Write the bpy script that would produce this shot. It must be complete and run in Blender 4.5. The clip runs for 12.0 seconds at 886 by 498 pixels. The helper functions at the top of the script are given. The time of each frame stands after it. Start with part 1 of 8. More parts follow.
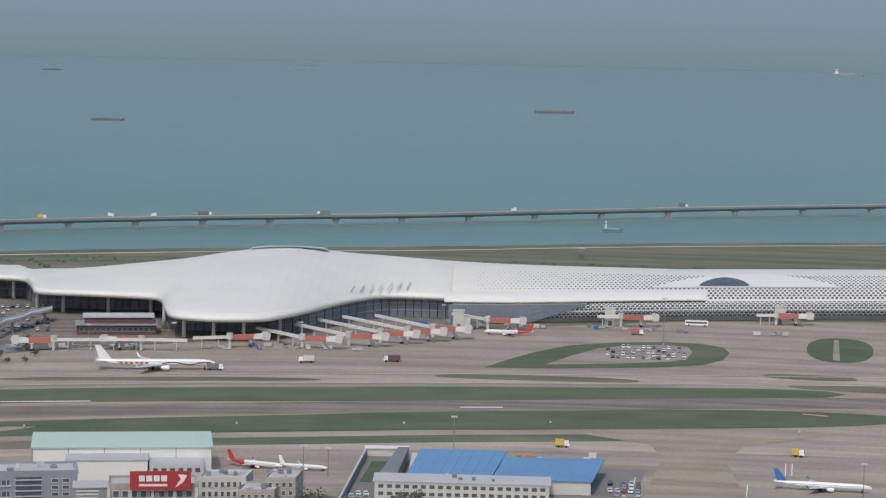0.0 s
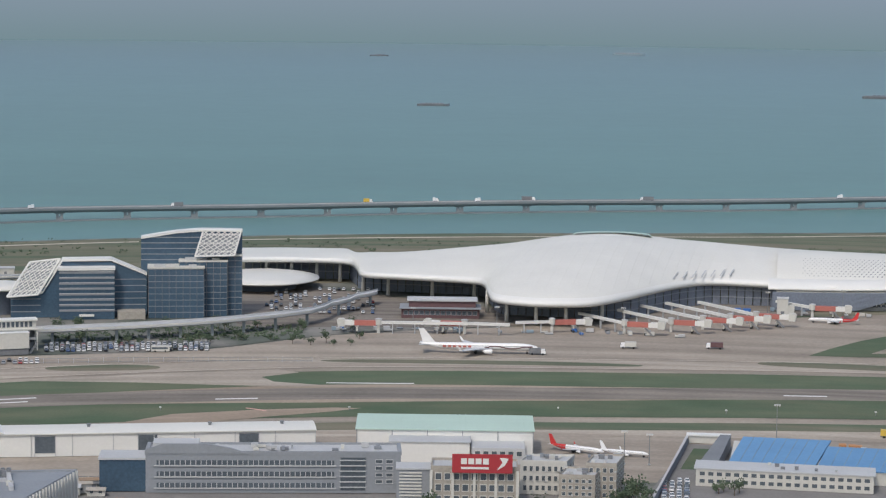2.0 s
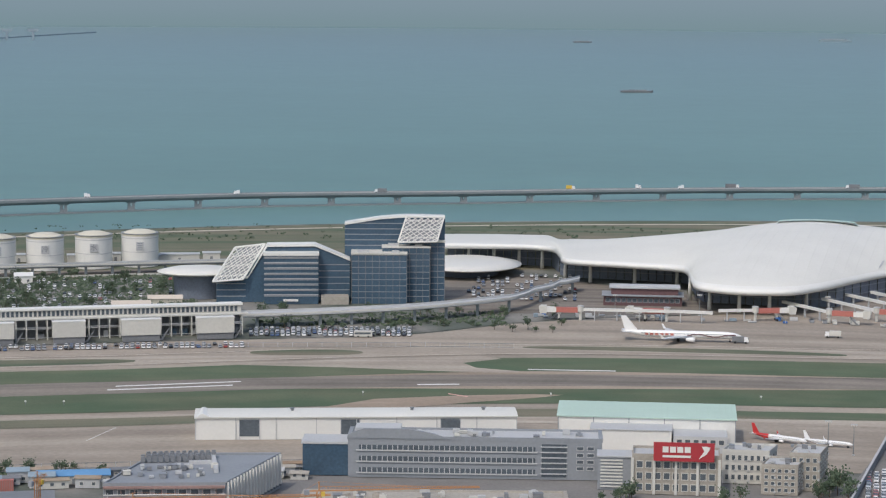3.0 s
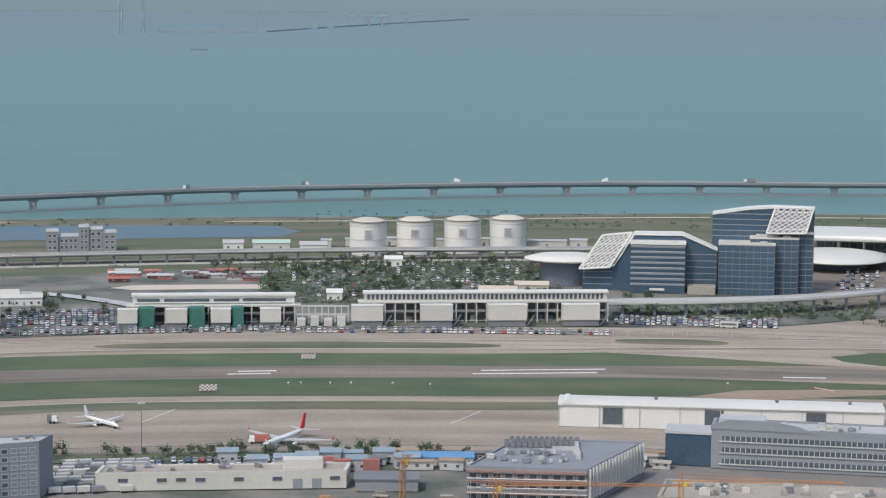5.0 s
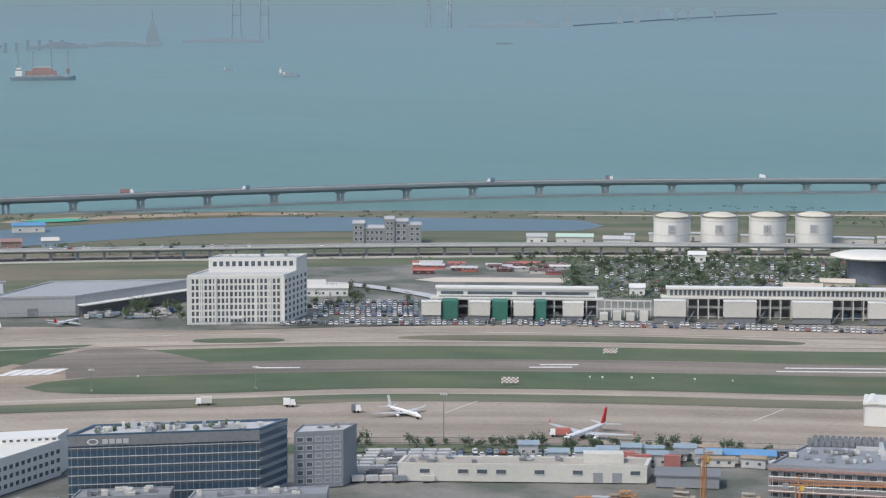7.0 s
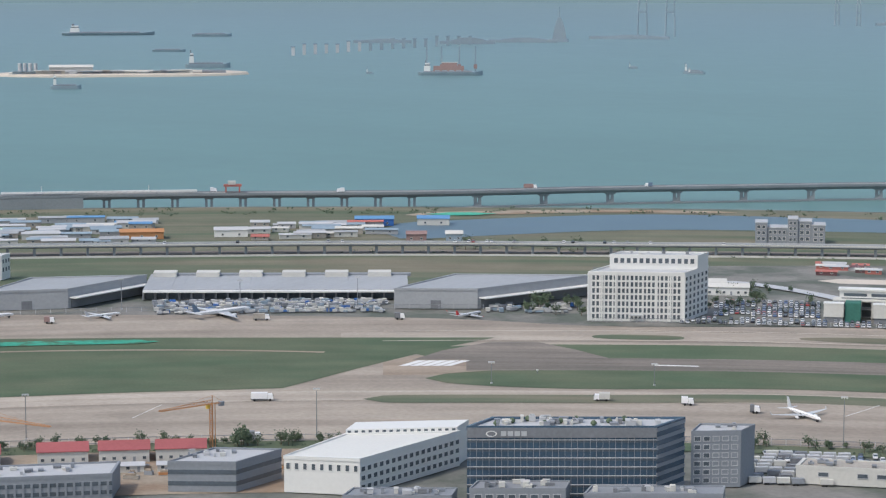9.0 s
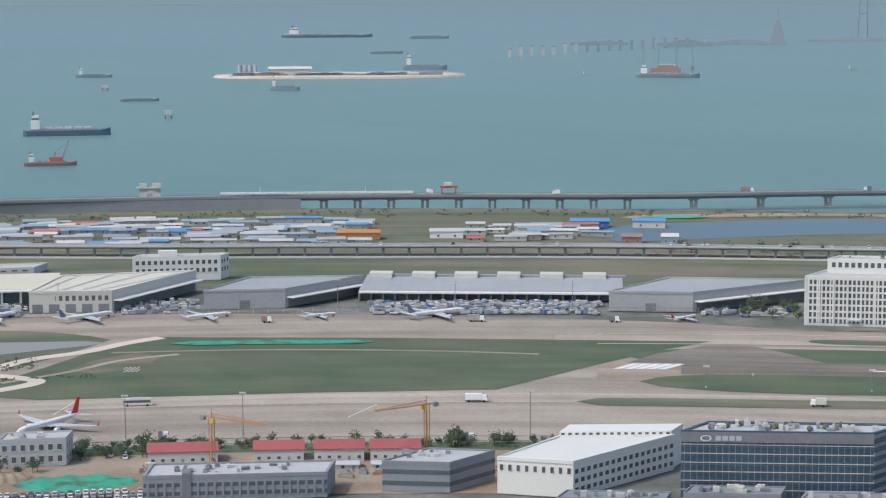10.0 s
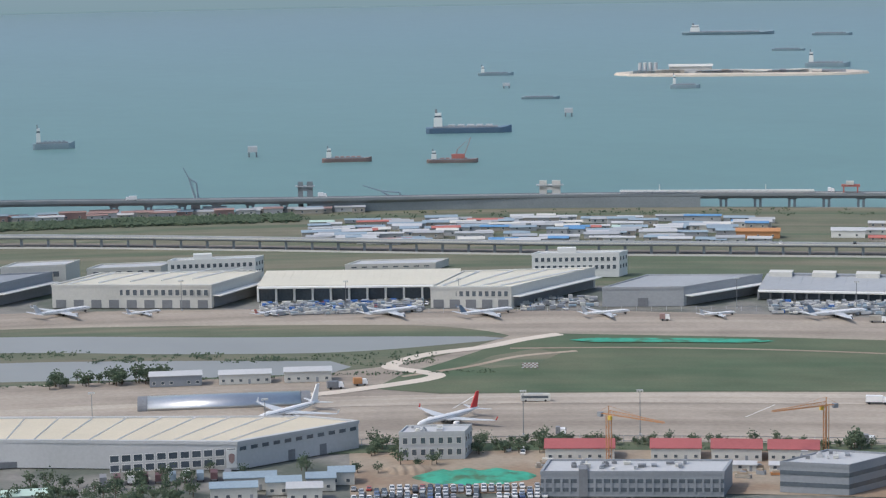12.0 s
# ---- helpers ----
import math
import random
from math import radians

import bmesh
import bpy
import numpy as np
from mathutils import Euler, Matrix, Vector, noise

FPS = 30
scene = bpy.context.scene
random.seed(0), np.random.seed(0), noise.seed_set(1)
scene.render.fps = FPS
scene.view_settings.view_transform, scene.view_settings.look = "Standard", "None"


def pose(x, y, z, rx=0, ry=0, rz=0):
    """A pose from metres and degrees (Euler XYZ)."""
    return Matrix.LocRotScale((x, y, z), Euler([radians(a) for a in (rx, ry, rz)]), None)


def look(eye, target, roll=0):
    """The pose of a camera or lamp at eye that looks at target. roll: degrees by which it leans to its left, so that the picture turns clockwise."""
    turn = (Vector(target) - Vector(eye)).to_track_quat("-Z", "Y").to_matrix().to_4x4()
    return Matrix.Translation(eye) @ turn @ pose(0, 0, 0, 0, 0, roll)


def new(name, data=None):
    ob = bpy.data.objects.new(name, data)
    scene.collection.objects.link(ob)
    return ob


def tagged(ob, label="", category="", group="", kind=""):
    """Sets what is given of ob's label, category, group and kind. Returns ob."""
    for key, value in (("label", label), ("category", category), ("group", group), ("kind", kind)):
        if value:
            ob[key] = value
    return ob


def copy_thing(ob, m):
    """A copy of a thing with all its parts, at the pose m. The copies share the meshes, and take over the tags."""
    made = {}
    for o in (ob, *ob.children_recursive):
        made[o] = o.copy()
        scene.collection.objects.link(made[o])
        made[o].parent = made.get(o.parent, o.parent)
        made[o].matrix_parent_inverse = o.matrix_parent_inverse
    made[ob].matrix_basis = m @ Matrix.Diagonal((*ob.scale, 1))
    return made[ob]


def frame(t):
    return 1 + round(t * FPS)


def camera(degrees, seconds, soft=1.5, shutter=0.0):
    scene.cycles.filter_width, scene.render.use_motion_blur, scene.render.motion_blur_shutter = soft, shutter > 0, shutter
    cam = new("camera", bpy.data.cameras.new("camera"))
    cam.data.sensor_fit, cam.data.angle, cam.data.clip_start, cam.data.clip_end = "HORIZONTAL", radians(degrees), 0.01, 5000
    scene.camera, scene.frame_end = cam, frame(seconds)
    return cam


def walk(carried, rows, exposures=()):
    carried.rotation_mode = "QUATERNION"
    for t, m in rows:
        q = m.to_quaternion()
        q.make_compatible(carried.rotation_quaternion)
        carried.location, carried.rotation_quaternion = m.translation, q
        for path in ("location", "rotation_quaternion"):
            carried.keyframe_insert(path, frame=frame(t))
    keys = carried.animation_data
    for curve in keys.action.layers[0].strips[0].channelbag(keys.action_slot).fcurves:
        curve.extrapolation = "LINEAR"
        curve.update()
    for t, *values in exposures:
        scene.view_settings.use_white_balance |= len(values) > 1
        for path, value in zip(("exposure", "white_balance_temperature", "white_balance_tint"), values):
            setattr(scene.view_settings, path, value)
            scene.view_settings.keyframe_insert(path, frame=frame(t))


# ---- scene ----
# A long lens on a hill 200 m above the airport: the camera stands and pans to its left.
cam = camera(20.666, 12.0, soft=1.25)
EYE = 200.0
ROWS = [  # seconds, heading (degrees, right is plus), pitch, roll
    (0.0, 6.342, -6.696, 1.217),
    (0.5, 3.125, -6.718, 1.154),
    (1.0, 1.123, -6.759, 1.032),
    (1.5, 0.166, -6.901, 0.906),
    (2.0, -1.307, -7.165, 0.756),
    (2.5, -3.642, -7.379, 0.604),
    (3.0, -6.110, -7.527, 0.456),
    (3.5, -8.515, -7.665, 0.333),
    (3.7, -9.542, -7.725, 0.326),
    (5.3, -15.790, -7.885, 0.499),
    (5.5, -16.419, -7.894, 0.488),
    (6.0, -18.109, -7.924, 0.358),
    (6.5, -20.017, -8.009, 0.239),
    (6.7, -20.789, -8.027, 0.212),
    (8.3, -28.203, -8.152, 0.227),
    (8.5, -29.171, -8.153, 0.195),
    (9.0, -31.567, -8.147, 0.102),
    (9.5, -34.199, -8.135, -0.022),
    (10.0, -36.686, -8.095, -0.176),
    (10.5, -39.380, -8.098, -0.393),
    (11.0, -42.023, -8.132, -0.648),
    (11.5, -44.121, -8.108, -0.850),
    (12.0, -46.161, -8.057, -0.977),
]
walk(cam, [(t, pose(0, 0, EYE, 90 + pitch, 0, -head) @ pose(0, 0, 0, 0, 0, roll)) for t, head, pitch, roll in ROWS],
     [(0.0, -0.06, 6560, 10), (2.5, 0.04, 6560, 10), (5.5, 0.23, 6530, 10), (8.5, 0.30, 6480, 10), (12.0, 0.30, 6430, 10)])

# ---- light ----
SUN_EL, SUN_AZ = 52.0, -158.0   # height, and compass heading from which it shines (right of the view's axis is plus)
world = bpy.data.worlds.new("world")
scene.world = world
world.use_nodes = True
wn = world.node_tree.nodes
sky = wn.new("ShaderNodeTexSky")
sky.sky_type = "NISHITA"
sky.sun_disc = False
sky.sun_elevation, sky.sun_rotation = radians(SUN_EL), radians(SUN_AZ)
sky.dust_density, sky.air_density, sky.ozone_density = 3.0, 1.2, 1.5
wn["Background"].inputs["Strength"].default_value = 0.14
world.node_tree.links.new(sky.outputs["Color"], wn["Background"].inputs["Color"])
sun = new("sun", bpy.data.lights.new("sun", "SUN"))
sun.data.energy, sun.data.angle, sun.data.color = 1.5, radians(4.0), (1.0, 0.95, 0.88)
sun_dir = Vector((math.sin(radians(SUN_AZ)) * math.cos(radians(SUN_EL)), math.cos(radians(SUN_AZ)) * math.cos(radians(SUN_EL)), math.sin(radians(SUN_EL))))
sun.matrix_world = look(sun_dir * 900, (0, 0, 0))


# ---- materials ----
def mat(name, color, rough=0.7, metal=0.0, var=0.12, scale=0.3, fine=3.0, bump=0.0, spec=0.3, streak=None):
    """A procedural surface: the colour varied by broad stains and by fine grain."""
    m = bpy.data.materials.new(name)
    m.use_nodes = True
    n, l = m.node_tree.nodes, m.node_tree.links
    b = n["Principled BSDF"]
    b.inputs["Roughness"].default_value, b.inputs["Metallic"].default_value = rough, metal
    b.inputs["Specular IOR Level"].default_value = spec
    geo = n.new("ShaderNodeNewGeometry")
    vec = geo.outputs["Position"]
    if streak:
        mp = n.new("ShaderNodeMapping")
        mp.inputs["Scale"].default_value = streak
        l.new(vec, mp.inputs["Vector"])
        vec = mp.outputs["Vector"]
    n1, n2 = n.new("ShaderNodeTexNoise"), n.new("ShaderNodeTexNoise")
    for t, s, d in ((n1, scale * 0.2, 5), (n2, fine * 0.3, 3)):
        t.inputs["Scale"].default_value, t.inputs["Detail"].default_value = s, d
        l.new(vec, t.inputs["Vector"])
    add = n.new("ShaderNodeMath")
    add.operation = "ADD"
    l.new(n1.outputs["Fac"], add.inputs[0])
    l.new(n2.outputs["Fac"], add.inputs[1])
    info = n.new("ShaderNodeObjectInfo")
    rnd = n.new("ShaderNodeMath")
    rnd.operation = "MULTIPLY_ADD"
    rnd.inputs[1].default_value = 0.25
    l.new(info.outputs["Random"], rnd.inputs[0])
    l.new(add.outputs[0], rnd.inputs[2])
    r = n.new("ShaderNodeMapRange")
    r.inputs["From Min"].default_value, r.inputs["From Max"].default_value = 0.65, 1.6
    r.inputs["To Min"].default_value, r.inputs["To Max"].default_value = 1 - var, 1 + var
    l.new(rnd.outputs[0], r.inputs["Value"])
    mul = n.new("ShaderNodeVectorMath")
    mul.operation = "SCALE"
    mul.inputs[0].default_value = color
    l.new(r.outputs["Result"], mul.inputs["Scale"])
    l.new(mul.outputs["Vector"], b.inputs["Base Color"])
    if bump:
        bp = n.new("ShaderNodeBump")
        bp.inputs["Strength"].default_value, bp.inputs["Distance"].default_value = bump, 0.3
        l.new(n2.outputs["Fac"], bp.inputs["Height"])
        l.new(bp.outputs["Normal"], b.inputs["Normal"])
    return m


def two_tone(name, a, b_, scale, lo=0.42, hi=0.58, rough=0.9, squash=None, fine=1.5, var=0.2, drawn=0.0):
    """Ground of two colours in patches, with grain; squash stretches the patches,
    drawn draws them out as wheel and mower streaks, bent round the lookout to fit its view."""
    m = mat(name, (1, 1, 1), rough, var=var, scale=0.2, fine=fine, spec=0.15)
    n, l = m.node_tree.nodes, m.node_tree.links
    t, ramp, geo, mp = n.new("ShaderNodeTexNoise"), n.new("ShaderNodeValToRGB"), n.new("ShaderNodeNewGeometry"), n.new("ShaderNodeMapping")
    mp.inputs["Scale"].default_value = squash or (1, 1, 1)
    src = geo.outputs["Position"]
    if drawn:
        sp, at, ln, cb, k = n.new("ShaderNodeSeparateXYZ"), n.new("ShaderNodeMath"), n.new("ShaderNodeVectorMath"), n.new("ShaderNodeCombineXYZ"), n.new("ShaderNodeMath")
        at.operation, ln.operation, k.operation = "ARCTAN2", "LENGTH", "MULTIPLY"
        l.new(src, sp.inputs[0])
        l.new(sp.outputs["X"], at.inputs[0])
        l.new(sp.outputs["Y"], at.inputs[1])
        l.new(src, ln.inputs[0])
        k.inputs[1].default_value = 1000 / drawn
        l.new(at.outputs[0], k.inputs[0])
        l.new(k.outputs[0], cb.inputs["X"])
        l.new(ln.outputs["Value"], cb.inputs["Y"])
        src = cb.outputs[0]
    l.new(src, mp.inputs["Vector"])
    l.new(mp.outputs["Vector"], t.inputs["Vector"])
    t.inputs["Scale"].default_value, t.inputs["Detail"].default_value = scale, 6
    e = ramp.color_ramp.elements
    e[0].position, e[1].position = lo, hi
    e[0].color, e[1].color = (*a, 1), (*b_, 1)
    l.new(t.outputs["Fac"], ramp.inputs["Fac"])
    sc = next(x for x in n if x.type == "VECT_MATH")
    l.new(ramp.outputs["Color"], sc.inputs[0])
    return m


CONCRETE = two_tone("apron_concrete", (0.255, 0.222, 0.188), (0.355, 0.312, 0.262), 0.06, 0.36, 0.62, drawn=14.0)
TAXI = two_tone("taxiway_concrete", (0.33, 0.29, 0.245), (0.41, 0.365, 0.31), 0.10, drawn=20.0)
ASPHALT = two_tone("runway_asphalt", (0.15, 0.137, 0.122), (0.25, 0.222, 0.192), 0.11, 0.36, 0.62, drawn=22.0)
TAN = two_tone("worn_shoulder", (0.29, 0.235, 0.185), (0.36, 0.30, 0.24), 0.08, drawn=14.0)
GRASS = two_tone("mown_grass", (0.084, 0.122, 0.076), (0.135, 0.148, 0.098), 0.05, 0.36, 0.72, fine=3, drawn=3.0)
DRYGRASS = two_tone("rough_grass", (0.10, 0.128, 0.085), (0.19, 0.175, 0.13), 0.05, 0.38, 0.64, fine=3, drawn=8.0)
DIRT = two_tone("bare_earth", (0.27, 0.20, 0.145), (0.33, 0.28, 0.22), 0.03)
CITY = two_tone("city_ground", (0.11, 0.125, 0.108), (0.215, 0.21, 0.195), 0.03, 0.42, 0.6)
ROADGREY = mat("road_surface", (0.2, 0.195, 0.19), 0.9, var=0.2)
MARKING = mat("road_paint_white", (0.72, 0.72, 0.70), 0.7)
PINKMARK = mat("road_paint_red", (0.62, 0.36, 0.31), 0.7)
WHITE = mat("white_cladding", (0.69, 0.69, 0.665), 0.45, var=0.05, spec=0.4)
ROOFWHITE = mat("terminal_roof_panels", (0.645, 0.64, 0.60), 0.5, var=0.07, scale=0.25, spec=0.4)
OFFWHITE = mat("off_white_render", (0.54, 0.535, 0.50), 0.75, var=0.10)
CREAM = mat("cream_roof_sheet", (0.58, 0.55, 0.455), 0.6, var=0.10)
LIGHTGREY = mat("light_grey_panel", (0.45, 0.46, 0.47), 0.6, var=0.10)
PALEGREY = mat("weathered_zinc_sheet", (0.345, 0.36, 0.375), 0.55, var=0.12, streak=(1, 0.2, 1))
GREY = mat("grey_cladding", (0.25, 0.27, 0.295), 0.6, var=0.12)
DARKGREY = mat("dark_grey_metal", (0.19, 0.20, 0.215), 0.6, var=0.2)
BEIGE = mat("beige_render", (0.36, 0.335, 0.295), 0.85, var=0.25)
BRIDGECON = mat("weathered_bridge_concrete", (0.20, 0.225, 0.24), 0.85, var=0.15)
PIERCON = mat("pier_concrete", (0.22, 0.25, 0.265), 0.85, var=0.15)
GLASSDARK = mat("dark_window_glass", (0.09, 0.11, 0.13), 0.12, var=0.3, spec=0.6)
GLASSBLUE = mat("blue_tinted_glazing", (0.056, 0.10, 0.15), 0.15, var=0.3, spec=0.6)
SHADEGLASS = mat("hall_glazing", (0.15, 0.175, 0.22), 0.5, var=0.3, spec=0.5)
MAROON = mat("maroon_wall_panels", (0.13, 0.075, 0.08), 0.6, var=0.2)
GREENROOF = mat("pale_green_roof_sheet", (0.44, 0.57, 0.50), 0.5, var=0.06)
BLUEROOF = mat("blue_roof_sheet", (0.12, 0.27, 0.47), 0.5, var=0.12)
BLUEGREY = mat("faded_blue_roof", (0.25, 0.32, 0.375), 0.6, var=0.15)
REDROOF = mat("red_roof_sheet", (0.33, 0.10, 0.10), 0.6, var=0.15)
REDSIGN = mat("red_sign_face", (0.36, 0.04, 0.05), 0.5, var=0.06)
RED = mat("red_paint", (0.55, 0.05, 0.05), 0.4, var=0.06)
REDBOX = mat("faded_red_panels", (0.42, 0.15, 0.125), 0.6, var=0.1)
ORANGE = mat("orange_crane_paint", (0.44, 0.22, 0.10), 0.6, var=0.12)
YELLOW = mat("yellow_paint", (0.60, 0.42, 0.08), 0.5, var=0.1)
BLUE = mat("blue_paint", (0.05, 0.15, 0.42), 0.45, var=0.1)
# Hull and distant-works colours are muted towards blue-grey, painting in the sea haze.
NAVY = mat("hazed_navy_hull", (0.14, 0.20, 0.28), 0.6, var=0.15)
HULLRED = mat("hazed_red_hull", (0.30, 0.205, 0.19), 0.7, var=0.2)
HULLGREY = mat("hazed_grey_hull", (0.29, 0.36, 0.4), 0.7, var=0.15)
HAZYGREY = mat("hazed_structure_grey", (0.26, 0.32, 0.36), 0.9, var=0.06)
JETWHITE = mat("aircraft_white", (0.78, 0.78, 0.78), 0.3, var=0.03, spec=0.5)
JETGREY = mat("aircraft_wing_grey", (0.48, 0.50, 0.52), 0.4, var=0.05, spec=0.5)
TYRE = mat("black_rubber", (0.03, 0.03, 0.03), 0.8)
STEEL = mat("galvanised_steel", (0.24, 0.25, 0.26), 0.5, 0.3)
NETGREEN = mat("green_dust_net", (0.07, 0.36, 0.25), 0.8, var=0.2)
WORNNET = two_tone("worn_dust_net", (0.075, 0.15, 0.095), (0.06, 0.33, 0.23), 0.12, 0.36, 0.52)
TEALNET = mat("dark_green_scaffold_net", (0.05, 0.17, 0.135), 0.8, var=0.2)
BARK = mat("bark", (0.13, 0.10, 0.07), 0.9)
LEAF = two_tone("foliage", (0.066, 0.098, 0.066), (0.115, 0.15, 0.096), 0.4, fine=6)
TANROOF = mat("tan_roof_sheet", (0.56, 0.50, 0.385), 0.6, var=0.10)
SAND = mat("pale_sand", (0.55, 0.49, 0.42), 0.9, var=0.12)


def sea_material(name, color, rough):
    m = two_tone(name, color, tuple(c * 1.12 for c in color), 0.004, 0.35, 0.65, rough, squash=(0.35, 1, 1), fine=0.08, var=0.05)
    b = m.node_tree.nodes["Principled BSDF"]
    b.inputs["IOR"].default_value, b.inputs["Specular IOR Level"].default_value = 1.33, 0.42
    return m


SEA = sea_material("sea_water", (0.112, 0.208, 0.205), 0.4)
# far haze painted into the water: green near the shore, paler and bluer with distance
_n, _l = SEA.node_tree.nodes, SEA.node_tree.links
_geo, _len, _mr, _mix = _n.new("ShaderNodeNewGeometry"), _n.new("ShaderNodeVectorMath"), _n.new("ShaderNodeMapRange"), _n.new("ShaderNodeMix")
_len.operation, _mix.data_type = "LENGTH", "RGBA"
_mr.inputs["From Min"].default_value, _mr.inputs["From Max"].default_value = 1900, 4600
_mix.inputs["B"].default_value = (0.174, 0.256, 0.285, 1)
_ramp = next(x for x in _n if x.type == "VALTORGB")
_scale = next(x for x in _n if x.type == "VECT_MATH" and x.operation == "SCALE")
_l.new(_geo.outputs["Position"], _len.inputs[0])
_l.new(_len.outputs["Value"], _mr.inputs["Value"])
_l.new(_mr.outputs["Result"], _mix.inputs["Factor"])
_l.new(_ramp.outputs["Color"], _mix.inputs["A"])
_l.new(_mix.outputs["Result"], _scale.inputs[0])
PONDBLUE = sea_material("lagoon_water", (0.10, 0.155, 0.195), 0.4)
PONDGREY = sea_material("pond_water", (0.23, 0.245, 0.245), 0.6)


# ---- building helpers ----
def P(az, d, z=0.0):
    """A place by compass heading (degrees) and distance (metres) from the lookout, both fitted to the camera's view."""
    return Vector((d * math.sin(radians(az)), d * math.cos(radians(az)), z))


def spot(az, d, z=0.0, turn=0.0):
    """A pose there whose x runs to the right across the line of sight and whose y runs away from the lookout."""
    return Matrix.Translation(P(az, d, z)) @ Matrix.Rotation(radians(turn - az), 4, "Z")


def width(az0, az1, d):
    return radians(abs(az1 - az0)) * d


class Mesh:
    """Collects plain solids into one mesh."""

    def __init__(self):
        self.v, self.f, self.m = [], [], []

    def add(self, verts, faces, slot=0):
        k = len(self.v)
        self.v += [tuple(p) for p in verts]
        self.f += [tuple(i + k for i in f) for f in faces]
        self.m += [slot] * len(faces)
        return self

    def box(self, x0, x1, y0, y1, z0, z1, slot=0):
        v = [(x, y, z) for z in (z0, z1) for x, y in ((x0, y0), (x1, y0), (x1, y1), (x0, y1))]
        return self.add(v, [(3, 2, 1, 0), (4, 5, 6, 7), (0, 1, 5, 4), (1, 2, 6, 5), (2, 3, 7, 6), (3, 0, 4, 7)], slot)

    def prism(self, pts, z0, z1, slot=0):
        n = len(pts)
        v = [(x, y, z0) for x, y in pts] + [(x, y, z1) for x, y in pts]
        f = [tuple(range(n - 1, -1, -1)), tuple(range(n, 2 * n))] + [(i, (i + 1) % n, n + (i + 1) % n, n + i) for i in range(n)]
        return self.add(v, f, slot)

    def across(self, prof, y0, y1, slot=0):
        """A profile in x, z drawn along y."""
        n = len(prof)
        v = [(x, y0, z) for x, z in prof] + [(x, y1, z) for x, z in prof]
        f = [tuple(range(n)), tuple(range(2 * n - 1, n - 1, -1))] + [((i + 1) % n, i, n + i, n + (i + 1) % n) for i in range(n)]
        return self.add(v, f, slot)

    def along(self, prof, x0, x1, slot=0):
        """A profile in y, z drawn along x."""
        n = len(prof)
        v = [(x0, y, z) for y, z in prof] + [(x1, y, z) for y, z in prof]
        f = [tuple(range(n - 1, -1, -1)), tuple(range(n, 2 * n))] + [(i, (i + 1) % n, n + (i + 1) % n, n + i) for i in range(n)]
        return self.add(v, f, slot)

    def rings(self, rings, slot=0, caps=True):
        n = len(rings[0])
        v = [p for r in rings for p in r]
        f = [(a * n + i, a * n + (i + 1) % n, (a + 1) * n + (i + 1) % n, (a + 1) * n + i) for a in range(len(rings) - 1) for i in range(n)]
        if caps:
            f += [tuple(range(n - 1, -1, -1)), tuple((len(rings) - 1) * n + i for i in range(n))]
        return self.add(v, f, slot)

    def cyl(self, x, y, z0, z1, r0, r1=None, n=10, slot=0):
        r1 = r0 if r1 is None else r1
        ring = lambda r, z: [(x + r * math.cos(2 * math.pi * i / n), y + r * math.sin(2 * math.pi * i / n), z) for i in range(n)]
        return self.rings([ring(r0, z0), ring(r1, z1)], slot)

    def rod(self, a, b, r, r1=None, n=6, slot=0):
        a, b = Vector(a), Vector(b)
        q = (b - a).to_track_quat("Z", "Y")
        r1 = r if r1 is None else r1
        ring = lambda c, rr: [tuple(c + q @ Vector((rr * math.cos(2 * math.pi * i / n), rr * math.sin(2 * math.pi * i / n), 0))) for i in range(n)]
        return self.rings([ring(a, r), ring(b, r1)], slot)

    def sheet(self, rows, slot=0):
        n = len(rows[0])
        v = [p for r in rows for p in r]
        f = [(a * n + i, a * n + i + 1, (a + 1) * n + i + 1, (a + 1) * n + i) for a in range(len(rows) - 1) for i in range(n - 1)]
        return self.add(v, f, slot)

    def data(self, name, mats, smooth=False):
        me = bpy.data.meshes.new(name)
        me.from_pydata(self.v, [], self.f)
        for m in mats if isinstance(mats, (list, tuple)) else [mats]:
            me.materials.append(m)
        me.polygons.foreach_set("material_index", self.m)
        if smooth:
            me.polygons.foreach_set("use_smooth", [True] * len(me.polygons))
        me.update()
        return me

    def fixed(self, name, mats, smooth=False):
        """The same with its faces turned outwards."""
        me = self.data(name, mats, smooth)
        bm = bmesh.new()
        bm.from_mesh(me)
        bmesh.ops.recalc_face_normals(bm, faces=bm.faces)
        bm.to_mesh(me)
        bm.free()
        return me


def part(name, mesh, mats, parent, label="", m=None, smooth=False, site=False):
    """Links a Mesh, or mesh data, as one part under a thing or a part; site: it is given in the site's own coordinates."""
    ob = new(name, mesh.fixed(name, mats, smooth) if isinstance(mesh, Mesh) else mesh)
    ob.parent = parent
    if site:
        base = parent.matrix_basis if parent.parent is None else parent.parent.matrix_basis @ parent.matrix_basis
        ob.matrix_parent_inverse = base.inverted()
    if m is not None:
        ob.matrix_basis = m
    return tagged(ob, label)


def thing(name, m, label, category, group="", kind=""):
    ob = new(name)
    ob.empty_display_size = 1.0
    ob.matrix_basis = m
    return tagged(ob, label, category, group, kind)


def solid(name, mesh, mats, m, label, category, group="", kind="", smooth=False):
    ob = new(name, mesh.fixed(name, mats, smooth))
    ob.matrix_basis = m
    return tagged(ob, label, category, group, kind)


def lerp(knots, a):
    """Linear between (heading, value) knots."""
    if a <= knots[0][0]:
        return knots[0][1]
    for (a0, v0), (a1, v1) in zip(knots, knots[1:]):
        if a <= a1:
            return v0 + (v1 - v0) * (a - a0) / (a1 - a0)
    return knots[-1][1]


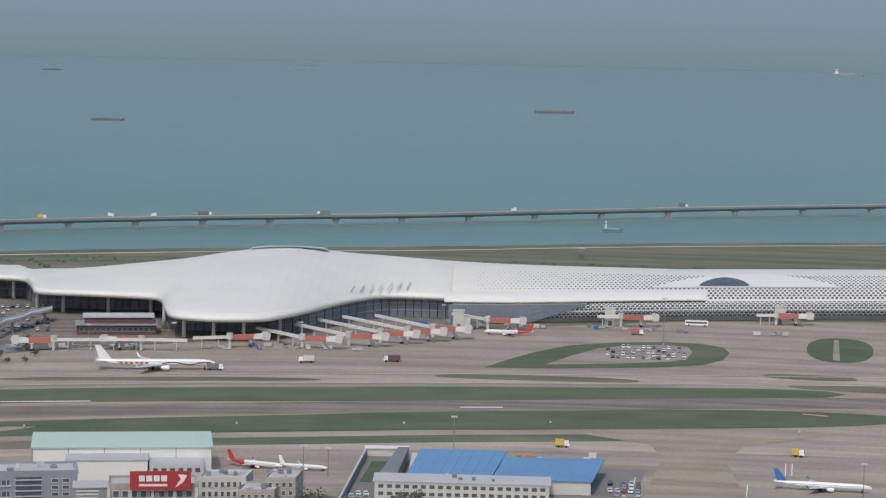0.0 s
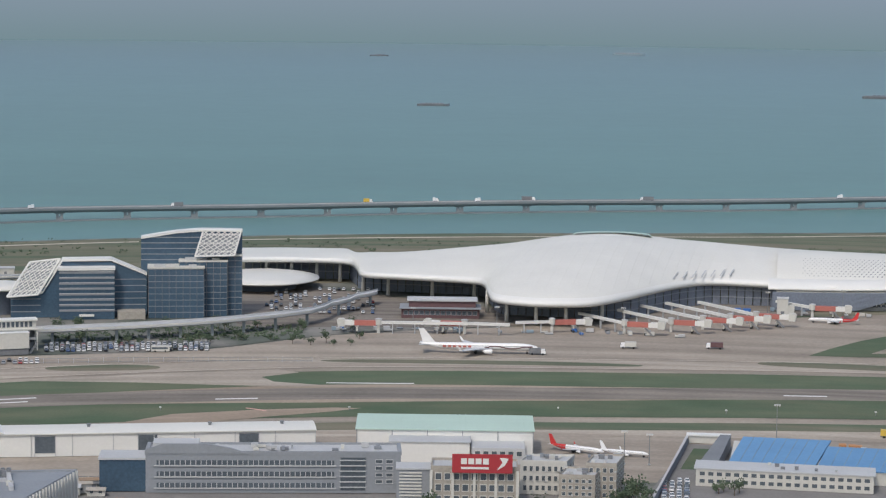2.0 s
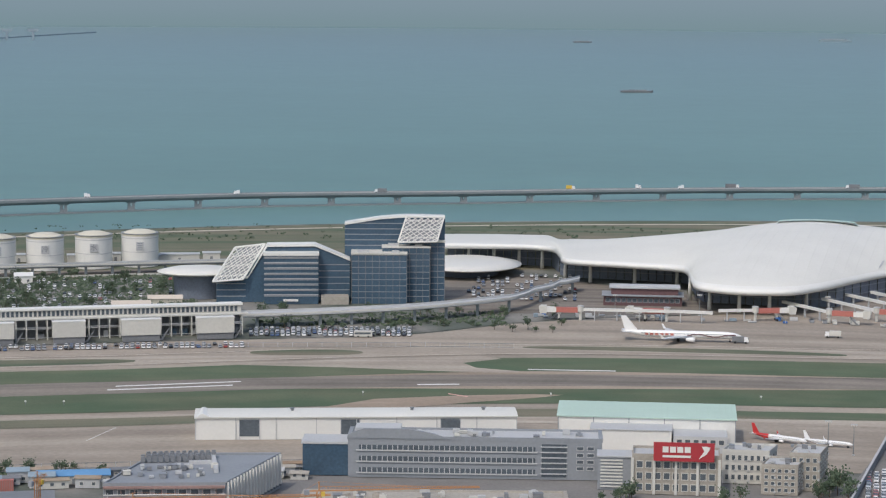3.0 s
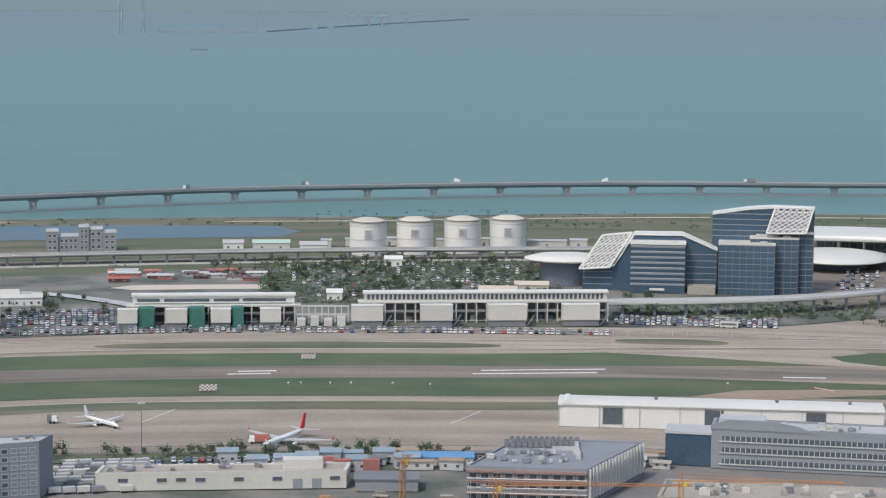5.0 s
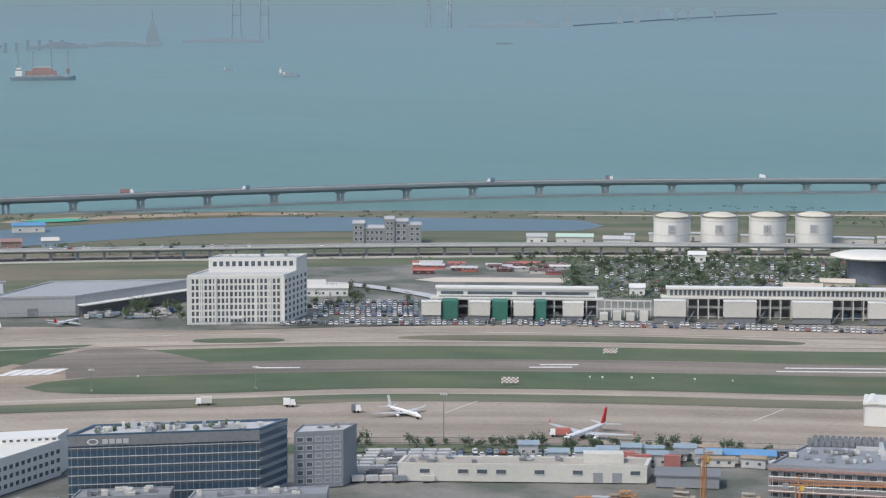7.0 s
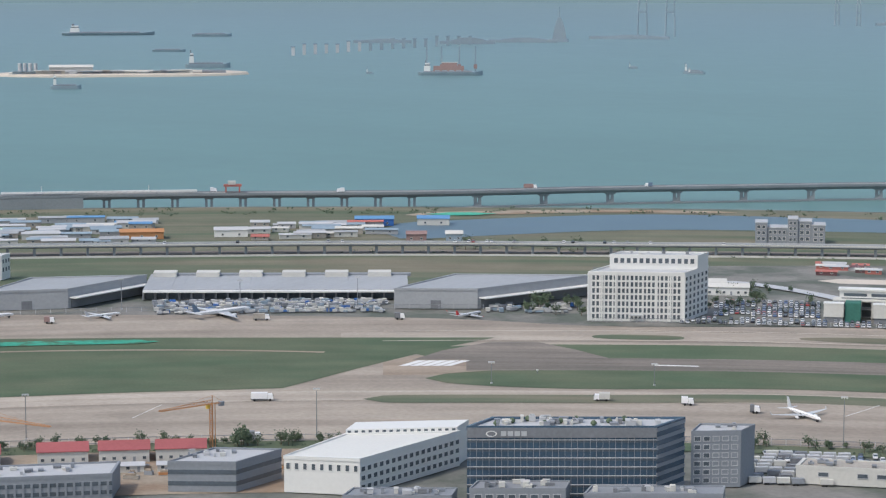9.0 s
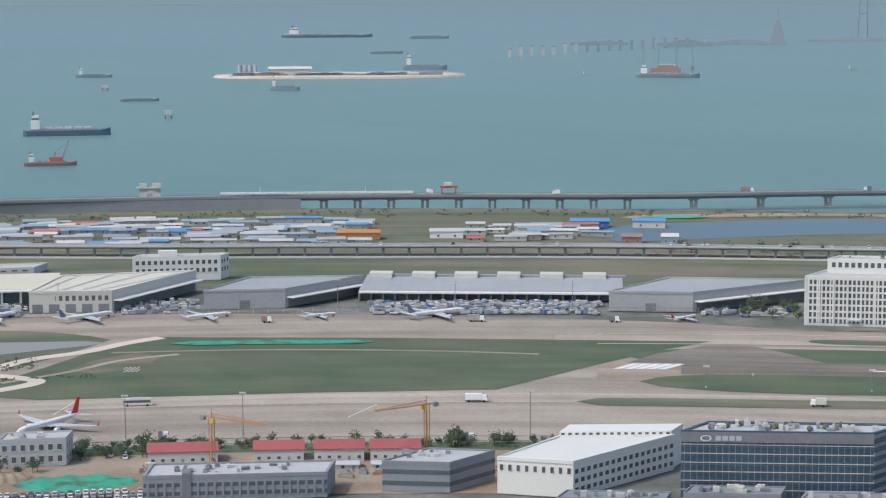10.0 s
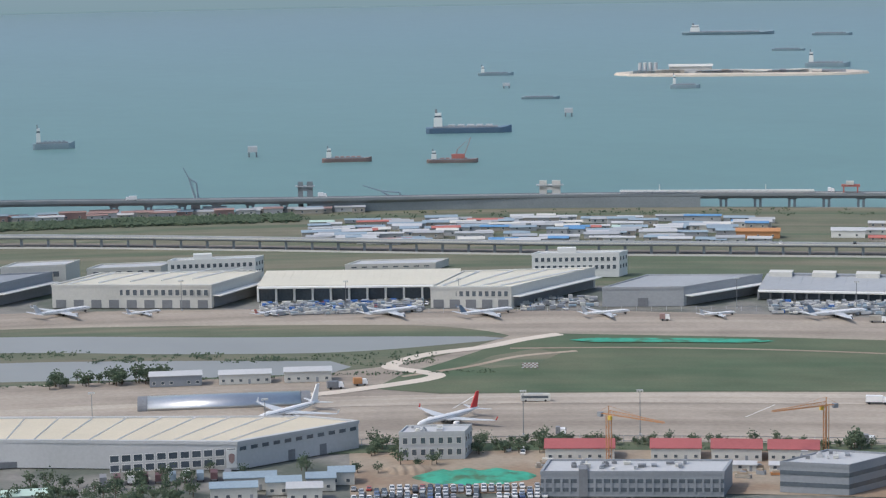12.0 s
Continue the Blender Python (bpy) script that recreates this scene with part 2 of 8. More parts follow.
def ease(knots, a):
    """Like lerp, with smooth turns at the knots."""
    return sum(lerp(knots, a + k) for k in (-1.2, -0.6, 0, 0.6, 1.2)) / 5


def band(name, a0, a1, near, far, z, material, label, category, step=0.5, kind="structure", taper=0.0):
    """A strip of ground between two lines given by heading and distance; its ends narrow over taper degrees."""
    n = max(2, int((a1 - a0) / step))
    lo, hi = [], []
    for i in range(n + 1):
        a = a0 + (a1 - a0) * i / n
        dn, df = ease(near, a), ease(far, a)
        if taper:
            k = min(1.0, min(a - a0, a1 - a) / taper)
            k = math.sqrt(max(0.0, 1 - (1 - k) ** 2))
            mid = (dn + df) / 2
            dn, df = mid + (dn - mid) * k, mid + (df - mid) * k
        lo.append(P(a, dn, z))
        hi.append(P(a, df, z))
    me = Mesh().sheet([lo, hi]).data(name, material)
    return tagged(new(name, me), label, category, kind=kind)


def islet(name, a0, a1, d0, d1, z, material, label, category="grass", pow_=2.6, n=40):
    """A flat patch with rounded ends."""
    pts = []
    for i in range(n):
        t = 2 * math.pi * i / n
        c, s = math.cos(t), math.sin(t)
        pts.append(P((a0 + a1) / 2 + (a1 - a0) / 2 * math.copysign(abs(c) ** (2 / pow_), c), (d0 + d1) / 2 + (d1 - d0) / 2 * math.copysign(abs(s) ** (2 / pow_), s), z))
    me = Mesh().add(pts, [tuple(range(n - 1, -1, -1))]).data(name, material)
    return tagged(new(name, me), label, category, kind="structure")


# ---- the ground, from the near town to the far shore ----
SHORE = [(-75, 1622), (-56, 1620), (-39, 1604), (-32, 1598), (-26, 1597), (-17, 1602), (-8, 1649), (6, 1717), (17, 1841), (30, 1990)]
RUNWAY = [(-33, 1040), (-24, 1049.5), (-13.5, 1053), (-4, 1070), (2.6, 1079), (9.3, 1100), (15.3, 1132), (30, 1215)]
A_FAR = [(-33, 1088), (-24, 1097), (-13.5, 1097), (-4, 1128), (2.6, 1134), (9.3, 1148), (15.3, 1170), (30, 1260)]
A_NEAR = [(-33, 1053), (-27.6, 1052), (-24, 1057), (-13.5, 1062), (-11, 1069), (-4, 1093), (2.6, 1096), (9.3, 1109), (15.3, 1141), (30, 1230)]
B_FAR = [(-33, 1034), (-27.6, 1036), (-24, 1042), (-13.5, 1045), (-4, 1048), (2.6, 1062), (9.3, 1090), (15.3, 1112), (30, 1190)]
B_NEAR = [(-33, 988), (-27.6, 990), (-24, 999), (-13.5, 998), (-11, 1003), (-4, 1016), (2.6, 1024), (9.3, 1042), (15.3, 1068), (30, 1140)]


def shift(k, s):
    return [(a, d + s) for a, d in k]


land = Mesh()
rows = []
for d0 in (0, 60, 400, 700, 800, 900, 1000, 1100, 1200, 1300, 1400, 1500, None):
    rows.append([P(a, (ease(SHORE, a) if d0 is None else d0), -0.4) for a in range(-180, 181, 4)])
tagged(new("ground", land.sheet(rows).data("ground", CITY)), "mixed grey and green town and airport ground", "ground", kind="structure")
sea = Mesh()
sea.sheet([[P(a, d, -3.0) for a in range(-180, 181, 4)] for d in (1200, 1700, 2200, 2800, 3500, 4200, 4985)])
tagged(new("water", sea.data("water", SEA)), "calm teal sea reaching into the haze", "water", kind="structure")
bankm = Mesh().sheet([[P(a, ease(SHORE, a) - 0.5, -0.4) for a in range(-80, 41, 1)], [P(a, ease(SHORE, a) + 7, -4.0) for a in range(-80, 41, 1)]])
tagged(new("sea_bank", bankm.data("sea_bank", DARKGREY)), "dark stone revetment along the sea's edge", "bank", kind="structure")

# upright glowing sheet, painted as far haze beyond the last visible water
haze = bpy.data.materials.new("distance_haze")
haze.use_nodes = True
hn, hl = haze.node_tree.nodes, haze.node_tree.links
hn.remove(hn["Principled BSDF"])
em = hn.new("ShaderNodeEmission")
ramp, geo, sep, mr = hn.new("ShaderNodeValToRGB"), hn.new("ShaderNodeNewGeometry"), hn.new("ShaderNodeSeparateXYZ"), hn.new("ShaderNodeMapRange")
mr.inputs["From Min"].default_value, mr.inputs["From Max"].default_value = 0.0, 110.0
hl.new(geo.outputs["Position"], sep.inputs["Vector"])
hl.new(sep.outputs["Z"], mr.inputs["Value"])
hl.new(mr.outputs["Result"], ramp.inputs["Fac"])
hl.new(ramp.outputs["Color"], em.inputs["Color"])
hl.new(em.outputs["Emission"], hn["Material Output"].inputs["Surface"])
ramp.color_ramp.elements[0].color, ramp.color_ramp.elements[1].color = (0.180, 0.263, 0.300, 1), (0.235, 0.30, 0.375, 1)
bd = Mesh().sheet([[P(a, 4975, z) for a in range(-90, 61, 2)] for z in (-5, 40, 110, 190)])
tagged(new("backdrop", bd.data("backdrop", haze)), "glowing backdrop painted pale blue-grey for far water and haze", "backdrop", kind="structure")

# airside concrete, runway, taxiways and grass
band("far_field", -80, 40, [(-80, 1270), (40, 1270)], shift(SHORE, -6), -0.30, DRYGRASS, "rough green field between the terminal and the shore", "field")
band("airside_concrete", -80, 40, [(-80, 890), (-4, 890), (8, 905), (40, 905)], [(-80, 1235), (-56, 1228), (-37, 1174), (-31, 1160), (-28, 1140), (-7, 1183), (-4, 1235), (1, 1272), (7, 1325), (12, 1380), (17, 1412), (40, 1520)], -0.20, CONCRETE, "pale tan concrete apron with darker wheel tracks", "apron")
band("parallel_taxiway", -34, 40, shift(A_FAR, 10), shift(A_FAR, 34), -0.10, TAXI, "pale concrete taxiway beside the runway", "taxiway")
band("second_taxiway", -80, 40, [(-80, 962), (-33, 966), (-4, 974), (10, 995), (40, 1060)], [(-80, 985), (-33, 985), (-4, 995), (10, 1018), (40, 1085)], -0.10, TAXI, "pale concrete taxiway by the near apron", "taxiway")
band("runway", -33, 40, shift(RUNWAY, -22), shift(RUNWAY, 22), -0.10, TAN, "tan shoulders of the main runway", "runway shoulder")
band("runway_strip", -31.0, 40, shift(RUNWAY, -14), shift(RUNWAY, 14), -0.04, ASPHALT, "dark grey rubber-marked runway", "runway")
band("far_verge", -32.4, 16, A_NEAR, A_FAR, -0.06, GRASS, "long green verge beside the runway", "grass", taper=2.6)
band("near_verge", -32, 17.5, B_NEAR, B_FAR, -0.06, GRASS, "long green verge on the near side of the runway", "grass", taper=5)
band("narrow_verge", -33.5, 12.3, shift(B_NEAR, -28), shift(B_NEAR, -12), -0.05, DRYGRASS, "narrow strip of dry grass along the taxiway", "grass", taper=1)


# ---- bridge over the water ----
BRIDGE = [(-75, 1606), (-56, 1606), (-49, 1604), (-40, 1609), (-38.8, 1611), (-33.1, 1607), (-30.7, 1615), (-27.5, 1641), (-24.4, 1662), (-21.4, 1690), (-15, 1734), (-10, 1773), (-5.3, 1797), (-0.5, 1838), (5.8, 1889), (10.5, 1964), (15.3, 2042), (30, 2300)]
DECKZ = [(-75, 16), (-56.5, 12.4), (-53.3, 10.0), (-48.6, 8.2), (-40, 7.6), (-30, 8.0), (-20, 7.7), (-13, 6.8), (-7, 5.6), (4, 5.2), (11, 5.3), (15.3, 6.5), (30, 8)]


def bridge():
    root = thing("sea_bridge", Matrix(), "long grey concrete motorway bridge on paired piers", "bridge")
    az = [a * 0.5 for a in range(-150, 61)]
    run = lambda prof, a0=-75, a1=30: Mesh().rings([[P(a, ease(BRIDGE, a) + y, ease(DECKZ, a) + z) for y, z in prof] for a in az if a0 <= a <= a1])
    part("deck", run([(-5.6, -0.1), (-5.3, 0.2), (5.3, 0.2), (5.6, -0.1), (5.6, -1.0), (3.6, -2.9), (-3.6, -2.9), (-5.6, -1.0)]), BRIDGECON, root)
    for y in (-5.6, 5.3):
        part("parapet", run([(y, -0.12), (y, 0.75), (y + 0.3, 0.75), (y + 0.3, -0.12)]), PIERCON, root, "pale concrete parapet")
    part("median_barrier", run([(-0.2, 0.18), (-0.12, 0.9), (0.12, 0.9), (0.2, 0.18)]), LIGHTGREY, root)
    part("handrail", run([(-5.5, 0.98), (-5.5, 1.12), (-5.38, 1.12), (-5.38, 0.98)]), STEEL, root)
    # low beam added for the dark line between the pier feet, just above the water
    part("fender_beam", Mesh().rings([[P(a, ease(BRIDGE, a) + y, z) for y, z in ((-5.4, -3.4), (-5.4, -1.9), (-4.2, -1.7), (-4.2, -3.4))] for a in az if -31 <= a <= 30]), BRIDGECON, root, "dark low beam along the water")
    wide = Mesh().rings([[(sx, sy, z) for sx, sy in ((-x1, -y1), (x1, -y1), (x1, y1), (-x1, y1))] for x1, y1, z in ((3.9, 4.6, -6), (3.9, 4.6, -2.4), (2.7, 3.0, -2.2), (2.6, 2.9, 0.0))]).fixed("pier_foot", PIERCON)
    stem = Mesh().box(-2.6, -0.35, -2.9, 2.9, 0, 0.72).box(0.35, 2.6, -2.9, 2.9, 0, 0.72).rings([[(-2.6, -2.9, 0.72), (2.6, -2.9, 0.72), (2.6, 2.9, 0.72), (-2.6, 2.9, 0.72)], [(-3.9, -3.4, 0.9), (3.9, -3.4, 0.9), (3.9, 3.4, 0.9), (-3.9, 3.4, 0.9)], [(-3.9, -3.4, 1.0), (3.9, -3.4, 1.0), (3.9, 3.4, 1.0), (-3.9, 3.4, 1.0)]]).fixed("pier", PIERCON)
    slim = Mesh().box(-2.6, -0.9, -2.4, 2.4, -6, 0.86).box(0.9, 2.6, -2.4, 2.4, -6, 0.86).rings([[(-2.6, -2.4, 0.8), (2.6, -2.4, 0.8), (2.6, 2.4, 0.8), (-2.6, 2.4, 0.8)], [(-3.4, -3, 1.0), (3.4, -3, 1.0), (3.4, 3, 1.0), (-3.4, 3, 1.0)]]).fixed("pier", PIERCON)
    for k in range(40):
        a = -30.75 + 1.57 * k
        if a < 30:
            at = spot(a, ease(BRIDGE, a))
            part("pier_foot", wide, None, root, m=at)
            part("pier", stem, None, root, m=at @ Matrix.Diagonal((1, 1, ease(DECKZ, a) - 2.85, 1)))
    for k in range(28):
        a = -32.31 - 0.8 * k
        if not -49.4 < a < -40.0:
            part("pier", slim, None, root, m=spot(a, ease(BRIDGE, a)) @ Matrix.Diagonal((1, 1, ease(DECKZ, a) - 2.85, 1)))


bridge()


# ---- helpers for buildings ----
def smooth_rows(knots, n):
    """Catmull-Rom through rows of numbers."""
    k = [np.array(r, float) for r in knots]
    k = [2 * k[0] - k[1]] + k + [2 * k[-1] - k[-2]]
    out = []
    for i in range(1, len(k) - 2):
        for j in range(n):
            t = j / n
            a, b, c, d = k[i - 1:i + 3]
            out.append(0.5 * (2 * b + (c - a) * t + (2 * a - 5 * b + 4 * c - d) * t * t + (3 * b - a - 3 * c + d) * t ** 3))
    return out + [k[-2]]


WINDOWS = {}


def window_mesh(w, h, frame_mat, glass=None, split=False):
    """A framed pane, 0.3 m deep, that faces -y."""
    key = (round(w, 2), round(h, 2), frame_mat.name, split)
    if key not in WINDOWS:
        m = Mesh()
        t = min(0.22, w * 0.12)
        m.box(-w / 2, w / 2, -0.04, 0.1, 0, h, 1)
        m.box(-w / 2 - t, w / 2 + t, -0.22, 0.1, -t, 0, 0).box(-w / 2 - t, w / 2 + t, -0.16, 0.1, h, h + t, 0)
        m.box(-w / 2 - t, -w / 2, -0.16, 0.1, 0, h, 0).box(w / 2, w / 2 + t, -0.16, 0.1, 0, h, 0)
        if split:
            m.box(-0.09, 0.09, -0.14, 0.05, 0, h, 0)
        WINDOWS[key] = m.fixed("window", [frame_mat, glass or GLASSDARK])
    return WINDOWS[key]


def windows(root, p0, p1, z0, z1, rows, cols, fill=0.6, tall=0.55, frame_mat=None, glass=None, split=False, skip=0.0, name="window"):
    """Rows of windows along the wall from p0 to p1 (seen with p0 to its left)."""
    (x0, y0), (x1, y1) = p0, p1
    ln = math.hypot(x1 - x0, y1 - y0)
    ang = math.atan2(y1 - y0, x1 - x0)
    w, h = ln / cols * fill, (z1 - z0) / rows * tall
    me = window_mesh(w, h, frame_mat or LIGHTGREY, glass, split)
    for r in range(rows):
        for c in range(cols):
            if skip and random.random() < skip:
                continue
            t = (c + 0.5) / cols
            part(name, me, None, root, m=Matrix.Translation((x0 + (x1 - x0) * t, y0 + (y1 - y0) * t, z0 + (z1 - z0) / rows * (r + (1 - tall) / 2))) @ Matrix.Rotation(ang, 4, "Z"))


def strips(root, p0, p1, zs, h, material, proud=0.25, name="window_band"):
    """Long horizontal bands along a wall, one part each."""
    (x0, y0), (x1, y1) = p0, p1
    ln, ang = math.hypot(x1 - x0, y1 - y0), math.atan2(y1 - y0, x1 - x0)
    me = Mesh().box(0, ln, -proud, 0.1, 0, h).fixed(name, material)
    for z in zs:
        part(name, me, None, root, m=Matrix.Translation((x0, y0, z)) @ Matrix.Rotation(ang, 4, "Z"))


def shell(root, pts, h, wall, roof, parapet=0.8, z0=0.0, pname="wall", rname="roof"):
    """Walls on a plan and a roof sunk behind a parapet."""
    part(pname, Mesh().prism(pts, z0, h - 0.02), wall, root)
    cx, cy = sum(p[0] for p in pts) / len(pts), sum(p[1] for p in pts) / len(pts)
    r = Mesh()
    n = len(pts)
    inn = [(cx + (x - cx) * 0.975, cy + (y - cy) * 0.95) for x, y in pts]
    out = [(cx + (x - cx) * 1.006, cy + (y - cy) * 1.012) for x, y in pts]
    r.prism(inn, h - 0.01, h + 0.1, 0)
    for i in range(n):
        j = (i + 1) % n
        r.prism([out[i], out[j], inn[j], inn[i]], h - 0.5, h + parapet, 1)
    part(rname, r, [roof, wall], root)


def rooftop(root, x0, x1, y0, y1, z, n, seed, big=3.0, mats=None):
    """Plant boxes, tanks and ducts on a flat roof, one part each."""
    rg = random.Random(seed)
    for _ in range(n):
        w, dp, h = rg.uniform(0.8, big), rg.uniform(0.8, big), rg.uniform(0.6, big * 0.6)
        x, y = rg.uniform(x0, x1 - w), rg.uniform(y0, max(y0 + 0.1, y1 - dp))
        m = Mesh().box(0, w, 0, dp, 0.15, h)
        k = rg.random()
        if k < 0.5:
            m.box(-0.1, w + 0.1, -0.1, dp + 0.1, h, h + 0.15)
        elif k < 0.75:
            m.cyl(w / 2, dp / 2, h, h + 0.5, min(w, dp) * 0.35, n=8)
        for lx in (0.1, w - 0.25):
            m.box(lx, lx + 0.15, 0.1, dp - 0.1, 0, 0.15)
        part(rg.choice(["roof_unit", "roof_unit", "stair_head", "air_handler"]), m, rg.choice(mats or [LIGHTGREY, GREY, OFFWHITE, DARKGREY]), root, m=Matrix.Translation((x, y, z)))


def lattice(corners, nu, nv, r):
    """A diamond grid of bars in a rim, between four corners: lower left, lower right, upper right, upper left."""
    a, b, c, d = (Vector(p) for p in corners)
    at = lambda u, v: (a.lerp(b, u)).lerp(d.lerp(c, u), v)
    m = Mesh()
    for p, q in ((a, b), (b, c), (c, d), (d, a)):
        m.rod(p, q, r * 2.2)
    for i in range(nu):
        for j in range(nv):
            u0, u1, v0, v1 = i / nu, (i + 1) / nu, j / nv, (j + 1) / nv
            m.rod(at(u0, v0), at(u1, v1), r, n=4).rod(at(u1, v0), at(u0, v1), r, n=4)
            if j % 2:
                m.rod(at(u0, v0), at(u1, v0), r * 0.8, n=4)
    return m


# ---- the terminal ----
ROOF = [  # heading, distance, height of the eaves; then of the ridge above them
    (-6.2, 1428, 12.5, -6.2, 1440, 14.2), (-5.0, 1428, 12.5, -5.0, 1442, 14.6), (-4.0, 1424, 12.5, -4.0, 1440, 15.2), (-3.5, 1416, 12.4, -3.6, 1438, 16.0),
    (-3.33, 1392, 12.2, -3.35, 1420, 16.6), (-3.15, 1368, 12.0, -3.0, 1420, 17.2), (-2.0, 1358, 12.0, -2.2, 1418, 18.4), (-0.65, 1347, 12.0, -0.5, 1420, 23.0),
    (-0.32, 1335, 12.0, 0.1, 1420, 24.6), (-0.22, 1302, 12.0, 0.6, 1422, 26.2), (-0.05, 1277, 12.0, 1.1, 1424, 28.2), (0.6, 1266, 12.0, 1.7, 1426, 30.2),
    (1.3, 1263, 12.0, 2.3, 1428, 31.6), (2.2, 1268, 12.0, 2.9, 1429, 31.8), (3.0, 1292, 12.0, 3.6, 1431, 30.0), (3.7, 1322, 12.0, 4.2, 1433, 28.2),
    (4.4, 1348, 12.0, 4.8, 1435, 27.0), (5.1, 1362, 12.0, 5.5, 1436, 25.6), (6.6, 1360, 11.8, 6.7, 1434, 24.0), (8.0, 1358, 11.6, 8.0, 1432, 23.2),
]


def terminal():
    root = thing("airport_terminal", spot(3, 1290), "sweeping white-roofed airport terminal with a dark glazed front", "terminal")
    rows = smooth_rows(ROOF, 5)
    secs = []
    for al, dl, zl, ar, dr, zr in rows:
        s = [P(al, dl + 7, zl), P(al, dl + 0.5, zl), P(al, dl - 0.5, zl + 0.6), P(al, dl, zl + 1.5)]
        for i in range(1, 13):
            v = i / 12
            rise = math.sin(v * math.pi / 2) ** 0.85
            s.append(P(al + (ar - al) * v, dl + (dr - dl) * v, zl + 1.5 + (zr - zl - 1.5) * rise))
        for i in range(1, 7):
            v = i / 6
            s.append(P(ar, dr + 62 * v, zr - (zr - 11) * (v ** 1.6)))
        secs.append(s)
    part("roof", Mesh().sheet(secs), ROOFWHITE, root, "smooth white panelled roof", smooth=True, site=True)
    # raised standing seams give the roof its fine ribs
    seams = Mesh()
    for k in range(2, len(secs), 2):
        s = secs[k]
        for i in range(4, 16):
            a, b = s[i], s[i + 1]
            seams.rod(a + Vector((0, 0, 0.04)), b + Vector((0, 0, 0.04)), 0.05, n=3)
    tagged(part("roof_seam", seams, ROOFWHITE, root, site=True), kind="stuff")
    rim = Mesh().sheet([[s[0] - Vector((0, 0, 0.6)), s[1] - Vector((0, 0, 0.9)), s[2] + P(0, -0.9), s[3] + Vector((0, 0, 0.7)), s[4].lerp(s[3], 0.62) + Vector((0, 0, 0.75))] for s in secs])
    part("eaves_edge", rim, WHITE, root, "bright white rounded eaves", smooth=True, site=True)
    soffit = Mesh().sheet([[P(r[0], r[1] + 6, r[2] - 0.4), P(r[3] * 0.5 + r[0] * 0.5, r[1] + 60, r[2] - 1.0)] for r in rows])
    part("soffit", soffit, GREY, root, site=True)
    # glazed wall below, in bays
    bays = [(-6.0, 1452), (-3.4, 1440), (-3.3, 1396), (-0.3, 1380), (0.0, 1310), (2.2, 1300), (3.2, 1306), (3.7, 1327), (4.4, 1352), (5.1, 1367), (6.6, 1365), (7.4, 1362)]
    me = Mesh()
    for i in range(70):
        a0, a1 = -6.0 + 13.4 * i / 70, -6.0 + 13.4 * (i + 1) / 70 - 0.02
        p, q = P(a0, lerp(bays, a0)), P(a1, lerp(bays, a1))
        g = Mesh().rings([[p, q, q + Vector((0, 0, 13)), p + Vector((0, 0, 13))], [p + P(a0, 0.5), q + P(a1, 0.5), q + P(a1, 0.5) + Vector((0, 0, 13)), p + P(a0, 0.5) + Vector((0, 0, 13))]])
        part("glazing_bay", g, SHADEGLASS, root, site=True)
    for z in (4.2, 8.2):
        rail = Mesh().rings([[P(a, lerp(bays, a) + y, z + dz) for y, dz in ((-0.6, 0), (-0.6, 0.5), (0, 0.5), (0, 0))] for a in [-6 + i * 0.1 for i in range(135)]])
        part("transom", rail, GREY, root, site=True)
    col = Mesh().cyl(0, 0, 0, 12.4, 1.15, 0.8, n=12).fixed("column", OFFWHITE, True)
    for a, d in ((-5.5, 1436), (-4.9, 1436), (-4.3, 1434), (-3.75, 1430), (-3.2, 1384), (-2.6, 1376), (-1.55, 1370), (-0.55, 1362), (-0.24, 1316), (0.23, 1284), (0.93, 1276), (1.64, 1276), (2.5, 1290), (3.3, 1316)):
        part("column", col, None, root, m=root.matrix_basis.inverted() @ spot(a, d))
    # skylight on the crown
    crown = Mesh().sheet([[P(1.75 + 1.9 * u, 1423 + 10 * v, 31.0 + 1.6 * math.sin(math.pi * u) ** 0.5 - 0.4 * v + (0 if 0 < u < 1 else -1.2)) for v in (0, 1)] for u in [i / 24 for i in range(25)]])
    part("crown_skylight", crown, GREENROOF, root, "pale green glass skylight", site=True)
    for k in range(7):
        a = 4.15 + 0.22 * k
        s = Mesh().rings([[P(a + 0.1 * v + e, 1366 + 12 * v - (6 - k) * 3.2, 12.9 + 10.5 * math.sin(min(1, (v * 12 + 18) / 80) * math.pi / 2) + h) for e, h in ((0, 0), (0.035, 0), (0.035, 0.1), (0, 0.1))] for v in (0, 0.5, 1)])
        part("roof_slot", s, LIGHTGREY, root, site=True)


terminal()


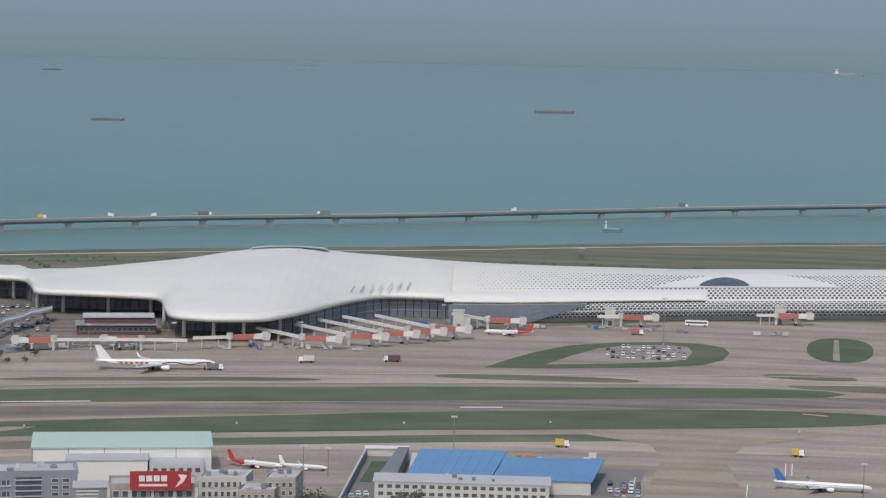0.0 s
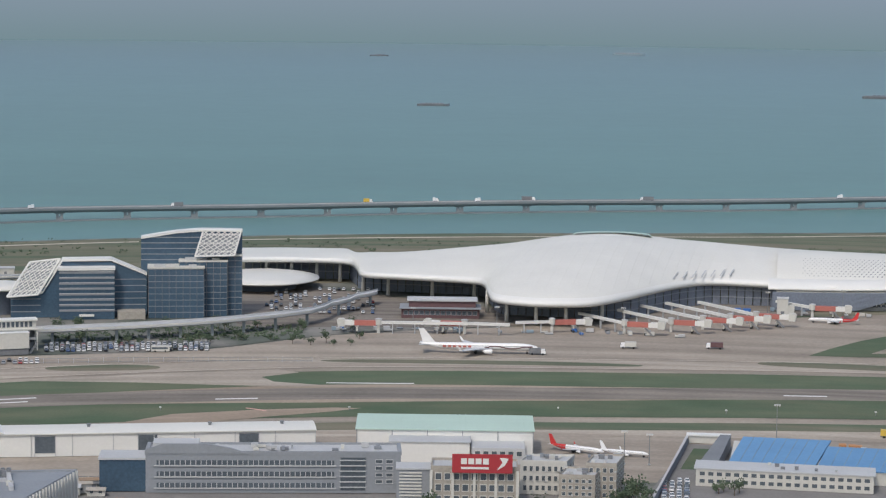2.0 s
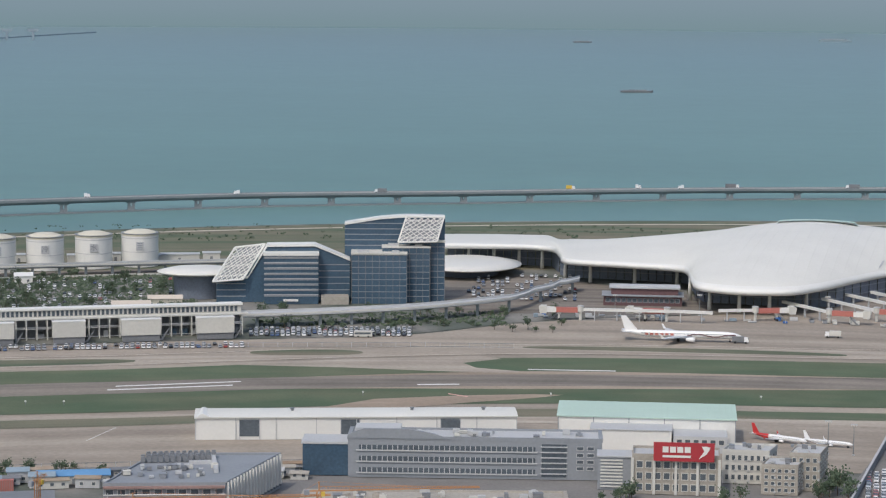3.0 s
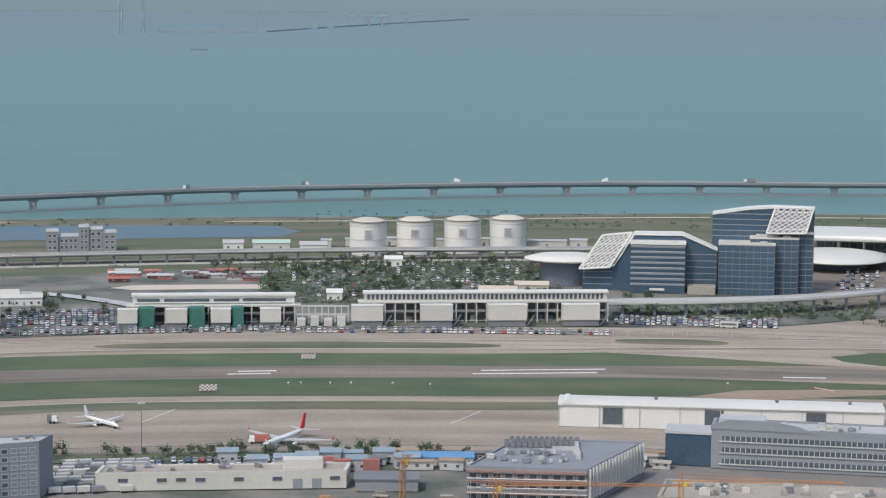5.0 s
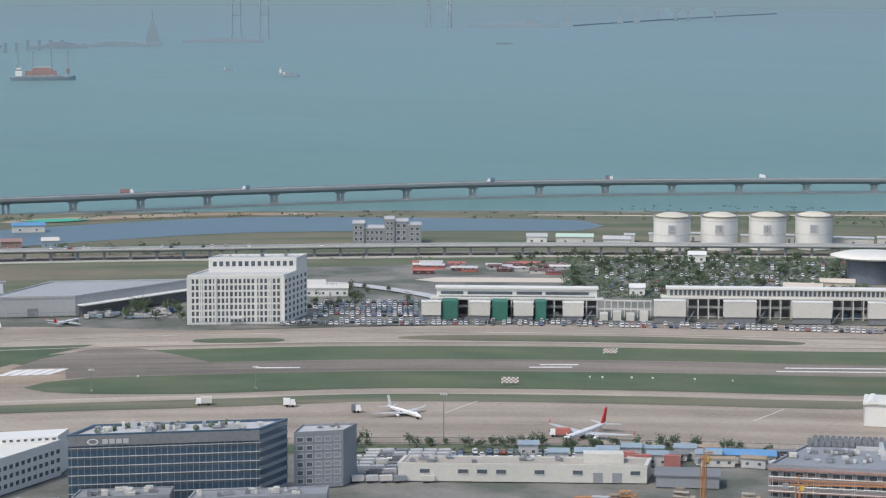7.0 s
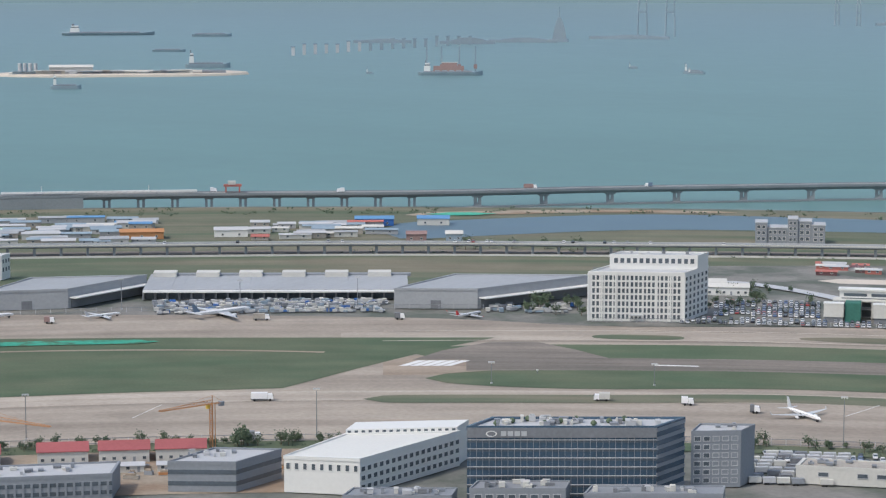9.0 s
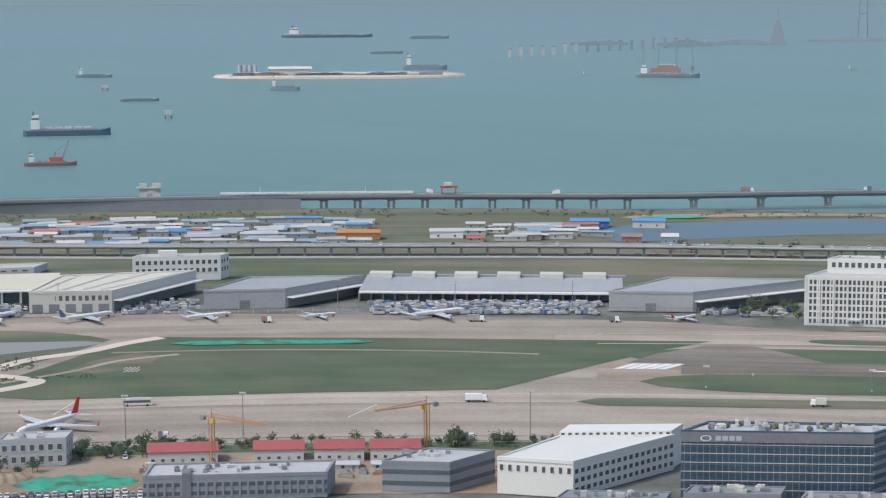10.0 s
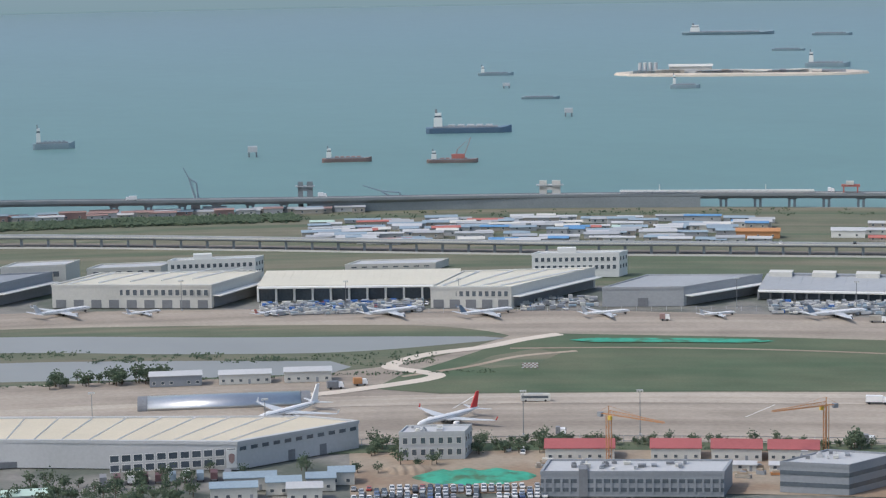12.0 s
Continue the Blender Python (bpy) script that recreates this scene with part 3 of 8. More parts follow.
def concourse():
    root = thing("airport_concourse", spot(13, 1385), "long white concourse with a honeycomb skin of dark windows", "terminal")
    base = [(6.5, 1352), (8, 1353), (11, 1378), (14.6, 1404), (18, 1432), (24, 1490)]
    prof = [(2, 0), (-1, 3), (-2, 6), (-0.5, 9), (4, 12), (14, 15.6), (26, 18.4), (40, 20.6), (56, 21.6), (72, 20.6), (90, 16), (102, 8), (104, 0)]
    az = [6.6 + 0.2 * i for i in range(80)]
    hump = lambda a: 1 + 0.19 * min(1.0, max(0.0, (12.0 - a) / 4)) ** 1.1
    skin = lambda a, y, z: P(a, ease(base, a) + y, z * (1 if z < 12 else 1 + (hump(a) - 1) * (z - 12) / 9))
    part("skin", Mesh().sheet([[skin(a, y, z) for y, z in prof] for a in az]), ROOFWHITE, root, "smooth white curved skin", smooth=True, site=True)

    def along(t):
        for (y0, z0), (y1, z1), (t0, t1) in zip(prof, prof[1:], zip(cum, cum[1:])):
            if t <= t1:
                k = (t - t0) / (t1 - t0)
                return y0 + (y1 - y0) * k, z0 + (z1 - z0) * k
        return prof[-1]

    cum = [0]
    for (y0, z0), (y1, z1) in zip(prof, prof[1:]):
        cum.append(cum[-1] + math.hypot(y1 - y0, z1 - z0))
    rest, made = Mesh(), 0
    lens = []
    for r in range(22):
        t = 1.4 + r * 1.45 if r < 9 else 13.6 + (r - 8) * 3.0
        size = 1.0 if r < 7 else max(0.34, 0.92 - 0.05 * (r - 6))
        for c in range(112):
            a = 7.2 + 0.105 * (c + 0.5 * (r % 2))
            y, z = along(t)
            if r < 9 and a < 8.5 + 0.16 * r:
                continue
            if 10.4 < z < 15.8 and a < 12.65:
                continue
            if 11.4 < a < 15.7 and 16 < y < 18 + 27 * math.sin(math.pi * (a - 11.3) / 4.5):
                continue
            y2, z2 = along(t + 0.8)
            tang = (skin(a, y2, z2) - skin(a, y, z)).normalized()
            side = (skin(a + 0.05, y, z) - skin(a, y, z)).normalized()
            nrm = side.cross(tang).normalized()
            if nrm.dot(P(a, -1)) < 0 and nrm.z < 0:
                nrm = -nrm
            c0 = skin(a, y, z) + nrm * 0.06
            if r >= 9:
                size = min(1.0, max(0.35, (a - 5) / 7)) * (0.95 - 0.025 * (r - 9))
            hw, hh = (1.26 * size, 0.70 * size) if r < 9 else (1.0 * size, 1.3 * size)
            hexa = [(-hw, 0), (-hw * 0.45, -hh), (hw * 0.45, -hh), (hw, 0), (hw * 0.45, hh), (-hw * 0.45, hh)]
            v = [c0 + side * x + tang * q for x, q in hexa] + [c0 - nrm * 0.3 + side * x + tang * q for x, q in hexa]
            m = rest if not (11.2 < a < 14.4 and r < 9 and made < 290) else Mesh()
            m.add(v, [(0, 1, 2, 3, 4, 5)] + [(i, (i + 1) % 6, 6 + (i + 1) % 6, 6 + i) for i in range(6)])
            if m is not rest:
                made += 1
                part("honeycomb_pane", m, GLASSDARK, root, site=True)
    tagged(part("honeycomb", rest, GLASSDARK, root, site=True), kind="stuff")
    plinth = Mesh().rings([[P(a, ease(base, a) + y, z) for y, z in ((-0.6, 0), (-1.6, 2.2), (4, 2.2), (4, 0))] for a in az])
    part("plinth", plinth, DARKGREY, root, site=True)
    # grey sheet laid over the lower skin, painting in the shade on its glazing
    low = Mesh().sheet([[P(6.5 + (1.9 + 0.145 * z) * u, ease(base, 6.5 + (1.9 + 0.145 * z) * u) - 2.6, z) for z in (0.3, 3, 6, 8.5, 10.4)] for u in [i / 12 for i in range(13)]])
    part("shaded_glazing", low, SHADEGLASS, root, "grey sheet over the lower wall, standing in for shaded glazing", site=True)
    # smooth white band in front, then the sickle-shaped brow and the dark arched window over the middle
    at_y = lambda y: float(np.interp(y, [4, 14, 26, 40, 56], [12, 15.6, 18.4, 20.6, 21.6]))
    strip = Mesh().sheet([[P(a, ease(base, a) + y - 1.2, z + 0.3) for y, z in ((2.6, 10.6), (1.2, 11.0), (2.2, 12.2), (8, 14.2), (13, 15.6), (15.5, 15.7))] for a in [6.4 + 0.1 * i for i in range(63)]])
    part("front_band", strip, WHITE, root, "smooth bright white band", smooth=True, site=True)
    brow = Mesh().sheet([[skin(11.3 + 4.5 * u, y, at_y(y)) + Vector((0, 0, 0.35)) for y in [17 + 27 * math.sin(math.pi * u) * v for v in (0, 0.25, 0.5, 0.75, 1)]] for u in [i / 40 for i in range(41)]])
    part("brow", brow, WHITE, root, smooth=True, site=True)
    eye = Mesh().sheet([[skin(12.42 + 1.2 * u, y, at_y(y)) + Vector((0, 0, 0.8)) for y in [19 + 15 * math.sin(math.pi * u) ** 0.8 * v for v in (0, 0.5, 1)]] for u in [i / 24 for i in range(25)]])
    part("arched_window", eye, GLASSDARK, root, "dark arched clerestory window", site=True)


concourse()


def pavilion():
    root = thing("service_pavilion", spot(-1.35, 1292), "low maroon service building with a pale flat roof beside the terminal", "building")
    part("wall", Mesh().box(-21, 21, 0, 14, 0, 5.2).box(-17, 19, 2, 14, 5.2, 9.0), MAROON, root)
    part("canopy", Mesh().box(-22, 22, -2, 15, 5.2, 5.7), GREY, root)
    part("roof", Mesh().box(-18, 20, 1, 15, 9.0, 9.7).box(-14, 14, 4, 12, 9.7, 10.1), LIGHTGREY, root)
    windows(root, (-20, 0), (20, 0), 1, 4.8, 1, 14, 0.7, 0.5, GREY)


pavilion()


def jet_bridge(az, d, turn, length, group="boarding bridges along the terminal", head=0.0):
    swing = Matrix.Translation((1.5, 0, 0)) @ Matrix.Rotation(radians(head), 4, "Z") @ Matrix.Translation((-1.5, 0, 0))
    root = thing("jet_bridge", spot(az, d, 0, turn), "white and red boarding bridge on steel legs beside the terminal", "jet bridge", group)
    g = Mesh().box(-length, 0, -0.8, 0.8, 4.9, 6.1).box(-length, 0, -0.95, 0.95, 6.1, 6.3)
    part("gangway", g, WHITE, root, "long white enclosed gangway")
    n = max(2, int(length / 11))
    leg = Mesh().box(-0.22, 0.22, -0.5, 0.5, 0, 4.9).fixed("leg", LIGHTGREY)
    for i in range(n):
        part("leg", leg, None, root, m=Matrix.Translation((-length * (i + 0.5) / n, 0, 0)))
    rot = part("rotunda", Mesh().cyl(1.5, 0, 0, 4.4, 0.8, n=10).cyl(1.5, 0, 4.4, 7.4, 1.7, n=12), OFFWHITE, root)
    part("rotunda_roof", Mesh().cyl(1.5, 0, 7.4, 7.7, 1.9, 1.2, n=12), LIGHTGREY, rot)
    part("tunnel", Mesh().box(3.0, 15, -1.2, 1.2, 4.0, 6.6), REDBOX, root, "faded red telescopic tunnel", m=swing)
    part("inner_tunnel", Mesh().box(14, 19, -1.25, 1.25, 4.0, 6.6), WHITE, root, m=swing)
    part("stair", Mesh().across([(16, 0), (17.2, 0), (13.4, 4), (12.2, 4)], -3.2, -1.8), STEEL, root, m=swing)
    part("drive_column", Mesh().box(12.2, 13.0, -1.8, -1.0, 0.6, 3.8).box(12.2, 13.0, 1.0, 1.8, 0.6, 3.8).box(11.6, 13.6, -2, 2, 3.5, 3.8), OFFWHITE, root, m=swing)
    w = Mesh().rings([[(12.6 + 0.6 * math.cos(t), y, 0.6 + 0.6 * math.sin(t)) for t in [2 * math.pi * i / 10 for i in range(10)]] for y in (-2.1, 2.1)]).fixed("wheel", TYRE)
    part("wheel", w, None, root, m=swing)
    part("cab", Mesh().across([(19, 3.4), (22.4, 3.4), (23, 6.6), (22, 7.4), (19, 7.4)], -2, 2), OFFWHITE, root, m=swing)
    return root


for az, d, turn, ln in ((3.0, 1252, -58, 38), (4.1, 1262, -57, 44), (4.85, 1274, -57, 52), (5.5, 1284, -57, 55), (6.1, 1294, -58, 50), (7.4, 1328, -50, 26)):
    jet_bridge(az, d, turn + 6, ln, head=44)
jet_bridge(1.25, 1250, 15, 18)
jet_bridge(-2.75, 1240, 178, 46)
jet_bridge(-0.7, 1240, 172, 22)
jet_bridge(10.55, 1352, 8, 12)
jet_bridge(14.2, 1380, 12, 10)


def gate_tower(az, d):
    root = thing("gate_stairwell", spot(az, d), "white gate stairwell block with a dark door beside the concourse", "building", "gate stairwells")
    part("wall", Mesh().box(-3, 3, 0, 6, 0, 9.5).box(2, 6.5, 1, 5, 0, 6), OFFWHITE, root)
    part("roof", Mesh().box(-3.3, 3.3, -0.3, 6.3, 9.5, 10), LIGHTGREY, root)
    part("door", Mesh().box(-1, 1, -0.12, 0.1, 0, 2.8), DARKGREY, root)


for az, d in ((6.75, 1328), (10.35, 1354), (14.35, 1384)):
    gate_tower(az, d)


# ---- aircraft ----
def airliner(az, d, turn, L, label, tail=None, belly=None, stripe=None, group="parked airliners", tall=1.0, fin=1.3, reach=0.47):
    """An airliner whose nose points along x; L is its length."""
    root = thing("airliner", spot(az, d, 0, turn), label, "airliner", group)
    r, zc = L * 0.036 * tall, L * 0.068 * tall
    st = [(-0.50, 0.10, 0.7), (-0.46, 0.32, 0.55), (-0.38, 0.62, 0.32), (-0.28, 0.9, 0.08), (-0.18, 1, 0), (0.30, 1, 0), (0.38, 0.97, -0.02), (0.44, 0.8, -0.10), (0.475, 0.55, -0.2), (0.495, 0.25, -0.3), (0.50, 0.05, -0.34)]
    rings = lambda s0, s1: [[(x * L, r * k * math.cos(t), zc + r * up + r * k * math.sin(t)) for t in [2 * math.pi * i / 14 for i in range(14)]] for x, k, up in st if s0 <= x <= s1]
    part("fuselage", Mesh().rings(rings(-0.5, 0.5)), JETWHITE, root, smooth=True)
    if belly:
        part("painted_tail_cone", Mesh().rings([[(x, y * 1.012, zc + (z - zc) * 1.012) for x, y, z in q] for q in rings(-0.47, -0.17)], caps=False), belly, root, smooth=True)
    span = L * reach

    def wing(sx, root_c, tip_c, sweep, half, z0, z1, th, name, inner, mat_, flip):
        a = [(sx, inner), (sx - root_c, inner), (sx - sweep - tip_c, half), (sx - sweep, half)]
        v = [(x, flip * y, (z0 if y == inner else z1) + s * (th if y == inner else th * 0.35)) for s in (-0.5, 0.5) for x, y in a]
        part(name, Mesh().add(v, [(3, 2, 1, 0), (4, 5, 6, 7)] + [(i, (i + 1) % 4, 4 + (i + 1) % 4, 4 + i) for i in range(4)]), mat_, root)

    eng = Mesh().rings([[(x * L, L * 0.021 * k * math.cos(t), L * 0.021 * k * math.sin(t)) for t in [2 * math.pi * i / 12 for i in range(12)]] for x, k in ((-0.035, 0.55), (-0.01, 0.9), (0.02, 1.0), (0.04, 0.92))]).fixed("engine", JETWHITE, True)
    for s in (-1, 1):
        wing(0.10 * L, 0.17 * L, 0.035 * L, 0.22 * L, span, zc - r * 0.5, zc + r * 0.1, L * 0.012, "wing", r * 0.5, JETGREY, s)
        wing(-0.40 * L, 0.075 * L, 0.03 * L, 0.07 * L, span * 0.36, zc + r * 0.4, zc + r * 0.7, L * 0.006, "tailplane", r * 0.3, JETGREY, s)
        wl = part("winglet", Mesh().add([(-0.13 * L, s * span, zc + r * 0.1), (-0.155 * L, s * span, zc + r * 0.1), (-0.17 * L, s * (span + 0.3), zc + r * 1.3), (-0.16 * L, s * (span + 0.3), zc + r * 1.3), (-0.13 * L, s * (span - 0.15), zc + r * 0.1), (-0.155 * L, s * (span - 0.15), zc + r * 0.1), (-0.17 * L, s * (span + 0.15), zc + r * 1.3), (-0.16 * L, s * (span + 0.15), zc + r * 1.3)], [(0, 1, 2, 3), (7, 6, 5, 4), (0, 3, 7, 4), (1, 0, 4, 5), (2, 1, 5, 6), (3, 2, 6, 7)]), tail or JETWHITE, root)
        part("engine", eng, None, root, m=Matrix.Translation((0.075 * L, s * span * 0.34, zc - r * 0.95)))
        part("main_gear", Mesh().box(-0.03 * L, -0.02 * L, s * L * 0.045 - 0.2, s * L * 0.045 + 0.2, 0.4, zc - r * 0.6).rings([[(-0.025 * L + 0.75 * math.cos(t), s * L * 0.045 + y, 0.75 + 0.75 * math.sin(t)) for t in [2 * math.pi * i / 10 for i in range(10)]] for y in (-0.5, 0.5)]), TYRE, root)
    fin_ = [(-0.36, 0.8), (-0.46, 3.7 * fin), (-0.505, 3.7 * fin), (-0.465, 0.6)]
    part("tail_fin", Mesh().across([(x * L, zc + r * z) for x, z in fin_], -0.2, 0.2), tail or JETWHITE, root, "painted tail fin")
    part("nose_gear", Mesh().box(0.40 * L, 0.405 * L, -0.15, 0.15, 0.3, zc - r * 0.8).rings([[(0.4025 * L + 0.5 * math.cos(t), y, 0.5 + 0.5 * math.sin(t)) for t in [2 * math.pi * i / 10 for i in range(10)]] for y in (-0.35, 0.35)]), TYRE, root)
    for s in (-1, 1):
        part("cabin_windows", Mesh().box(-0.33 * L, 0.40 * L, s * r * 0.96 - 0.03, s * r * 0.96 + 0.03, zc + r * 0.22, zc + r * 0.36), GREY, root)
    part("cockpit_glass", Mesh().box(0.452 * L, 0.468 * L, -r * 0.42, r * 0.42, zc + r * 0.16, zc + r * 0.34), GLASSDARK, root)
    if stripe:
        for k in range(12):
            x = (0.05 + 0.033 * k) * L
            part("livery_wave", Mesh().box(x, x + 0.036 * L, -r * 1.02, -r * 0.6, zc + r * (-0.25 + 0.3 * math.sin(k * 0.75)), zc + r * (0.05 + 0.3 * math.sin(k * 0.75))), stripe, root)
        for k in range(6):
            part("livery_block", Mesh().box((-0.30 + 0.042 * k) * L, (-0.272 + 0.042 * k) * L, -r * 1.02, -r * 0.8, zc - r * 0.25, zc + r * 0.35), REDBOX, root)
    return root


W, OPEN = JETWHITE, "parked airliners"
airliner(-0.42, 1182, -1, 59, "long white airliner with a red wave on its side", JETWHITE, None, MAROON, tall=0.84, reach=0.27)
airliner(7.95, 1309, 176, 27, "white airliner with a red tail taxiing on the apron", RED, RED, tall=1.0, reach=0.32)
airliner(15.5, 938, 0, 38, "white airliner with a blue tail parked on the near apron", BLUE, None, tall=0.85, reach=0.22)
airliner(-22.95, 944, -55, 23, "small white airliner parked on the near apron", JETGREY, None, tall=0.98, fin=1.55, reach=0.56)
airliner(-18.6, 906, -120, 33, "white airliner with a red tail parked on the near apron", RED, None, tall=0.98, fin=1.55, reach=0.56)
airliner(-49.95, 948, -132, 38, "white wide-body airliner parked on the near apron", JETWHITE, None, tall=0.98, fin=1.55, reach=0.56)
airliner(-46.1, 930, -132, 36, "white airliner with a red tail parked on the near apron", RED, None, tall=0.98, fin=1.55, reach=0.56)
airliner(1.95, 950, -25, 24, "white airliner with an all-red tail behind the hangar", RED, RED, tall=1.1, reach=0.25)
airliner(3.1, 946, -15, 20, "white airliner parked behind the hangar", JETWHITE, None, tall=1.1, reach=0.25)
for az, d, turn, L, tail in ((-55.2, 1214, 34, 34, JETGREY), (-53.3, 1206, 30, 20, JETGREY), (-50.35, 1194, 40, 18, REDBOX), (-47.45, 1184, 34, 33, NAVY), (-45.15, 1178, 34, 32, NAVY), (-42.3, 1174, 25, 26, JETGREY), (-39.65, 1172, 30, 20, JETGREY), (-36.85, 1172, 34, 34, NAVY), (-30.95, 1166, 50, 19, RED)):
    airliner(az, d, turn, L, "white cargo airliner parked nose-in on the freight apron", tail, None, group="cargo airliners", tall=0.95, fin=1.15, reach=0.6)




# ---- glass towers by the terminal ----
def tower_a():
    az, d = -7.26, 1288
    root = thing("glass_hotel", spot(az, d), "blue glass hotel tower with a sloped white lattice roof", "tower")
    w = width(-8.48, -6.05, d)
    x = lambda a: radians(a - az) * d
    prof = [(x(-8.46), 0), (x(-6.08), 0), (x(-6.05), 45.2), (x(-7.0), 45.6), (x(-7.6), 44.6), (x(-8.46), 41.5)]
    part("wall", Mesh().across(prof, 14, 21), GLASSBLUE, root)
    part("roof_edge", Mesh().rings([[(px + ox, y, pz + oz) for (ox, oz, y) in ((0, -0.6, 13.4), (0, 0.6, 13.4), (0, 0.6, 21.5), (0, -0.6, 21.5))] for px, pz in (prof[5], prof[4], prof[3], prof[2])]), WHITE, root, "white roof edge")
    wings = ((x(-8.28), x(-6.97), 0, 26.6, 8), (x(-7.55), x(-6.42), 6, 29.4, 7), (x(-6.9), x(-6.06), 10, 32.0, 5))
    for i, (x0, x1, y0, h, n) in enumerate(wings):
        wg = part("wing", Mesh().box(x0, x1, y0, 14.2 + 0.1 * i, 0, h), GLASSBLUE, root, "blue glass wing with thin floor bands")
        part("roof_slab", Mesh().box(x0 - 0.4, x1 + 0.4, y0 - 0.5, 14.4 + 0.1 * i, h, h + 0.9), OFFWHITE, wg)
        part("roof_plant", Mesh().box(x0 + 3, x0 + 9, y0 + 1, y0 + 4, h + 0.9, h + 2.2).box(x1 - 8, x1 - 4, y0 + 1.5, y0 + 4, h + 0.9, h + 1.8), LIGHTGREY, wg)
        for k in range(int(h / 3.3)):
            part("floor_band", Mesh().box(x0, x1, y0 - 0.18, y0 + 0.05, 3 + 3.3 * k, 3.35 + 3.3 * k), GREY, wg)
        for k in range(n + 1):
            px = x0 + (x1 - x0) * k / n
            part("mullion", Mesh().box(px - 0.12, px + 0.12, y0 - 0.25, y0, 0, h), DARKGREY, wg)
    strips(root, (x(-8.46), 14), (x(-7.0), 14), [29.5 + 3.0 * i for i in range(5)], 0.45, GREY, 0.2, "floor_band")
    part("lattice", lattice([(x(-7.18), 5, 32.6), (x(-6.25), 5, 33.0), (x(-6.08), 13.6, 45.4), (x(-6.98), 13.6, 45.6)], 6, 6, 0.24), WHITE, root, "white diamond lattice")
    part("lattice_backing", Mesh().add([(x(-7.12), 6.2, 32.4), (x(-6.28), 6.2, 32.6), (x(-6.12), 14.4, 44.6), (x(-6.95), 14.4, 44.8), (x(-7.12), 7.0, 32.0), (x(-6.28), 7.0, 32.2), (x(-6.12), 15.4, 44.2), (x(-6.95), 15.4, 44.4)], [(0, 1, 2, 3), (7, 6, 5, 4), (0, 3, 7, 4), (1, 0, 4, 5), (2, 1, 5, 6), (3, 2, 6, 7)]), GREY, root)


tower_a()


def tower_b():
    az, d = -9.95, 1286
    root = thing("glass_office", spot(az, d), "dark glass office block under a folded white lattice roof", "tower")
    x = lambda a: radians(a - az) * d
    prof = [(x(-11.5), 0), (x(-8.3), 0), (x(-8.3), 22), (x(-8.6), 25.4), (x(-9.15), 29.6), (x(-10.3), 29.8), (x(-10.75), 15), (x(-11.5), 12)]
    part("wall", Mesh().across(prof, 8, 17), GLASSBLUE, root)
    edge = [(x(-11.55), 12.2), (x(-10.75), 13.6), (x(-10.28), 30.6), (x(-9.14), 30.8), (x(-8.3), 22.8), (x(-8.3), 15)]
    part("roof_edge", Mesh().rings([[(px, y, pz + oz) for oz, y in ((-0.6, 7.2), (0.6, 7.2), (0.6, 17.4), (-0.6, 17.4))] for px, pz in edge]), WHITE, root, "folded white roof edge")
    f0, f1 = x(-10.36), x(-9.07)
    part("front_wing", Mesh().box(f0, f1, 0, 9, 0, 26.2), GLASSBLUE, root)
    part("wing_roof", Mesh().box(f0 - 0.4, f1 + 0.4, -0.6, 9, 26.2, 27.6), WHITE, root, "rounded white roof slab")
    strips(root, (f0, 0), (f1, 0), [2.9 * i + 4.2 for i in range(8)], 0.9, GREY, 0.3, "floor_band")
    strips(root, (f0, 0), (f1, 0), [2.9 * i + 5.1 for i in range(8)], 0.22, LIGHTGREY, 0.5, "floor_edge")
    strips(root, (x(-9.05), 8), (x(-8.32), 8), [3.4 * i + 3 for i in range(6)], 0.45, GREY, 0.2, "floor_band")
    strips(root, (x(-11.5), 8), (x(-10.8), 8), [3.4 * i + 3 for i in range(3)], 0.45, GREY, 0.2, "floor_band")
    part("lattice", lattice([(x(-11.58), 3, 11.8), (x(-10.86), 3, 13.0), (x(-10.34), 16, 30.4), (x(-11.05), 16, 28.6)], 6, 7, 0.24), WHITE, root, "white diamond lattice")
    part("lattice_backing", Mesh().add([(x(-11.52), 4.4, 11.4), (x(-10.9), 4.4, 12.4), (x(-10.4), 17.4, 29.4), (x(-11.0), 17.4, 27.8), (x(-11.52), 5.4, 11), (x(-10.9), 5.4, 12), (x(-10.4), 18.4, 29), (x(-11.0), 18.4, 27.4)], [(0, 1, 2, 3), (7, 6, 5, 4), (0, 3, 7, 4), (1, 0, 4, 5), (2, 1, 5, 6), (3, 2, 6, 7)]), GREY, root)
    part("name_plate", Mesh().box(x(-9.9), x(-9.55), -0.75, -0.4, 1.6, 2.8), WHITE, root)
    part("podium", Mesh().box(x(-9.0), x(-8.35), -2, 8, 0, 4.2), BEIGE, root)


tower_b()


def disc_hall(a0, a1, d, z, dep, label):
    w = width(a0, a1, d)
    root = thing("disc_pavilion", spot((a0 + a1) / 2, d), label, "building", "disc-roofed pavilions")
    ell = lambda k, zz: [(w / 2 * k * math.cos(t), dep / 2 * k * math.sin(t) + dep / 2, zz) for t in [2 * math.pi * i / 40 for i in range(40)]]
    part("roof", Mesh().rings([ell(0.92, z - 1.2), ell(1.0, z - 0.4), ell(1.0, z), ell(0.7, z + 1.6), ell(0.1, z + 2.2)]), ROOFWHITE, root, "white disc roof", smooth=True)
    part("wall", Mesh().rings([ell(0.58, 0), ell(0.62, z - 1.0)]), SHADEGLASS, root)


disc_hall(-12.9, -10.9, 1297, 14.4, 34, "round glazed pavilion under a wide white disc roof")
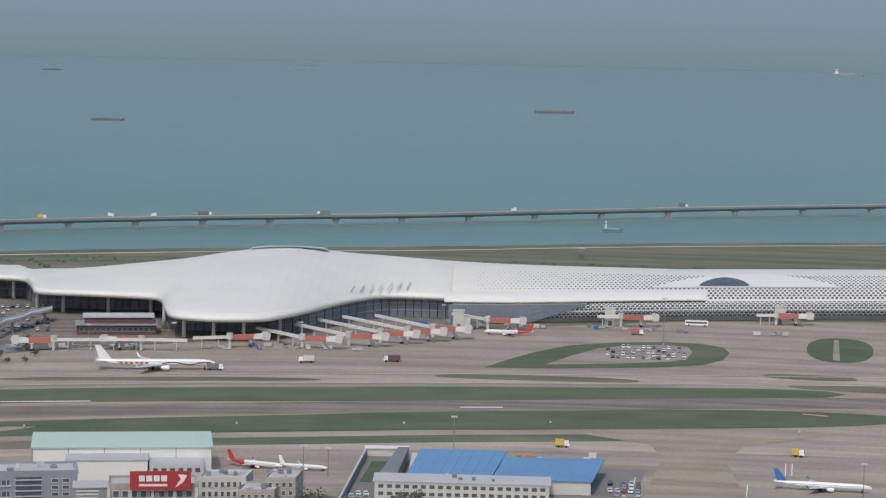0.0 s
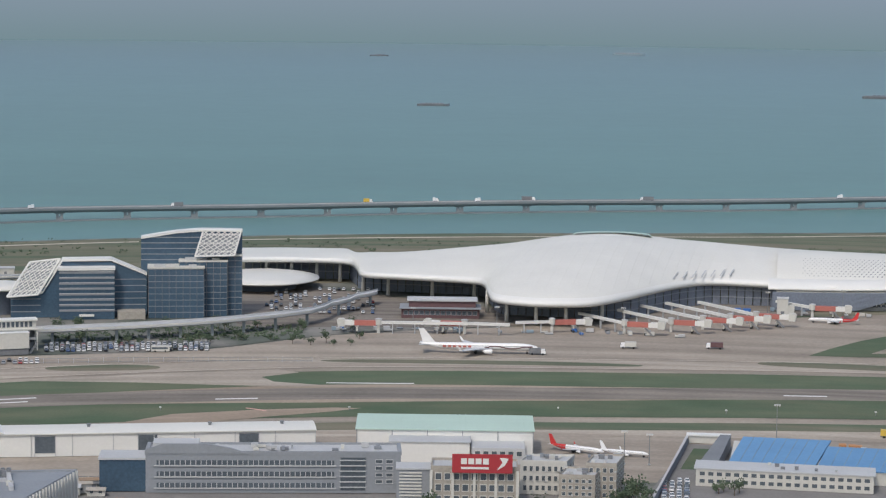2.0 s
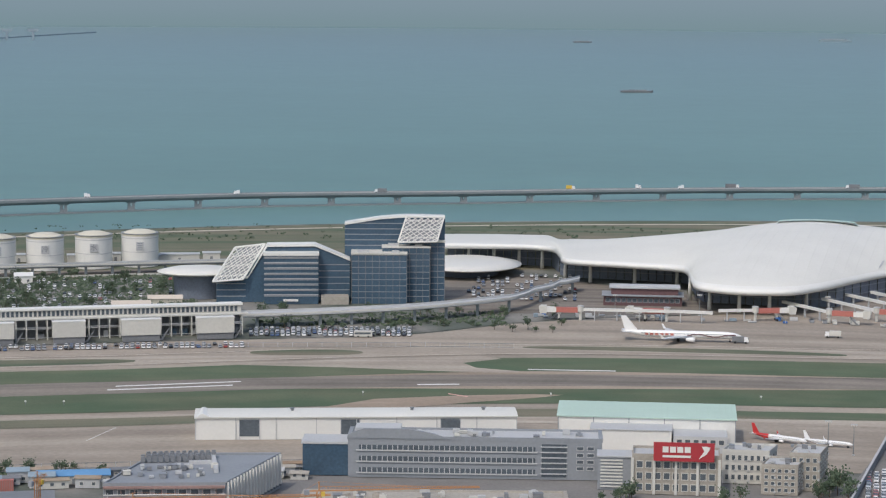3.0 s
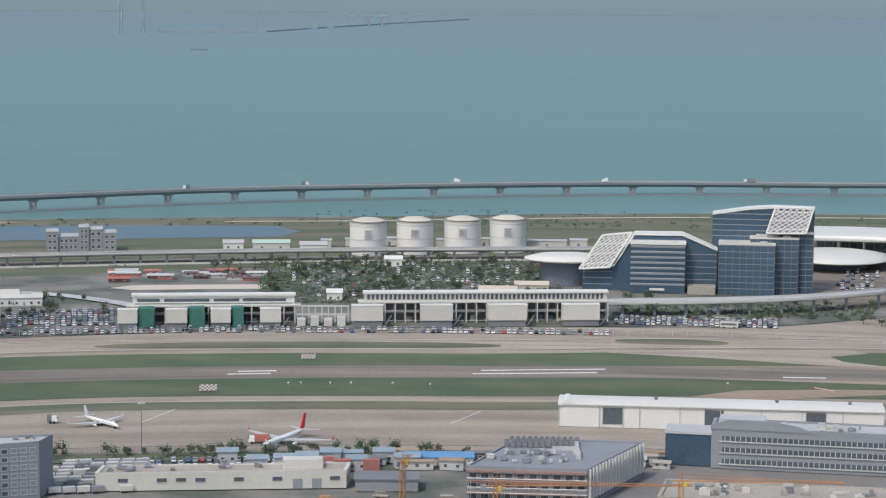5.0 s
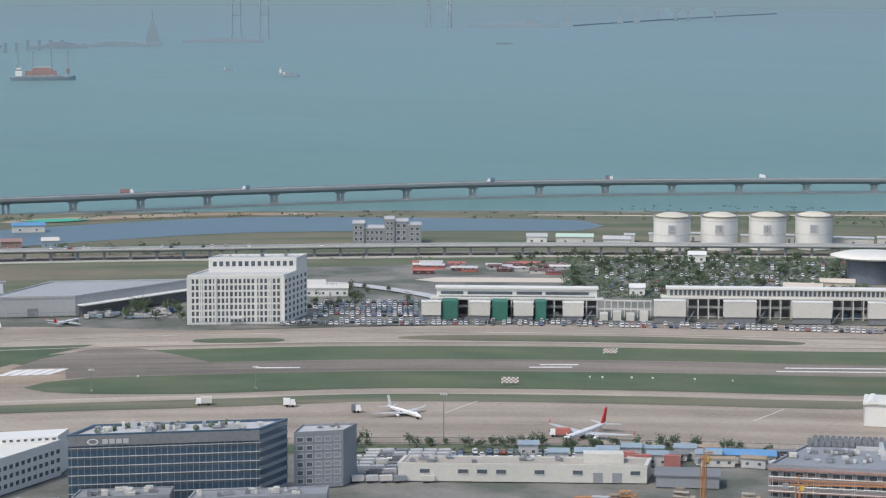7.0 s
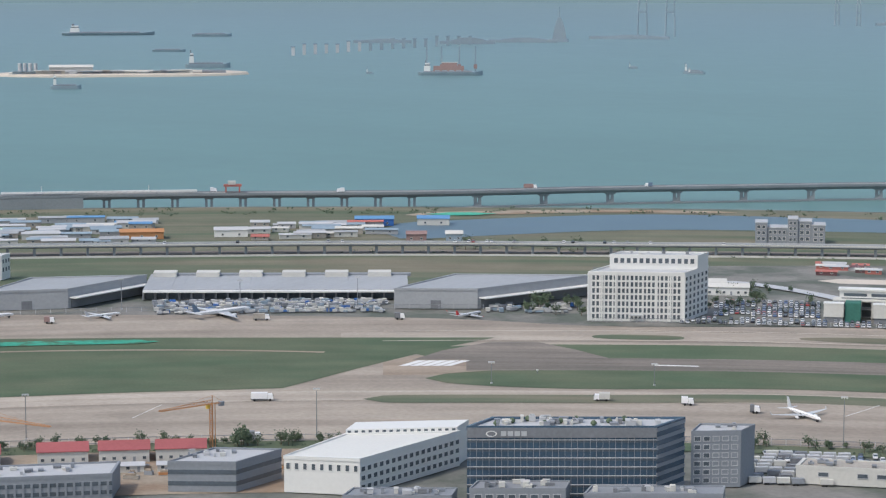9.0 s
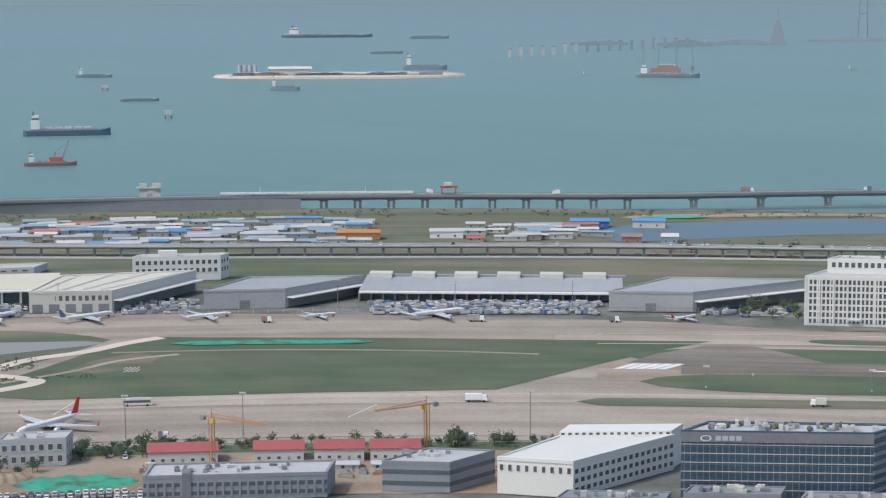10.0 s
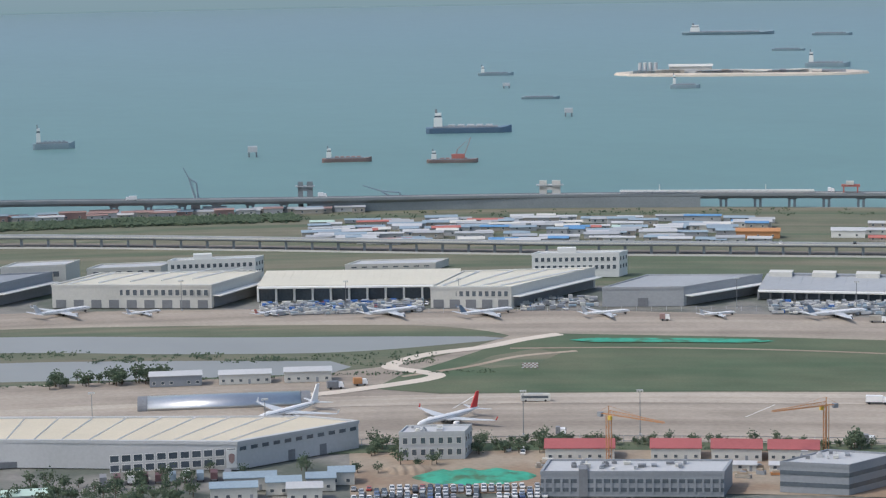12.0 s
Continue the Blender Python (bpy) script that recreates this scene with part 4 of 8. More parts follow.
disc_hall(-6.9, -4.2, 1372, 6.0, 70, "round low pavilion under a wide white disc roof")


def viaduct(name, path, zk, half, a0, a1, label, pier_step, material=None):
    root = thing(name, spot((a0 + a1) / 2, ease(path, (a0 + a1) / 2)), label, "viaduct")
    az = [a0 + (a1 - a0) * i / 120 for i in range(121)]
    run = lambda prof: Mesh().rings([[P(a, ease(path, a) + y, ease(zk, a) + z) for y, z in prof] for a in az])
    part("deck", run([(-half, -0.5), (-half, 0.1), (half, 0.1), (half, -0.5), (half * 0.6, -1.2), (-half * 0.6, -1.2)]), material or BRIDGECON, root, site=True)
    for y in (-half, half - 0.3):
        part("parapet", run([(y, 0.08), (y, 0.95), (y + 0.3, 0.95), (y + 0.3, 0.08)]), OFFWHITE if y < 0 else LIGHTGREY, root, "pale concrete parapet", site=True)
    a = a0 + pier_step / 2
    me = Mesh().box(-0.8, 0.8, -half * 0.5, half * 0.5, -0.4, 1.0).fixed("pier", PIERCON)
    while a < a1:
        part("pier", me, None, root, m=root.matrix_basis.inverted() @ spot(a, ease(path, a)) @ Matrix.Diagonal((1, 1, ease(zk, a) - 1.1, 1)))
        a += pier_step
    return root


RAMP = [(-14, 1205), (-10.9, 1212), (-8, 1222), (-5.6, 1243), (-4.2, 1272), (-3.2, 1300), (-2.9, 1340), (-2.7, 1400)]
viaduct("departures_ramp", RAMP, [(-14, 6.0), (-5, 7.4), (-2.7, 6.5)], 6, -10.9, -2.85, "curving grey concrete ramp up to the departures level", 0.75, LIGHTGREY)
FAR_ROAD = [(-75, 1606), (-56, 1478), (-51.3, 1438), (-47.3, 1409), (-43.3, 1390), (-38, 1382), (-27.6, 1381), (-21, 1392), (-15, 1405), (-10, 1420)]
viaduct("elevated_highway", FAR_ROAD, [(-75, 5.8), (-10, 5.4)], 4.2, -75, -11.2, "long grey elevated highway behind the airport buildings", 0.62)
# asphalt-dark strip, its tone painting in the shade under the deck
band("lower_road", -75, -11.2, shift(FAR_ROAD, -9), shift(FAR_ROAD, 14), -0.1, ASPHALT, "road strip below the elevated highway, coloured dark for the deck's shade", "road")
tagged(new("road_barrier", Mesh().rings([[P(a * 0.5, ease(FAR_ROAD, a * 0.5) - 9.5 + y, z) for y, z in ((0, -0.3), (0, 0.75), (0.4, 0.75), (0.4, -0.3))] for a in range(-150, -22)]).fixed("road_barrier", OFFWHITE)), "low pale concrete barrier along the lower road", "barrier", kind="structure")
band("causeway", -49.3, -40.05, [(-49, 1602), (-40, 1602)], [(-49, 1613), (-40, 1613)], 5.0, BRIDGECON, "grey embanked motorway along the shore", "road")
tagged(new("causeway_wall", Mesh().sheet([[P(-49.3 + 0.185 * i, 1601.5, z) for i in range(51)] for z in (-0.4, 6.6)]).data("causeway_wall", PIERCON)), "dark grey retaining wall of the shore motorway", "wall", kind="structure")

# ---- tanks ----
def glyph(root, text, m, size, material):
    cu = bpy.data.curves.new("lettering", "FONT")
    cu.body, cu.size, cu.align_x, cu.align_y, cu.extrude = text, size, "CENTER", "CENTER", 0.05
    ob = bpy.data.objects.new("lettering", cu)
    scene.collection.objects.link(ob)
    me = bpy.data.meshes.new_from_object(ob.evaluated_get(bpy.context.evaluated_depsgraph_get()))
    bpy.data.objects.remove(ob)
    me.materials.clear()
    me.materials.append(material)
    return part("lettering", me, None, root, m=m)


def tank(az, d, text):
    root = thing("storage_tank", spot(az, d), "white cylindrical storage tank with a shallow domed roof", "tank", "row of four storage tanks")
    r = 10.9
    ring = lambda k, z: [(r * k * math.cos(t), r * k * math.sin(t), z) for t in [2 * math.pi * i / 40 for i in range(40)]]
    part("shell", Mesh().rings([ring(1, 0), ring(1, 18.4)]), WHITE, root, smooth=False)
    part("dome", Mesh().rings([ring(1.02, 18.4), ring(1.02, 18.8), ring(0.85, 20.0), ring(0.5, 21.2), ring(0.1, 21.6)]), CREAM, root, "cream domed roof")
    part("stiffener", Mesh().rings([ring(1.015, 17.0), ring(1.015, 17.35)]), LIGHTGREY, root)
    part("stiffener", Mesh().rings([ring(1.015, 9.0), ring(1.015, 9.25)]), LIGHTGREY, root)
    part("roof_rail", Mesh().rings([ring(1.03, 19.6), ring(1.03, 19.75)]), STEEL, root)
    part("sign_panel", Mesh().box(-2.3, 2.3, -r - 0.35, -r + 0.4, 10.2, 15.2), LIGHTGREY, root)
    if text:
        glyph(root, text, pose(0, -r - 0.42, 12.7, 90, 0, 0), 4.2, DARKGREY)
    else:
        for k in range(4):
            part("sign_bar", Mesh().box(-1.5, 1.5, -r - 0.45, -r - 0.3, 10.9 + k * 1.1, 11.4 + k * 1.1), GREY, root)


for az, d, tx in ((-16.6, 1425, ""), (-15.49, 1430, "冷"), (-14.36, 1435, "水"), (-13.28, 1441, "")):
    tank(az, d, tx)
for k in range(9):
    w = 3 + (k * 37 % 5) * 2.2
    rt = thing("pump_house", spot(-17.6 + 0.75 * k, 1450 + (k % 3) * 5), "small white flat-roofed pump house beside the tanks", "building", "pump houses")
    part("wall", Mesh().box(-w, w, 0, 7, 0, 4.2), OFFWHITE, rt)
    part("roof", Mesh().box(-w - 0.4, w + 0.4, -0.4, 7.4, 4.2, 4.6), LIGHTGREY, rt)
    part("door", Mesh().box(-0.8, 0.8, -0.1, 0.1, 0, 2.4), DARKGREY, rt)


# ---- pier halls ----
def hall(name, a0, a1, d, turn, z0, z1, slots, boxes, nets, label, panel, tall=0.62):
    """A white upper storey on columns with a row of dark openings; closed blocks stand before it."""
    az = (a0 + a1) / 2
    root = thing(name, spot(az, d, 0, turn), label, "building")
    x = lambda a: radians(a - az) * d
    xs, xe = x(a0), x(a1)
    part("upper_storey", Mesh().box(xs, xe, 0.5, 5, z0, z1), panel, root)
    part("roof", Mesh().box(xs - 0.6, xe + 0.6, -0.6, 5.6, z1, z1 + 0.9).box(xs + 0.4, xe - 0.4, 0.5, 5, z1 + 0.9, z1 + 0.96), WHITE, root)
    part("floor_slab", Mesh().box(xs - 3, xe + 3, -3.6, 5, z0 - 0.7, z0), OFFWHITE, root)
    part("mezzanine", Mesh().box(xs, xe, -1.0, 4, z0 * 0.46, z0 * 0.46 + 0.5), LIGHTGREY, root)
    part("back_wall", Mesh().box(xs, xe, 4.4, 4.9, 0, z0 - 0.7), DARKGREY, root)
    h = z1 - z0
    for b0, b1 in slots:
        w = Mesh().box(x(b0), x(b1), 0.32, 0.62, z0 + h * (0.5 - tall / 2), z0 + h * (0.5 + tall / 2))
        part("window", w, GLASSDARK, root)
    if len(slots) < 10:
        part("lower_opening", Mesh().box(xs + 1, xe - 1, 0.34, 0.6, z0 + 0.2, z0 + h * 0.14), GLASSDARK, root)
    ncol = int((xe - xs) / 5)
    pc = Mesh().box(-0.3, 0.3, -0.3, 0.3, 0, z0 - 0.7).fixed("column", OFFWHITE)
    for i in range(ncol + 1):
        for y in (-3.1, 4.0):
            part("column", pc, None, root, m=Matrix.Translation((xs + (xe - xs) * i / ncol, y, 0)))
    for z in (1.0, z0 * 0.46 + 1.3):
        part("rail", Mesh().box(xs, xe, -3.3, -3.1, z, z + 0.25), LIGHTGREY, root)
    rg_ = random.Random(int(-a0 * 10))
    for i in range(ncol):
        if rg_.random() < 0.55:
            u = xs + (xe - xs) * (i + rg_.random() * 0.5) / ncol
            part("stall", Mesh().box(u, u + rg_.uniform(1.5, 4), 1, 3, 0, rg_.uniform(1.6, 3.4)), rg_.choice([GREY, LIGHTGREY, GLASSBLUE, DARKGREY]), root)
    lo, hi = z0 * 0.3, z0 * 1.0
    for b0, b1 in boxes:
        bx = part("stair_block", Mesh().box(x(b0), x(b1), -16, -11, lo, hi), OFFWHITE, root, "pale windowless block")
        part("base", Mesh().box(x(b0) + 0.5, x(b1) - 0.3, -15.4, -11, 0, lo), DARKGREY, bx)
        part("cap", Mesh().box(x(b0) - 0.15, x(b1) + 0.15, -16.15, -10.9, hi, hi + 0.3), WHITE, bx)
        part("walkway", Mesh().box(x(b0) + 1, x(b1) - 1, -11, -3.6, z0 * 0.5, z0 * 0.9), DARKGREY, bx)
        part("side_stair", Mesh().across([(x(b1), 0), (x(b1) + 1.0, 0), (x(b1) + 4.2, lo + 2), (x(b1) + 4.2, lo + 2.5), (x(b1), 0.5)], -14, -12.6), STEEL, bx)
    for b0, b1 in nets:
        part("scaffold_net", Mesh().box(x(b0), x(b1), -14.5, -5, 0, z0 * 1.03), TEALNET, root, "dark green scaffold net")
    return root


hall("car_park_hall", -16.69, -10.87, 1186, 5.6, 10.6, 14.2, [(-16.62 + 0.1055 * i, -16.555 + 0.1055 * i) for i in range(54)], [(-17.02, -16.28), (-15.40, -14.64), (-13.80, -12.89), (-12.04, -11.15)], [], "long white hall on columns with a row of dark slots", OFFWHITE, 0.72)
hall("bus_hall", -22.18, -18.35, 1180, 0, 9.2, 13.4, [(-22.08, -21.54), (-21.44, -20.37), (-20.27, -19.66), (-19.58, -18.55)], [(-22.51, -22.05), (-21.38, -20.89), (-20.34, -19.87), (-19.18, -18.69)], [(-22.02, -21.66), (-20.85, -20.48), (-19.83, -19.57)], "white hall on columns with long dark openings", WHITE, 0.34)
fr = thing("open_frame", spot(-17.7, 1178), "open white concrete frame between the two halls", "frame")
for i in range(9):
    part("post", Mesh().box(-13 + 3.2 * i, -12.5 + 3.2 * i, 0, 0.5, 0, 8.2), OFFWHITE, fr)
for z in (4.0, 8.2):
    part("beam", Mesh().box(-13.2, 13.4, -0.2, 0.7, z, z + 0.7), OFFWHITE, fr)
for i in range(4):
    part("annex", Mesh().box(-12 + 6.5 * i, -8 + 6.5 * i, -8, -2, 0, 3.2 + (i % 2)), OFFWHITE, fr)


# ---- white office block ----
def office_block():
    d, az = 1157, -28.10
    root = thing("white_office_block", spot(az, d, 0, -1), "white eight-storey office block with tall window strips", "building")
    W0 = 46.0
    pts = [(0, 0), (W0, 0), (W0 + 12, 26), (12, 26)]
    shell(root, pts, 23.2, WHITE, LIGHTGREY)
    up = [(10, 14), (W0 + 6.5, 14), (W0 + 12, 26), (16, 26)]
    shell(root, up, 29.6, WHITE, LIGHTGREY, 0.8, 23.2, "upper_wall", "upper_roof")
    windows(root, (1.5, 0), (W0 - 1.5, 0), 0.6, 22.6, 7, 21, 0.6, 0.7, WHITE)
    windows(root, (W0, 0), (W0 + 12, 26), 1, 22, 7, 6, 0.5, 0.6, WHITE)
    windows(root, (11.5, 14), (W0 + 5.5, 14), 25.4, 29.4, 1, 13, 0.6, 0.6, WHITE)
    pil = Mesh().box(-0.4, 0.4, -0.5, 0, 0, 23).fixed("pilaster", WHITE)
    for i in range(8):
        part("pilaster", pil, None, root, m=Matrix.Translation((W0 * i / 7, 0, 0)))
    part("doorway", Mesh().box(20, 26, -2.5, 0, 2.8, 3.4).box(20.2, 20.6, -2.4, -2, 0, 2.8).box(25.4, 25.8, -2.4, -2, 0, 2.8), LIGHTGREY, root)
    rooftop(root, 20, 50, 17, 24, 29.8, 6, 5, 2.0)


office_block()

ct = thing("concrete_office", spot(-23.5, 1436), "grey concrete office block with stepped towers near the lagoon", "building")
for i, (x0, x1, h) in enumerate(((-17, -10, 12), (-10, 2, 9), (2, 8, 14.5), (8, 16, 13), (16, 24, 11))):
    part("wing", Mesh().box(x0, x1 - 0.1, i % 2, 14, 0, h), GREY, ct)
    part("roof", Mesh().box(x0 - 0.2, x1 + 0.1, i % 2 - 0.3, 14.3, h, h + 0.5), LIGHTGREY, ct)
    windows(ct, (x0 + 0.6, i % 2), (x1 - 0.7, i % 2), 1, h - 0.5, max(2, int(h / 3.4)), max(2, int((x1 - x0) / 3)), 0.55, 0.5, OFFWHITE)


# ---- freight halls ----
def freight_shed(name, pts, h, az, d, wall, roof, label, front_rows=0, cols=0, doors=0, canopy=True, ribs=0):
    """A low shed on a plan whose first edge faces the apron."""
    root = thing(name, spot(az, d), label, "warehouse", "freight halls")
    shell(root, pts, h, wall, roof, 0.7)
    (x0, y0), (x1, y1) = pts[0], pts[1]
    if front_rows:
        windows(root, (x0 + 1, y0), (x1 - 1, y1), h * 0.45, h * 0.95, front_rows, cols, 0.55, 0.5, OFFWHITE)
    if doors:
        me = Mesh().box(-2.6, 2.6, -0.15, 0.2, 0, 4.2).fixed("door", DARKGREY)
        ang = math.atan2(y1 - y0, x1 - x0)
        for i in range(doors):
            t = (i + 0.5) / doors
            part("door", me, None, root, m=Matrix.Translation((x0 + (x1 - x0) * t, y0 + (y1 - y0) * t, 0)) @ Matrix.Rotation(ang, 4, "Z"))
    if len(pts) > 2 and pts[2][1] > pts[1][1] + 5:
        a, b = pts[1], pts[2]
        ang, ln = math.atan2(b[1] - a[1], b[0] - a[0]), math.hypot(b[0] - a[0], b[1] - a[1])
        part("loading_bay", Mesh().box(2, ln - 2, -0.3, 0.1, 0.2, h * 0.5), DARKGREY, root, "dark open loading bay", m=Matrix.Translation((a[0], a[1], 0)) @ Matrix.Rotation(ang, 4, "Z"))
        part("canopy", Mesh().box(1, ln - 1, -5, 0, h * 0.55, h * 0.55 + 0.5), WHITE, root, m=Matrix.Translation((a[0], a[1], 0)) @ Matrix.Rotation(ang, 4, "Z"))
    for i in range(ribs):
        t = (i + 0.5) / ribs
        q = [(pts[0][0] + (pts[1][0] - pts[0][0]) * t, pts[0][1] + 1), (pts[3][0] + (pts[2][0] - pts[3][0]) * t, pts[3][1] - 1)]
        part("skylight", Mesh().rod((q[0][0], q[0][1], h + 0.3), (q[1][0], q[1][1], h + 0.3), 0.5, n=4), WHITE, root)
    return root


def long_shed(name, a0, a1, d, turn, dep, h, wall, roof, label, opening, ndoor, monitors):
    """A deep low hall with an open loading front under a white eave, and a row of clerestory boxes at its back."""
    az = (a0 + a1) / 2
    w = width(a0, a1, d) / 2
    root = thing(name, spot(az, d, 0, turn), label, "warehouse", "freight halls")
    part("wall", Mesh().along([(2.0, 0), (2.0, h - 0.5), (dep - 0.3, h + 0.3), (dep - 0.3, 0)], -w + 0.3, w - 0.3), wall, root)
    part("roof", Mesh().along([(-1.5, h - 0.7), (-1.5, h - 0.1), (3, h + 0.1), (dep, h + 0.9), (dep, h + 0.3), (3, h - 0.5)], -w, w), roof, root)
    part("eave", Mesh().along([(-3.2, h - 1.5), (-3.2, h - 0.7), (-1.4, h - 0.4), (-1.4, h - 1.2)], -w, w), WHITE, root, "bright white eave")
    for i in range(24):
        u = -w + 2 * w * (i + 0.5) / 24
        part("roof_seam", Mesh().along([(-1.4, h - 0.08), (-1.4, h + 0.06), (dep, h + 1.06), (dep, h + 0.9)], u - 0.1, u + 0.1), roof, root)
    me = Mesh().box(-w / ndoor * 0.9, w / ndoor * 0.9, 1.7, 2.1, 0.2, opening).fixed("loading_bay", GLASSDARK)
    pier_ = Mesh().box(-0.5, 0.5, -1.0, 1.9, 0, h - 1.0).fixed("bay_column", WHITE if wall is CREAM else DARKGREY)
    for i in range(ndoor):
        part("loading_bay", me, None, root, m=Matrix.Translation((-w + 2 * w * (i + 0.5) / ndoor, 0, 0)))
        part("bay_column", pier_, None, root, m=Matrix.Translation((-w + 2 * w * i / ndoor, 0, 0)))
    for i in range(monitors):
        u0, u1 = -w + 2 * w * (i + 0.08) / monitors, -w + 2 * w * (i + 0.62) / monitors
        part("roof_monitor", Mesh().box(u0, u1, dep - 9, dep, h + 0.4, h + 3.0), OFFWHITE, root, "pale clerestory box")
        part("roof_link", Mesh().box(u1, -w + 2 * w * (i + 1.08) / monitors, dep - 5, dep - 1, h + 0.4, h + 1.7), GREY, root)
    return root


def rel(az, d, corners):
    """Corners by heading and distance, seen from a spot."""
    inv = spot(az, d).inverted()
    return [tuple((inv @ P(*c)).xy) for c in corners]


# grey pair with the dark loading front
long_shed("freight_hall", -38.7, -32.4, 1218, -2.5, 44, 5.6, GREY, PALEGREY, "long grey freight hall with a deep dark loading front", 4.4, 22, 6)
freight_shed("freight_wing", rel(-32.73, 1189, [(-32.73, 1189), (-30.74, 1188), (-27.95, 1236), (-31.3, 1236)]), 9.6, -32.73, 1189, PALEGREY, PALEGREY, "grey flat-roofed freight wing reaching towards the apron", 0, 0, 1)
freight_shed("freight_wing", rel(-42.38, 1200, [(-42.38, 1200), (-40.45, 1202), (-38.6, 1243), (-41.3, 1242)]), 9.2, -42.38, 1200, PALEGREY, PALEGREY, "grey flat-roofed freight wing reaching towards the apron", 0, 0, 1)
# cream pair with roof lights
long_shed("freight_hall", -50.6, -45.8, 1230, -4, 44, 8.6, CREAM, CREAM, "long cream freight hall with a row of loading doors", 6.6, 11, 0)
freight_shed("freight_wing", rel(-46.48, 1203, [(-46.48, 1203), (-44.55, 1199.5), (-42.55, 1262), (-45.7, 1254)]), 10.2, -46.48, 1203, OFFWHITE, CREAM, "cream freight wing with two rows of windows", 1, 12, 5, ribs=4)
freight_shed("freight_wing", rel(-55.43, 1239, [(-55.43, 1239), (-51.69, 1219), (-50.5, 1262), (-54.3, 1274)]), 11.4, -55.43, 1239, OFFWHITE, CREAM, "cream freight wing with a windowed corner and a dark door", 1, 22, 9, ribs=5)
freight_shed("freight_wing", [(0, 0), (60, 6), (92, 40), (-20, 40)], 11, -59.5, 1244, GREY, GREY, "grey flat-roofed freight shed at the edge of the apron", 0, 0, 2)
for a0, d in ((-52.7, 1300), (-44.05, 1296)):
    rt = thing("freight_office", spot(a0, d, 0, 1), "white three-storey freight office with square windows", "building", "freight offices")
    shell(rt, [(0, 0), (47, 0), (52, 9), (4, 9)], 12.6, WHITE, LIGHTGREY)
    part("stair_head", Mesh().box(14, 24, 2, 7, 12.6, 15.8), WHITE, rt)
    windows(rt, (1, 0), (46, 0), 3.4, 12, 2, 14, 0.55, 0.5, WHITE)
    windows(rt, (47, 0), (52, 9), 3.4, 12, 2, 3, 0.5, 0.5, WHITE)
for a0, w, h, d in ((-61, 80, 9, 1330), (-54.6, 40, 7, 1320), (-56.6, 34, 14, 1290), (-48.5, 50, 3.4, 1330)):
    rt = thing("store_shed", spot(a0, d), "low pale store shed behind the freight halls", "warehouse", "store sheds")
    shell(rt, [(0, 0), (w, 0), (w + 8, 16), (8, 16)], h, OFFWHITE, LIGHTGREY)
    windows(rt, (2, 0), (w - 2, 0), h * 0.5, h * 0.9, 1, max(4, int(w / 6)), 0.5, 0.5, OFFWHITE)


# ---- ponds, field and roads of the left-hand side ----
def patch(name, corners, z, material, label, category):
    """A flat patch on corners given by heading and distance."""
    me = Mesh().add([P(a, d, z) for a, d in corners], [tuple(range(len(corners)))]).fixed(name, material)
    return tagged(new(name, me), label, category, kind="structure")


def ribbon(name, pts, w, z, material, label, category):
    rows = smooth_rows(pts, 6)
    v = [P(a, d) for a, d in rows]
    l, r = [], []
    for i, p in enumerate(v):
        t = (v[min(i + 1, len(v) - 1)] - v[max(i - 1, 0)]).normalized()
        n = Vector((-t.y, t.x, 0)) * w / 2
        l.append(p + n + Vector((0, 0, z)))
        r.append(p - n + Vector((0, 0, z)))
    return tagged(new(name, Mesh().sheet([l, r]).data(name, material)), label, category, kind="structure")


patch("airfield_meadow", [(-43.6, 1126), (-38, 1114), (-30.3, 1109), (-31.6, 1082), (-33.5, 1036), (-35.4, 992), (-40, 988), (-46.3, 987), (-47.9, 1000), (-47.2, 1030), (-46.2, 1056), (-45, 1094)], -0.08, GRASS, "broad green meadow inside the airfield", "grass")
band("meadow_dry_patch", -45.6, -43.4, [(-46, 1030), (-43, 1060)], [(-46, 1052), (-43, 1105)], -0.05, DRYGRASS, "dry grass at the meadow's edge", "grass", taper=0.6)
band("dust_net", -43.2, -38.3, [(-43, 1101), (-38, 1098)], [(-43, 1112), (-38, 1108)], 0.25, WORNNET, "worn patchy green dust net laid over grass", "net", taper=0.4)
ribbon("meadow_track", [(-44.6, 1088), (-41, 1087), (-37, 1080), (-34.4, 1072)], 3.0, -0.02, TAN, "narrow pale track across the meadow", "track")
ribbon("meadow_track", [(-47.2, 1025), (-45.6, 1045), (-44.4, 1068), (-43, 1080)], 3.5, -0.01, TAN, "narrow pale track across the meadow", "track")
band("pond_bank", -80, -44.6, [(-80, 1030), (-57, 1036), (-50, 1030), (-46.5, 1058), (-44.5, 1122)], [(-80, 1190), (-57, 1182), (-46, 1152), (-44.4, 1128)], -0.12, DRYGRASS, "dark grassy bank round the ponds", "bank", taper=1.6)
band("pond", -80, -44.7, [(-80, 1120), (-56.7, 1118), (-52.7, 1093), (-48.7, 1083), (-46.2, 1098), (-44.6, 1114)], [(-80, 1175), (-56.7, 1160), (-51.4, 1132), (-46.2, 1121), (-44.6, 1118)], -0.05, PONDGREY, "still grey pond", "water", taper=0.5)
band("pond", -80, -48.4, [(-80, 1048), (-56.7, 1046), (-53.4, 1034), (-48.5, 1036)], [(-80, 1095), (-56.7, 1091), (-48.5, 1063)], -0.05, PONDGREY, "still grey pond", "water", taper=0.6)
